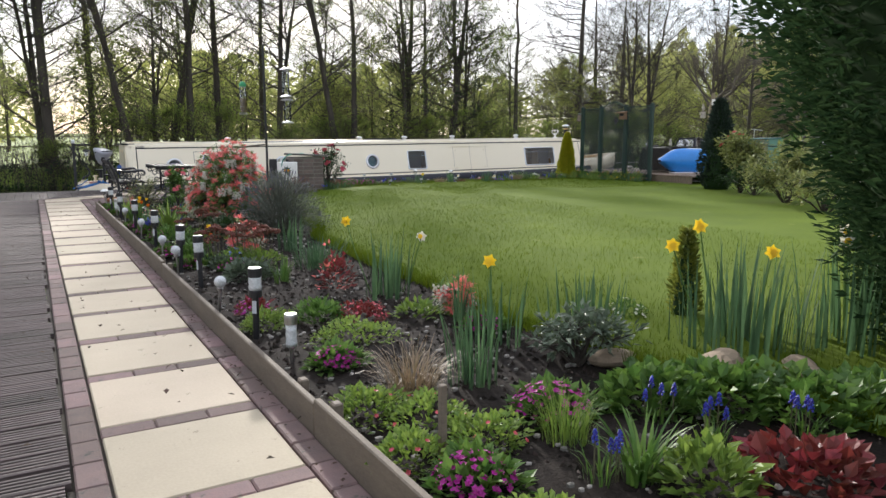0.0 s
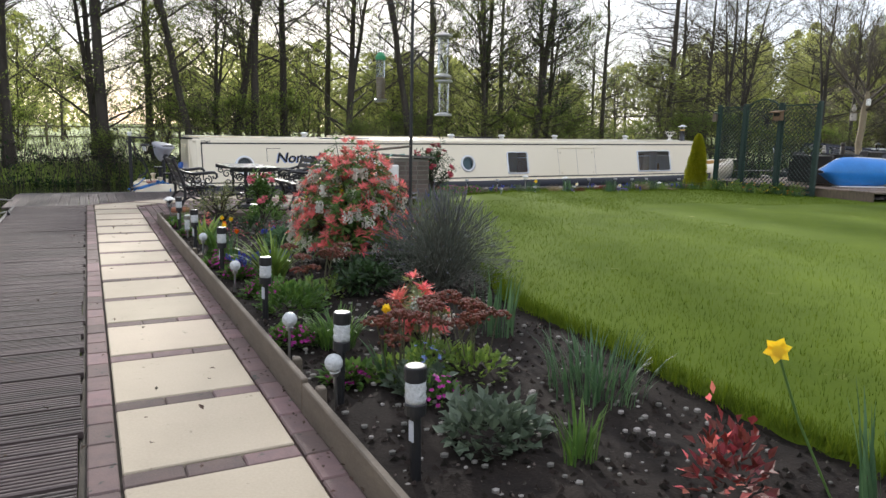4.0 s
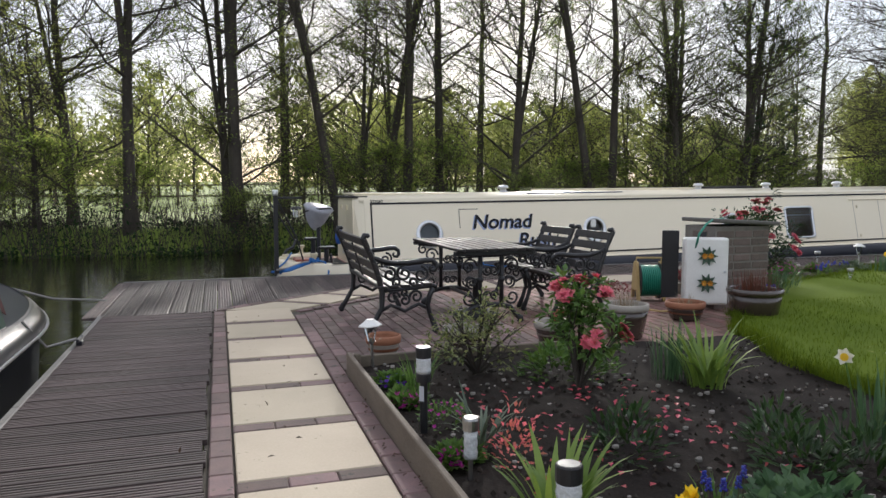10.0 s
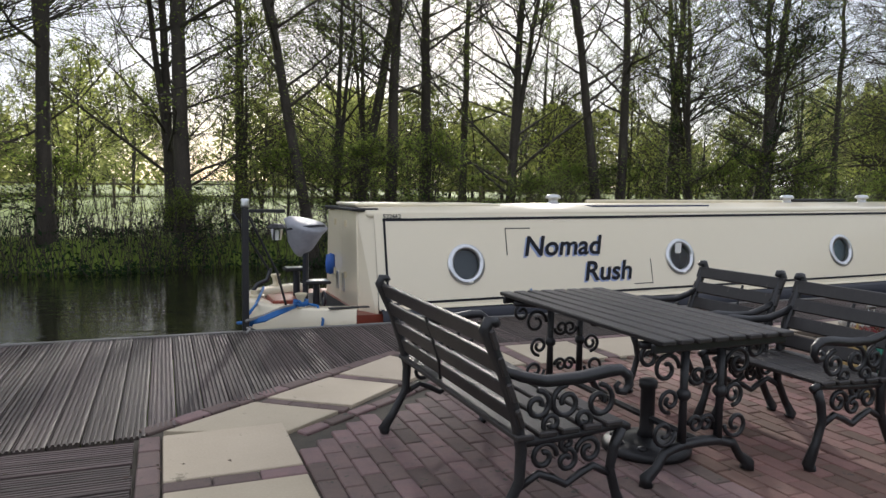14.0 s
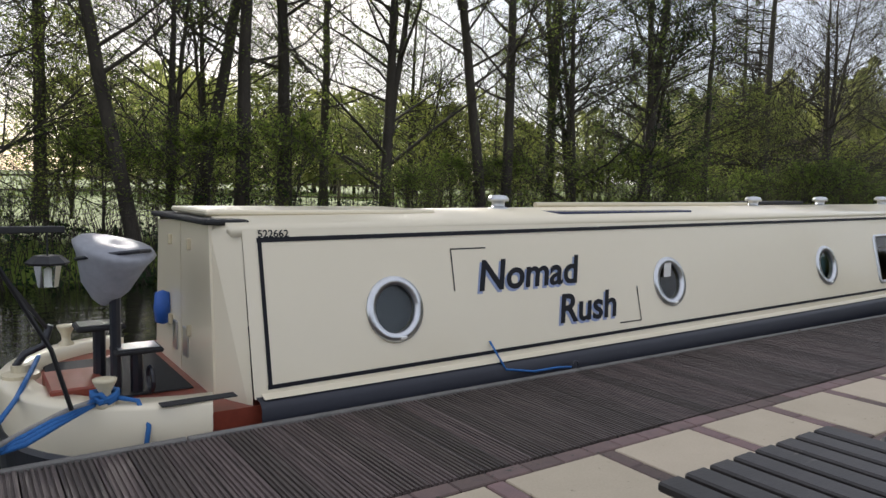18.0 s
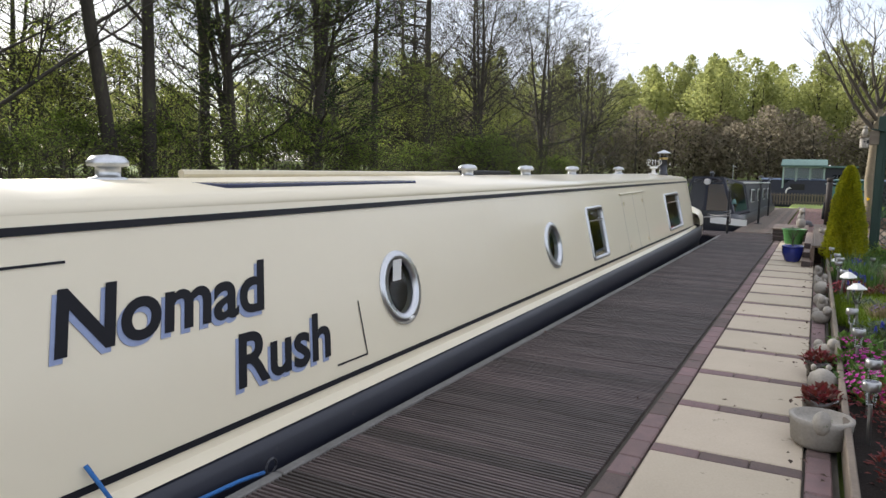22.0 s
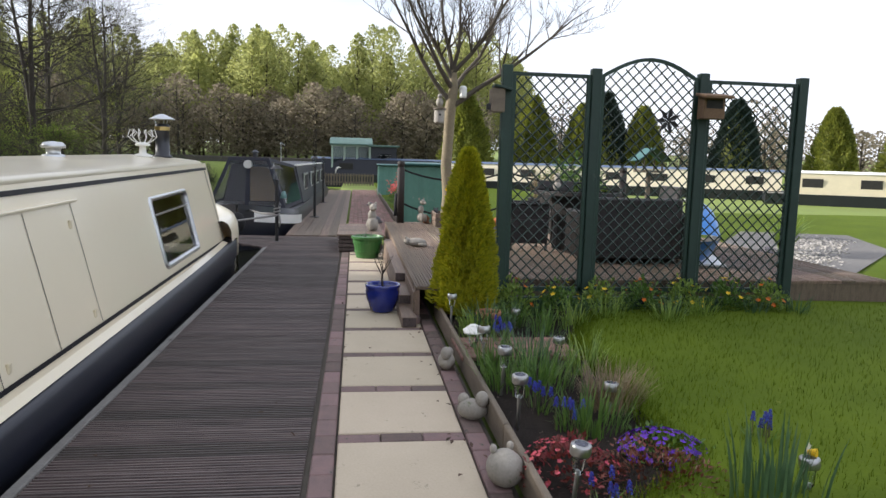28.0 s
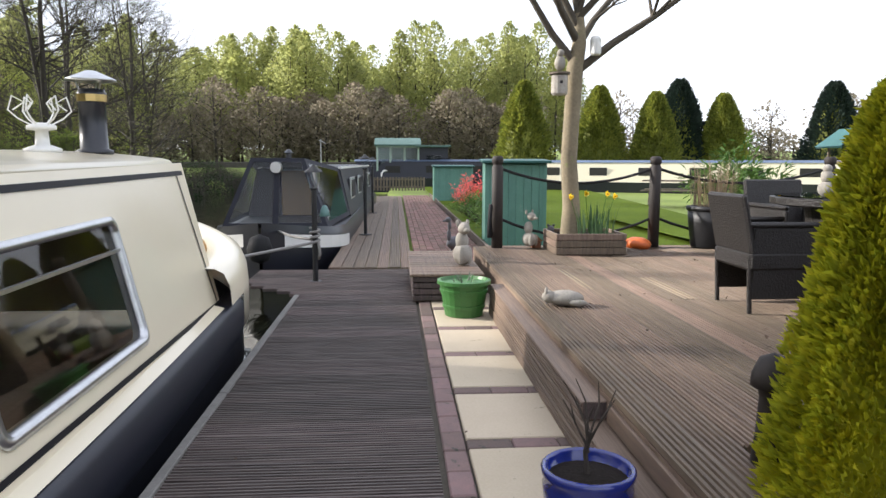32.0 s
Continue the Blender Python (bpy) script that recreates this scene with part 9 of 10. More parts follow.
bush(9.85, 5.55, 0.62, 0.72, 0.08, M_VARIEG, "golden variegated evergreen shrub across the lawn", 1200, stems=16)
# tall dark conifer near the start, drawn in at its foot
def flame_tree(seed, prof, count, size):
    """Sprays of foliage over a turned outline of (radius, height), in lumps with dark gaps."""
    rn = random.Random(seed)
    g = G()
    for _ in range(count):
        u = rn.random() ** 0.8 * (len(prof) - 1.001)
        k = int(u)
        (r0, z0), (r1, z1) = prof[k], prof[k + 1]
        r, z = r0 + (r1 - r0) * (u - k), z0 + (z1 - z0) * (u - k)
        a = rn.uniform(0, 2 * math.pi)
        lump = 0.90 + 0.10 * math.sin(7 * a + 6 * z) * math.sin(5 * z + 2 * math.sin(3 * a)) + 0.05 * math.sin(23 * a + 13 * z)
        q = r * lump * rn.uniform(0.80, 1.0)
        d = Vector((math.cos(a), math.sin(a), rn.uniform(-0.5, 0.9)))
        p = Vector((q * math.cos(a), q * math.sin(a), z))
        g.leaf(p, d + Vector((rn.uniform(-.6, .6), rn.uniform(-.6, .6), 0)), (rn.uniform(-1, 1), rn.uniform(-1, 1), 0.4), size * rn.uniform(0.7, 1.6), size * rn.uniform(0.25, 0.45))
    core = G().lathe([(r * 0.74, z) for r, z in prof], 16)
    return g, core


t = thing("dark_thuja", "tall dark green thuja with dense feathery sprays", "tree", pose(3.98, 0.66, 0.0))
crown_, core_ = flame_tree(64, [(0.98, 0.06), (1.20, 0.45), (1.38, 0.9), (1.58, 1.3), (1.86, 1.8), (1.92, 2.4), (1.7, 3.2), (1.2, 4.2), (0.6, 5.1), (0.02, 5.6)], 75000, 0.055)
part("crown", crown_, M_LEAF_DARK, t)
part("inner_crown", core_, M_LEAF_DARK, t)
part("trunk", G().tube([(0, 0, -0.05), (0, 0, 2.0)], [0.16, 0.10], 8), M_BARK, t)
t4 = conifer_mesh(65, 0.55, 0.09, 900, 0.04, 1.6)
t = thing("dwarf_conifer", "slim dwarf conifer among the daffodils", "shrub", pose(3.15, 2.35, 0.05))
part("crown", t4[0], M_CONIFER, t)
part("inner_crown", t4[1], M_LEAF_DARK, t)


# ---- garden lights ----
M_STEEL = mat("dull_steel", (0.45, 0.45, 0.44), (0.33, 0.33, 0.33), 20, 120, 0.35, 0.05, metal=1.0)
M_CRACKLE = mat("crackled_glass", (0.68, 0.70, 0.70), (0.42, 0.44, 0.45), 60, 140, 0.12, 0.9, bumpscale=70)
M_PANEL = mat("solar_cell", (0.04, 0.045, 0.07), (0.03, 0.03, 0.05), 20, 90, 0.2, 0.0)
M_TAG = mat("pale_label", (0.55, 0.56, 0.60), (0.45, 0.46, 0.5), 60, 90, 0.6, 0.0)


def tall_light(x, y, h=0.46):
    t = thing("solar_light", "black solar stake light with a crackled glass barrel", "garden light", pose(x, y, 0.04, ru(-2, 2), ru(-2, 2), ru(0, 90)), "solar lights in the bed")
    part("stake", G().tube([(0, 0, -0.03), (0, 0, h - 0.15)], 0.018, 10), M_BLACKPOST, t)
    part("label_strip", G().box(-0.019, -0.012, h - 0.25, -0.0175, 0.012, h - 0.18), M_TAG, t)
    part("collar", G().lathe([(0.035, h - 0.16), (0.036, h - 0.125), (0.033, h - 0.12)], 16), M_BLACKPOST, t)
    part("glass_barrel", G().lathe([(0.033, h - 0.12), (0.036, h - 0.105), (0.033, h - 0.09), (0.036, h - 0.075), (0.033, h - 0.06), (0.035, h - 0.05)], 16), M_CRACKLE, t, "", True)
    part("cap", G().lathe([(0.034, h - 0.05), (0.037, h - 0.045), (0.037, h - 0.005), (0.034, h)], 16), M_BLACKPOST, t)
    part("solar_cell", G().lathe([(0.030, h + 0.001), (0.0, h + 0.002)], 12), M_STEEL, t)


def ball_light(x, y, h=0.24):
    t = thing("ball_light", "crackled glass ball light on a thin steel stake", "garden light", pose(x, y, 0.04, ru(-4, 4), ru(-4, 4), 0), "ball lights in the bed")
    part("stake", G().tube([(0, 0, -0.03), (0, 0, h - 0.07)], 0.007, 8), M_STEEL, t)
    part("ball", G().ball((0, 0, h - 0.035), 0.038, 14, 9), M_CRACKLE, t, "", True)
    part("collar", G().lathe([(0.016, h - 0.09), (0.02, h - 0.075), (0.012, h - 0.065)], 12), M_STEEL, t)


def small_light(x, y, h=0.28, steel=True):
    t = thing("stake_light", "small steel solar stake light", "garden light", pose(x, y, 0.04, ru(-4, 4), ru(-4, 4), 0), "steel lights in the beds")
    part("stake", G().tube([(0, 0, -0.03), (0, 0, h - 0.10)], 0.009, 8), M_STEEL, t)
    part("glass", G().lathe([(0.018, h - 0.11), (0.026, h - 0.04)], 12), M_CLEAR, t)
    part("cap", G().lathe([(0.036, h - 0.04), (0.038, h - 0.035), (0.038, h - 0.005), (0.034, h)], 14), M_STEEL, t, "", True)
    part("solar_cell", G().lathe([(0.026, h + 0.001), (0.0, h + 0.002)], 8), M_PANEL, t)


def crystal_light(x, y, h=0.26):
    t = thing("crystal_light", "steel-capped ribbed glass stake light", "garden light", pose(x, y, 0.04), "steel lights in the beds")
    part("stake", G().tube([(0, 0, -0.03), (0, 0, h - 0.16)], 0.010, 8), M_STEEL, t)
    part("glass", G().lathe([(0.026, h - 0.16), (0.028, h - 0.14), (0.025, h - 0.12), (0.028, h - 0.10), (0.025, h - 0.08), (0.028, h - 0.05)], 14), M_CRACKLE, t, "", True)
    part("cap", G().lathe([(0.031, h - 0.05), (0.032, h - 0.01), (0.028, h)], 14), M_STEEL, t)


def hat_light(x, y, h=0.34, white=True):
    t = thing("hat_light", "solar light with a white conical hat on a steel stake", "garden light", pose(x, y, 0.04, ru(-4, 4), ru(-4, 4), 0), "hat lights in the beds")
    part("stake", G().tube([(0, 0, -0.03), (0, 0, h - 0.12)], 0.009, 8), M_STEEL, t)
    part("glass", G().lathe([(0.022, h - 0.14), (0.045, h - 0.05), (0.045, h - 0.045)], 10), M_CLEAR, t)
    part("foot", G().lathe([(0.012, h - 0.16), (0.024, h - 0.14), (0.0, h - 0.138)], 10), M_STEEL, t)
    part("hat", G().lathe([(0.075, h - 0.045), (0.076, h - 0.038), (0.03, h - 0.005), (0.028, h), (0.0, h)], 6 if white else 16), M_WHITE if white else M_STEEL, t)


for x, y in ((0.84, 3.27), (0.85, 4.76), (0.84, 5.50), (0.85, 6.92), (0.84, 8.36), (0.82, 9.72), (0.84, 11.16)):
    tall_light(x, y, 0.40)
for x, y in ((0.80, 3.96), (0.81, 5.45), (0.80, 6.17), (0.82, 7.74), (0.82, 9.24)):
    ball_light(x, y)
crystal_light(0.86, 2.72)
crystal_light(0.85, 10.56)
hat_light(0.87, 12.42, 0.30)
for x in (5.71, 6.15, 6.98, 7.73, 10.29, 11.20, 11.75, 12.26, 13.55):
    small_light(x, 15.54 + ru(-.02, .02), 0.29)
hat_light(9.57, 15.50, 0.34)
hat_light(8.42, 15.48, 0.38)
hat_light(12.75, 15.54, 0.20)
for i in range(9):
    small_light(7.2 + i * 1.05, 14.55 + (0.5 if i > 3 else 0.35 * math.sin(i)), 0.18)

# ---- bird feeder pole ----
fp = thing("bird_feeder", "tall black feeding pole with hanging seed feeders", "bird feeder", pose(2.40, 8.29, 0.04, 0, 0, -18))
part("pole", G().tube([(0, 0, -0.1), (0, 0, 2.25)], 0.014, 8), M_BLACKPOST, fp)
for s, z in ((-1, 2.1), (1, 2.12), (-1, 1.95), (1, 1.72)):
    part("hook", G().tube([(0, 0, z), (s * 0.10, 0, z + 0.10), (s * 0.24, 0, z + 0.08), (s * 0.28, 0, z - 0.02), (s * 0.26, 0, z - 0.05)], 0.007, 6), M_BLACKPOST, fp, "", True)
part("side_perch", G().tube([(-0.34, 0, 1.0), (0, 0, 1.04)], 0.022, 6, True, 0.5), M_TIMBER, fp, "dark wooden perch arm")
tube_ = part("seed_tube", G().lathe([(0.038, 1.42), (0.038, 1.74)], 14, (-0.26, 0, 0)), M_CLEAR, fp, "clear seed tube with a green lid")
part("seed", G().lathe([(0.034, 1.43), (0.034, 1.60), (0.0, 1.60)], 12, (-0.26, 0, 0)), M_DRY, tube_)
part("lid", G().lathe([(0.043, 1.74), (0.043, 1.77), (0.02, 1.80), (0.0, 1.805)], 14, (-0.26, 0, 0)), mat("green_plastic", (0.02, 0.26, 0.10), None, 6, 40, 0.4, 0.0), tube_)
part("tray", G().lathe([(0.05, 1.40), (0.055, 1.42), (0.04, 1.425)], 14, (-0.26, 0, 0)), M_STEEL, tube_)
for x_, z0, z1 in ((0.26, 1.62, 1.95), (0.27, 1.30, 1.58)):
    cage = part("mesh_feeder", G().lathe([(0.045, z0), (0.045, z1)], 12, (x_, 0, 0)), M_CLEAR, fp, "clear feeder between steel plates")
    for z in (z0, z1):
        part("plate", G().lathe([(0.075, z), (0.075, z + 0.012), (0.02, z + 0.03), (0.0, z + 0.03)], 14, (x_, 0, 0)), M_STEEL, cage)

# ---- stone trough, hen and dark pot by the edging ----
tr = thing("stone_trough", "small pale stone trough with a carved rim", "trough", pose(5.75, 15.73, 0.0))
part("bowl", G().lathe([(0.10, 0.0), (0.12, 0.02), (0.13, 0.11), (0.135, 0.13), (0.115, 0.135), (0.11, 0.11), (0.0, 0.10)], 18), M_STONE, tr, "", True)
part("handle", G().ball((-0.11, 0, 0.13), 0.05, 10, 6, (0.8, 0.8, 1.1)), M_STONE, tr, "", True)
for x in (6.15, 7.03):
    p = pot("flower_pot", "small dark pot with brown dry leaves", pose(x, 15.73, 0), 0.08, 0.10, M_GLAZE)
    part("dry_leaves", mound(120, 0.10, 0.08, 0.04, 0.7), M_REDLEAF, p, at=pose(0, 0, 0.08))
pot("flower_pot", "terracotta pot half hidden beside the conifer", pose(13.55, 15.25, 0.06), 0.10, 0.13, M_TERRA)

# ---- small loose stuff: stones in the soil, fallen petals and leaves ----
g = G()
for _ in range(1500):
    y = ru(-0.5, 12.4)
    x = ru(0.8, max(1.0, bed_far(y) - 0.2))
    g.ball((x, y, 0.058 + ru(-.01, .012)), ru(0.005, 0.016), 5, 3, (1.2, 1, 0.7))
whole("soil_stones", g, mat("grey_chippings", (0.30, 0.28, 0.25), (0.16, 0.15, 0.13), 20, 60, 0.9, 0.2, island=0.5), "small grey stones and bark chips on the soil", "stones", kind="stuff")
g = G()
for _ in range(150):
    g.leaf((1.6 + ru(-.6, .6), 10.9 + ru(-.7, .7), 0.075), (ru(-1, 1), ru(-1, 1), ru(0, .3)), (0, 0, 1), 0.035, 0.025)
whole("fallen_petals", g, M_PINK, "fallen pink camellia petals on the soil", "petals", kind="stuff")
g = G()
for _ in range(420):
    k = ru(0, 1)
    if k < 0.35:
        x, y, z = ru(-1.1, 0.6), ru(0, 15), 0.02
    elif k < 0.75:
        x, y, z = ru(5, 18), ru(15.66, 15.9) if ru(0, 1) < 0.75 else ru(15.9, 17.6), 0.012
    else:
        x, y, z = ru(14.5, 20), ru(12.5, 15.6), DZ + 0.008
    g.leaf((x, y, z), (ru(-1, 1), ru(-1, 1), ru(0, .4)), (0, 0, 1), ru(0.015, 0.04), ru(0.012, 0.025))
for _ in range(260):
    g.leaf((ru(0.61, 0.70), ru(0, 12.4), 0.01), (ru(-1, 1), ru(-1, 1), ru(0, .4)), (0, 0, 1), ru(0.01, 0.03), 0.014)
whole("leaf_litter", g, mat("dead_leaves", (0.09, 0.055, 0.035), (0.045, 0.03, 0.02), 9, 40, 0.9, 0.0, island=0.4), "scattered dead brown leaves", "leaves", kind="stuff")
# grass blades
g = G()
def blade3(x, y, z, h, w):
    a = ru(0, 6.283)
    c, s = math.cos(a), math.sin(a)
    k = ru(0.2, 0.9) * h
    n = len(g.v)
    g.v.extend([(x - c * w, y - s * w, z - 0.012), (x + c * w, y + s * w, z - 0.012), (x - s * k, y + c * k, z + h)])
    g.f.append((n, n + 1, n + 2))
left = 70000
while left > 0:
    left -= 1
    if left % 3:
        y = ru(-0.5, 13.4)
        x = lawn_edge(y) + 4.5 * ru(0, 1) ** 1.8
    else:
        x = ru(7.0, 13.6)
        y = lawn_top(x) - 3.6 * ru(0, 1) ** 1.7
    if in_lawn(x, y):
        blade3(x, y, lawn_z(x, y), ru(0.022, 0.042), 0.0028)
for _ in range(9000):
    y = ru(-0.5, 13.4)
    x = lawn_edge(y) + ru(-0.06, 0.10)
    blade3(x, y, 0.075, ru(0.04, 0.10), 0.003)
for _ in range(5000):
    x = ru(5, 13.6)
    blade3(x, lawn_top(x) + ru(-.08, .06), 0.075, ru(0.04, 0.09), 0.003)
whole("lawn_grass", g, M_GRASS, "short green lawn grass, longer at the edges", "grass", kind="stuff")

# ---- bark chips and clods on the beds ----
def scatter_chips(name, label, n, place, material, size, seed):
    rn = random.Random(seed)
    g = G()
    for _ in range(n):
        x, y = place(rn)
        r = size * rn.uniform(0.5, 1.5)
        a = rn.uniform(0, 3.14)
        c, s = math.cos(a) * r, math.sin(a) * r
        z = 0.055 + 0.03 * noise.noise(Vector((x * 2, y * 2, 0))) + 0.022 * noise.noise(Vector((x * 9, y * 9, 2)))
        b = len(g.v)
        g.v += [(x + c, y + s, z - 0.004), (x - s * 0.6, y + c * 0.6, z - 0.004), (x - c, y - s, z - 0.004), (x + s * 0.6, y - c * 0.6, z - 0.004), (x + c * 0.2, y + s * 0.2, z + r * 0.55)]
        g.f += [(b, b + 1, b + 4), (b + 1, b + 2, b + 4), (b + 2, b + 3, b + 4), (b + 3, b, b + 4)]
    return whole(name, g, material, label, "soil", kind="stuff")


def long_bed(rn):
    y = rn.uniform(-1.0, 12.3)
    return rn.uniform(0.8, lawn_edge(y) - 0.02), y


M_CLOD = mat("soil_clods", (0.034, 0.027, 0.021), (0.014, 0.011, 0.009), 9, 60, 0.95, 0.3, island=0.6, spec=0.15)
M_CHIP = mat("bark_chips", (0.14, 0.115, 0.09), (0.06, 0.05, 0.04), 9, 60, 0.9, 0.2, island=0.6)
scatter_chips("soil_clods", "dark clods of turned soil in the flower bed", 5200, long_bed, M_CLOD, 0.016, 3)
scatter_chips("bark_chips", "pale bark chips and grit on the soil", 1500, long_bed, M_CHIP, 0.008, 4)
scatter_chips("canal_bed_chips", "bark chips on the canal-side bed", 900, lambda rn: (rn.uniform(9.7, 13.55), rn.uniform(14.9, 15.58)), M_CHIP, 0.008, 5)

for x, y in ((13.35, 14.85), (13.6, 15.05), (13.25, 15.45), (13.55, 14.55), (13.75, 14.2), (13.65, 13.7), (13.85, 13.3), (12.3, 15.5), (12.2, 14.95), (11.9, 15.5)):
    grass_clump(x, y, 70, 0.28, 0.010, M_PG if ru(0, 1) < 0.5 else M_PG_L, "loose tuft of bulb leaves in the canal-side bed", 0.13, bend=(0.2, 0.9))
# gravel beyond the trellis
M_GRAVEL = mat("pale_gravel", (0.20, 0.19, 0.18), (0.09, 0.085, 0.08), 25, 120, 0.9, 1.0)
M_PEBBLE = mat("pale_pebbles", (0.40, 0.38, 0.35), (0.24, 0.23, 0.21), 9, 60, 0.85, 0.2, island=0.4)
gravel = whole("gravel_bed", G().poly([(14.6, 12.2, 0.118), (15.0, 11.6, 0.118), (16.0, 10.2, 0.118), (18.5, 7.6, 0.118), (21.0, 6.5, 0.118), (21.5, 8.5, 0.118), (18.6, 10.6, 0.118), (16.5, 11.9, 0.118)]), M_GRAVEL, "pale grey gravel strip beyond the trellis", "gravel", kind="structure")
rg = random.Random(9)
g = G()
for _ in range(1500):
    t = rg.random() ** 1.4
    x, y = 15.0 + 5.0 * t + rg.uniform(-.1, .9), 11.8 - 4.2 * t + rg.uniform(-.5, .3)
    g.ball((x, y, 0.125), rg.uniform(0.012, 0.03), 5, 3, (1.2, 0.9, 0.6))
whole("pebbles", g, M_PEBBLE, "loose pale pebbles on the gravel strip", "gravel", kind="stuff")

bush(11.9, 8.2, 0.62, 0.55, 0.09, M_PG_D, "low skirt of dark rhododendron leaves across the lawn", 900, stems=10, name="rhododendron")

# ---- paving and decking, piece by piece ----
def plank_mesh(name, length, width=0.14, thick=0.03, grooves=5):
    """A grooved deck board along local x, its top at 0."""
    prof, y = [(-width / 2, -thick), (-width / 2, -0.003)], -width / 2 + 0.006
    step = (width - 0.012) / grooves
    for i in range(grooves):
        prof += [(y, -0.001), (y + step * 0.12, 0.0), (y + step * 0.48, 0.0), (y + step * 0.56, -0.010), (y + step * 0.92, -0.010)]
        y += step
    prof += [(width / 2 - 0.006, 0.0), (width / 2, -0.003), (width / 2, -thick)]
    return G().prism(prof[::-1], -length / 2, length / 2, "x").mesh(name)


def block_mesh(name, lx, ly, h=0.03, b=0.006):
    return G().box(-lx / 2, -ly / 2, -h, lx / 2, ly / 2, 0.0, b).mesh(name)


def lay(name, me, material, parent, x, y, z, rz=0.0, tip=0.25):
    return part(name, me, material, parent, at=pose(x, y, z + rnd.uniform(-0.002, 0.002), rnd.uniform(-tip, tip), rnd.uniform(-tip, tip), rz))


def empty_setting(name, label, category):
    return thing(name, label, category, kind="structure")


deck_1 = empty_setting("deck_along_garden", "weathered grey-brown grooved decking boards beside the paved path", "decking")
pl = plank_mesh("plank", 0.96)
for i in range(132):
    y = -4.4 + i * 0.1475
    if y < 15.0:
        lay("plank", pl, M_DECK, deck_1, -0.605 + rnd.uniform(-0.012, 0.012), y, 0.012)
deck_2 = empty_setting("deck_along_canal", "dark weathered grooved decking boards along the moored boat", "decking")
cache = {}
for i in range(141):
    x = -1.18 + i * 0.1475
    y0 = 16.52
    if x < 1.76:
        y0 = 15.1 if x < -0.1 else 15.15 + (x + 0.1) / 1.86 * 1.38
    y1 = DECK_EDGE
    y1 += 0.62 * smooth(17.95, 18.8, x)
    ln = round(y1 - y0, 2)
    if ln not in cache:
        cache[ln] = plank_mesh("plank", ln)
    pale = i in (23, 24)
    lay("plank", cache[ln], M_DECK_NEW if pale else M_DECK_Y, deck_2, x, y0 + ln / 2, -0.004, 90)
slabs_1 = empty_setting("path_along_garden", "cream stone paving slabs with brick strips and brick borders", "path")
sl = block_mesh("slab", SLAB - 0.008, SLAB - 0.008, 0.03, 0.005)
br = block_mesh("brick", 0.197, 0.097)
for k in range(27):
    top = END1 - k * PITCH
    lay("slab", sl, M_SLAB, slabs_1, 0.3, top - SLAB / 2, 0.0)
    for j in range(3):
        lay("brick", br, M_BRICK, slabs_1, 0.1 + 0.2 * j, top - SLAB - 0.0525, -0.002)
for k in range(97):
    y = END1 - 0.1 - k * 0.2015
    lay("brick", br, M_BRICK, slabs_1, -0.056, y, -0.001, 90)
    if y < 12.5:
        lay("brick", br, M_BRICK, slabs_1, 0.656, y, -0.001, 90)
slabs_2 = empty_setting("path_along_canal", "cream stone paving slabs with red-brown brick strips", "path")
for k in range(-9, 17):
    x = 8.22 + k * PITCH
    if x < 2.3 or x > 17.45:
        continue
    lay("slab", sl, M_SLAB2 if k == 4 else M_SLAB, slabs_2, x + SLAB / 2, (LEG2_IN + LEG2_OUT) / 2, 0.0)
    for j in range(3):
        lay("brick", br, M_BRICK_RED, slabs_2, x - 0.0525, LEG2_IN + 0.1 + 0.2 * j, -0.002, 90)
for k in range(84):
    x = 1.85 + k * 0.2015
    lay("brick", br, M_BRICK_RED if k % 3 == 0 else M_BRICK, slabs_2, x, LEG2_OUT + 0.056, -0.001)
    if x > 4.6:
        lay("brick", br, M_BRICK_RED, slabs_2, x, LEG2_IN - 0.056, -0.001)

# corner slabs that turn from the first path to the second
corner = empty_setting("path_corner", "cream stone slabs laid in a bend with brick strips between", "path")
FAN = [((0.0, 15.13), (0.50, 15.50), (0.93, 15.17), (0.60, 14.92)),
       ((0.58, 15.56), (1.03, 15.90), (1.42, 15.58), (1.02, 15.24)),
       ((1.11, 15.96), (1.60, 16.36), (1.88, 15.93), (1.50, 15.64)),
       ((1.72, 16.385), (2.47, 16.385), (2.47, 15.795), (1.98, 15.80), (1.97, 15.98))]
for q in FAN:
    c = Vector((sum(p[0] for p in q) / len(q), sum(p[1] for p in q) / len(q)))
    inner = [Vector(p) + (c - Vector(p)).normalized() * 0.008 for p in q]
    g = G().prism([(p.x, p.y) for p in inner][::-1], -0.03, -0.004)
    n = len(inner)
    top = [p + (c - p).normalized() * 0.006 for p in inner]
    base = len(g.v)
    g.f.pop()
    g.v.extend((p.x, p.y, 0.0) for p in top)
    for j in range(n):
        k = (j + 1) % n
        m = n - 1
        g.f.append((n + (m - j), n + (m - k), base + k, base + j))
    g.f.append(tuple(base + j for j in range(n)))
    part("slab", g, M_SLAB, corner)
def run(p, q, me, count, z=-0.002):
    a = math.degrees(math.atan2(q[1] - p[1], q[0] - p[0]))
    for i in range(count):
        t = (i + 0.5) / count
        lay("brick", me, M_BRICK, corner, p[0] + (q[0] - p[0]) * t, p[1] + (q[1] - p[1]) * t, z, a)
half_br = block_mesh("brick", 0.175, 0.075)
run((0.56, 15.52), (0.98, 15.19), half_br, 3)
run((1.08, 15.92), (1.47, 15.60), half_br, 3)
run((1.66, 16.37), (1.93, 15.92), half_br, 3)
run((-0.10, 15.17), (1.70, 16.48), br, 11, -0.003)
run((0.66, 14.90), (1.94, 15.77), half_br, 8, -0.004)

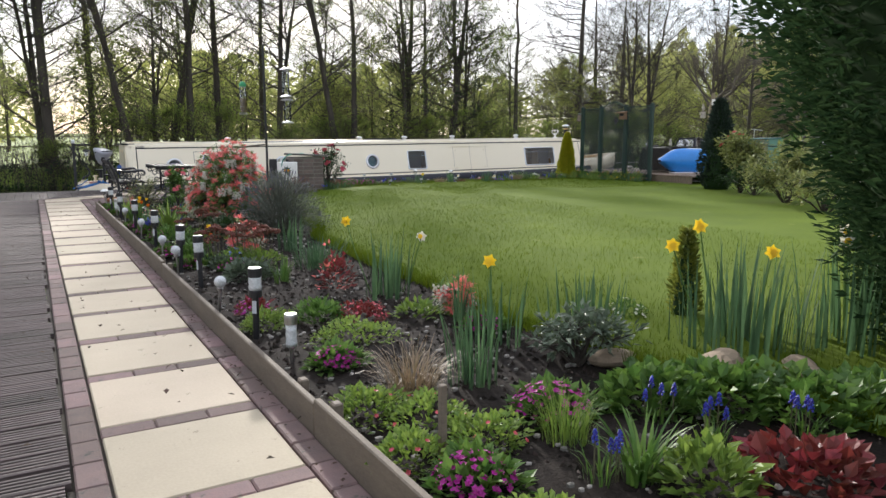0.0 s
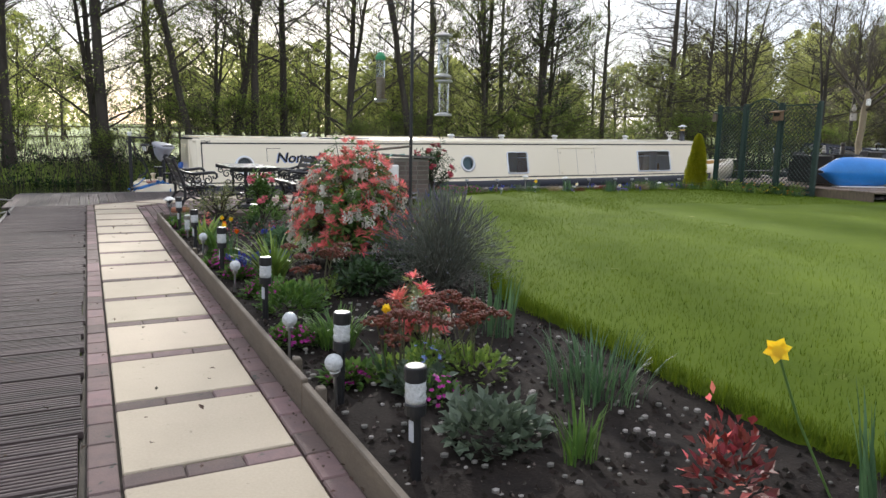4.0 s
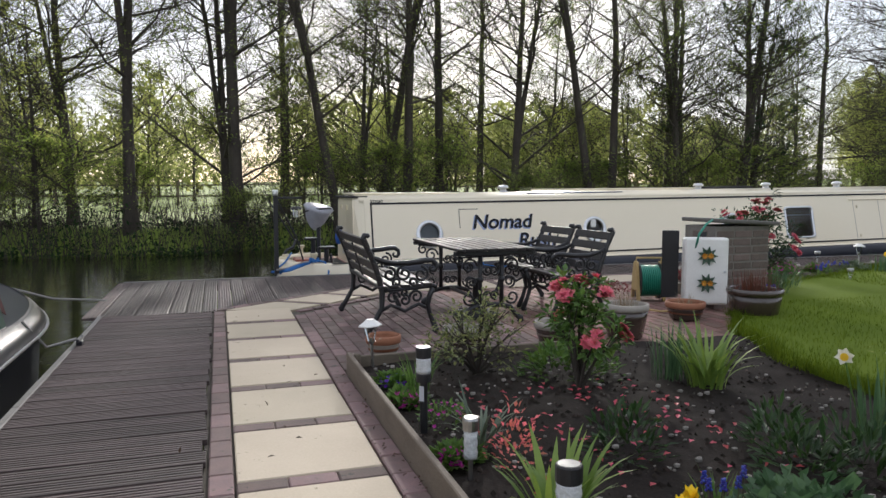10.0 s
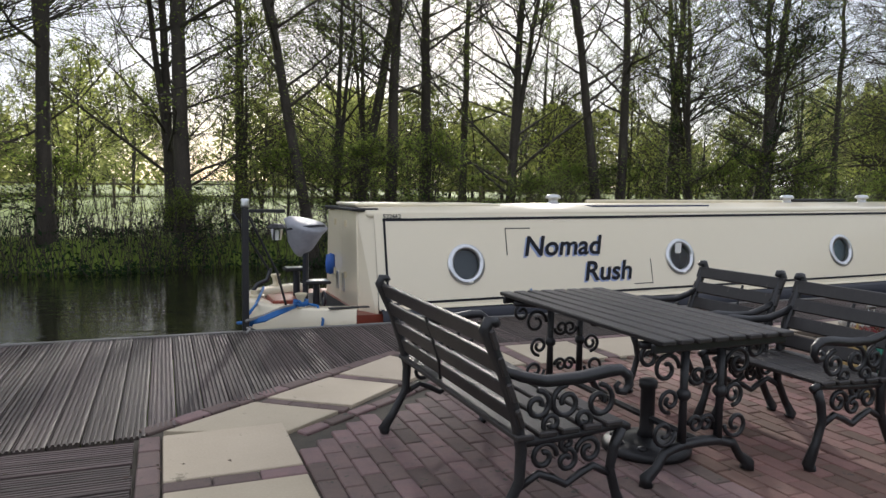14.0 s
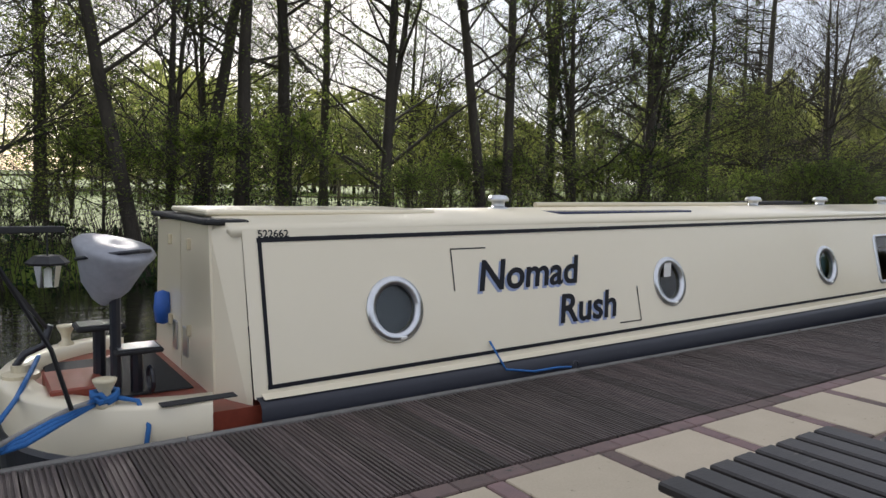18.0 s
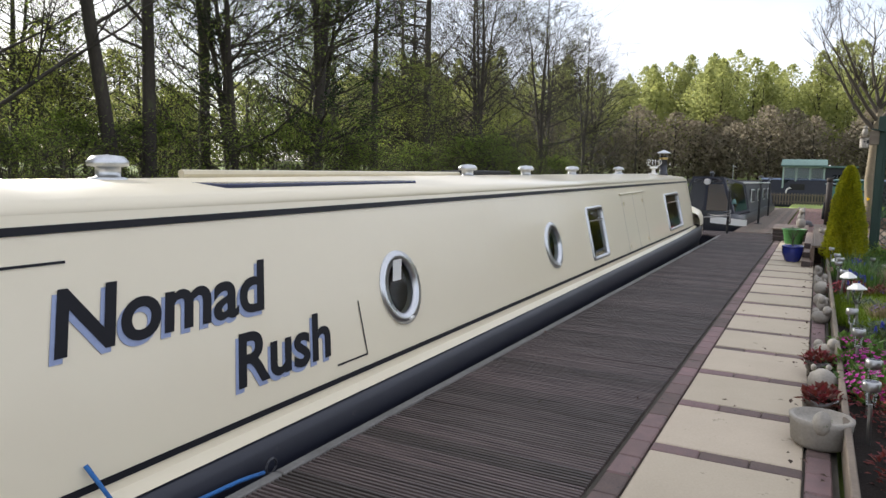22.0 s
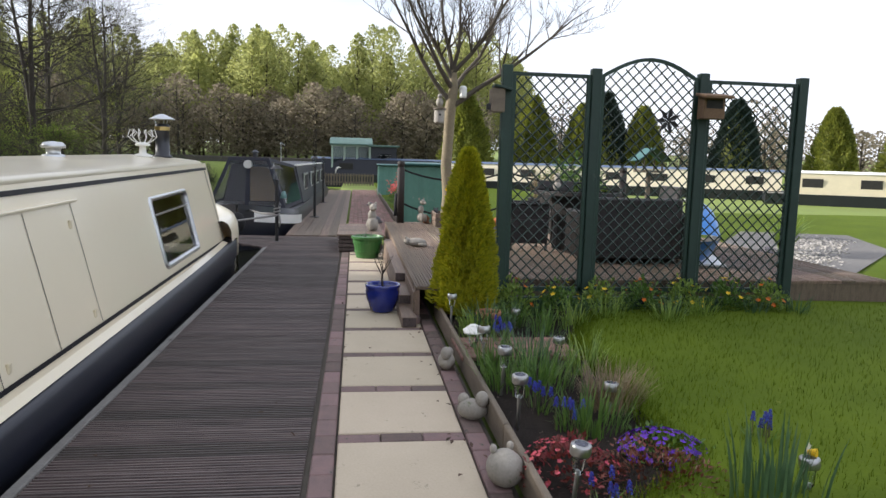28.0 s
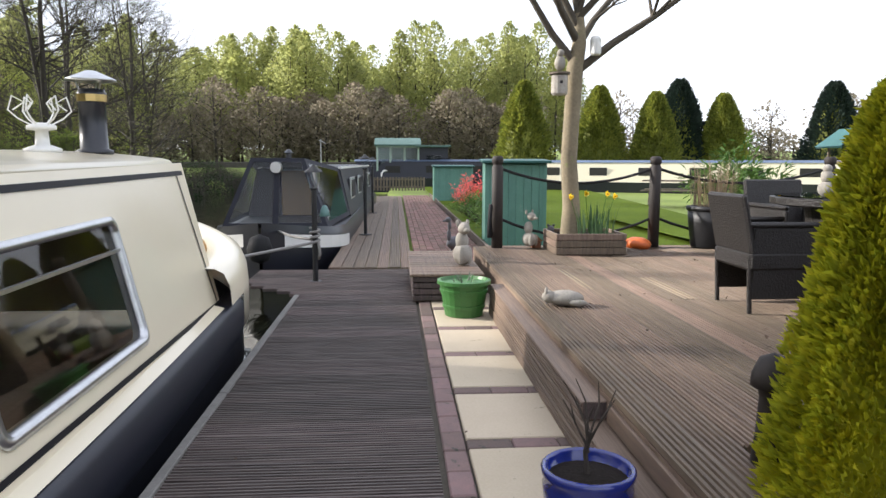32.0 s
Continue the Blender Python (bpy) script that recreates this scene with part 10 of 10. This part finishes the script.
# red brick patio: the stretch beside the path brick by brick, the rest joined
patio = empty_setting("patio", "red-brown brick patio laid in straight courses", "patio")
rest = G()
count = 0
for i in range(21 * 2):
    x = 0.66 + i * 0.1005
    for j in range(18):
        y = 12.55 + j * 0.2015 + (0.10 if i % 2 else 0.0)
        if x > 4.86 or y > 15.69 or (x > 0.76 and y < 12.55 and x < 2.3):
            continue
        if y - 14.80 > (x - 0.70) * 0.69 - 0.07:
            continue
        if x < 2.35 and count < 300:
            lay("brick", br, M_BRICK_RED, patio, x, y, -0.003, 90, 0.6)
            count += 1
        else:
            rest.box(x - 0.0485, y - 0.0985, -0.03, x + 0.0485, y + 0.0985, -0.003 + rnd.uniform(-0.003, 0.003), 0.006)
tagged(part("brick_field", rest, M_BRICK_R, patio), kind="stuff")

# raised deck boards
rp, rp_long = plank_mesh("board", 5.86), plank_mesh("board", 6.30)
for j in range(33):
    lay("board", rp if j > 1 else rp_long, M_DECK_RED, raised, 17.38 if j > 1 else 17.16, 15.73 - j * 0.1475, DZ, 0.0, 0.1)
# jetty beyond
jetty = empty_setting("jetty", "long brown timber jetty boards beside the moored boat", "jetty")
jp = plank_mesh("board", 18.6)
for j in range(7):
    lay("board", jp, M_DECK_RED, jetty, 30.0, 16.58 + j * 0.1475, 0.0, 0.0, 0.02)
jb = G()
for i in range(95):
    for j in range(10):
        x, y = 20.8 + i * 0.2015 + (0.1 if j % 2 else 0), 15.5 + j * 0.1005
        jb.box(x - 0.0985, y - 0.0485, -0.04, x + 0.0985, y + 0.0485, rnd.uniform(-0.003, 0.003), 0.006)
tagged(part("brick_strip", jb, M_BRICK_R, jetty, "red-brown brick strip along the jetty"), kind="stuff")
part("edge_board", G().box(20.7, 15.38, -0.05, 39.3, 15.42, 0.10, 0.005), M_TIMBER, jetty)
part("bearer", G().box(20.6, 17.0, -0.6, 39.3, 17.5, -0.035), M_DECK, jetty)
# fronts of the decks above the water
fascia = empty_setting("deck_fascia", "dark wet timber fascia under the deck edges", "decking")
part("board", G().box(-1.12, -4.5, -0.5, -1.07, 15.0, -0.03), M_DECK, fascia)
part("board", G().box(-1.24, 17.54, -0.5, 17.9, 17.58, -0.04), M_DECK, fascia)

M_EDGE = mat("grey_weathered_edging", (0.20, 0.19, 0.175), (0.11, 0.105, 0.095), 6, 60, 0.75, 0.3)
for i in range(7):
    part("edge_trim", G().box(-1.2 + 2.74 * i, 17.575, -0.05, 1.535 + 2.74 * i, 17.62, 0.006, 0.005), M_EDGE, deck_2)
for i in range(7):
    part("edge_trim", G().box(-1.10, -4.5 + 2.79 * i, -0.05, -1.06, -1.716 + 2.79 * i, 0.018, 0.005), M_EDGE, deck_1)

for x0, x1, y in ((17.45, 18.42, 15.185), (17.45, 18.42, 15.225), (17.0, 17.95, 14.545), (17.0, 17.95, 14.585), (17.0, 17.95, 14.625)):
    part("worn_ridge", G().box(x0, y - 0.008, DZ - 0.002, x1, y + 0.008, DZ + 0.0035, 0.001), M_DECK_NEW, raised, "pale worn ridge of a deck board")

# ---- the east end is drawn a little large above: bring it to the scale of the path ----
EAST = Matrix.Translation((2.0, 16.4, 0.0)) @ Matrix.Scale(0.945, 4) @ Matrix.Translation((-2.0, -16.4, 0.0))
DRAWN_EAST = {"raised_deck", "deck_step", "box_step", "barrier_rope", "bow_rope", "brick_pad", "far_lawn", "gravel_bed", "pebbles", "jetty"}
for ob in list(scene.objects):
    if ob.parent is not None or ob.type not in ("EMPTY", "MESH"):
        continue
    name, at_ = ob.name.split(".")[0], ob.matrix_basis.translation
    if name in DRAWN_EAST or (at_.x > 13.3 and at_.y < 24.0 and name not in ("tree", "dinghy", "storage_crate")):
        ob.matrix_basis = EAST @ ob.matrix_basis
    elif 6.0 < at_.x <= 13.3 and 14.3 < at_.y < 16.0 and name != "camellia":
        at_.x -= 0.035 * (min(at_.x, 10.0) - 6.0) + 0.135 * max(0.0, at_.x - 10.0)
        ob.matrix_basis.translation = at_
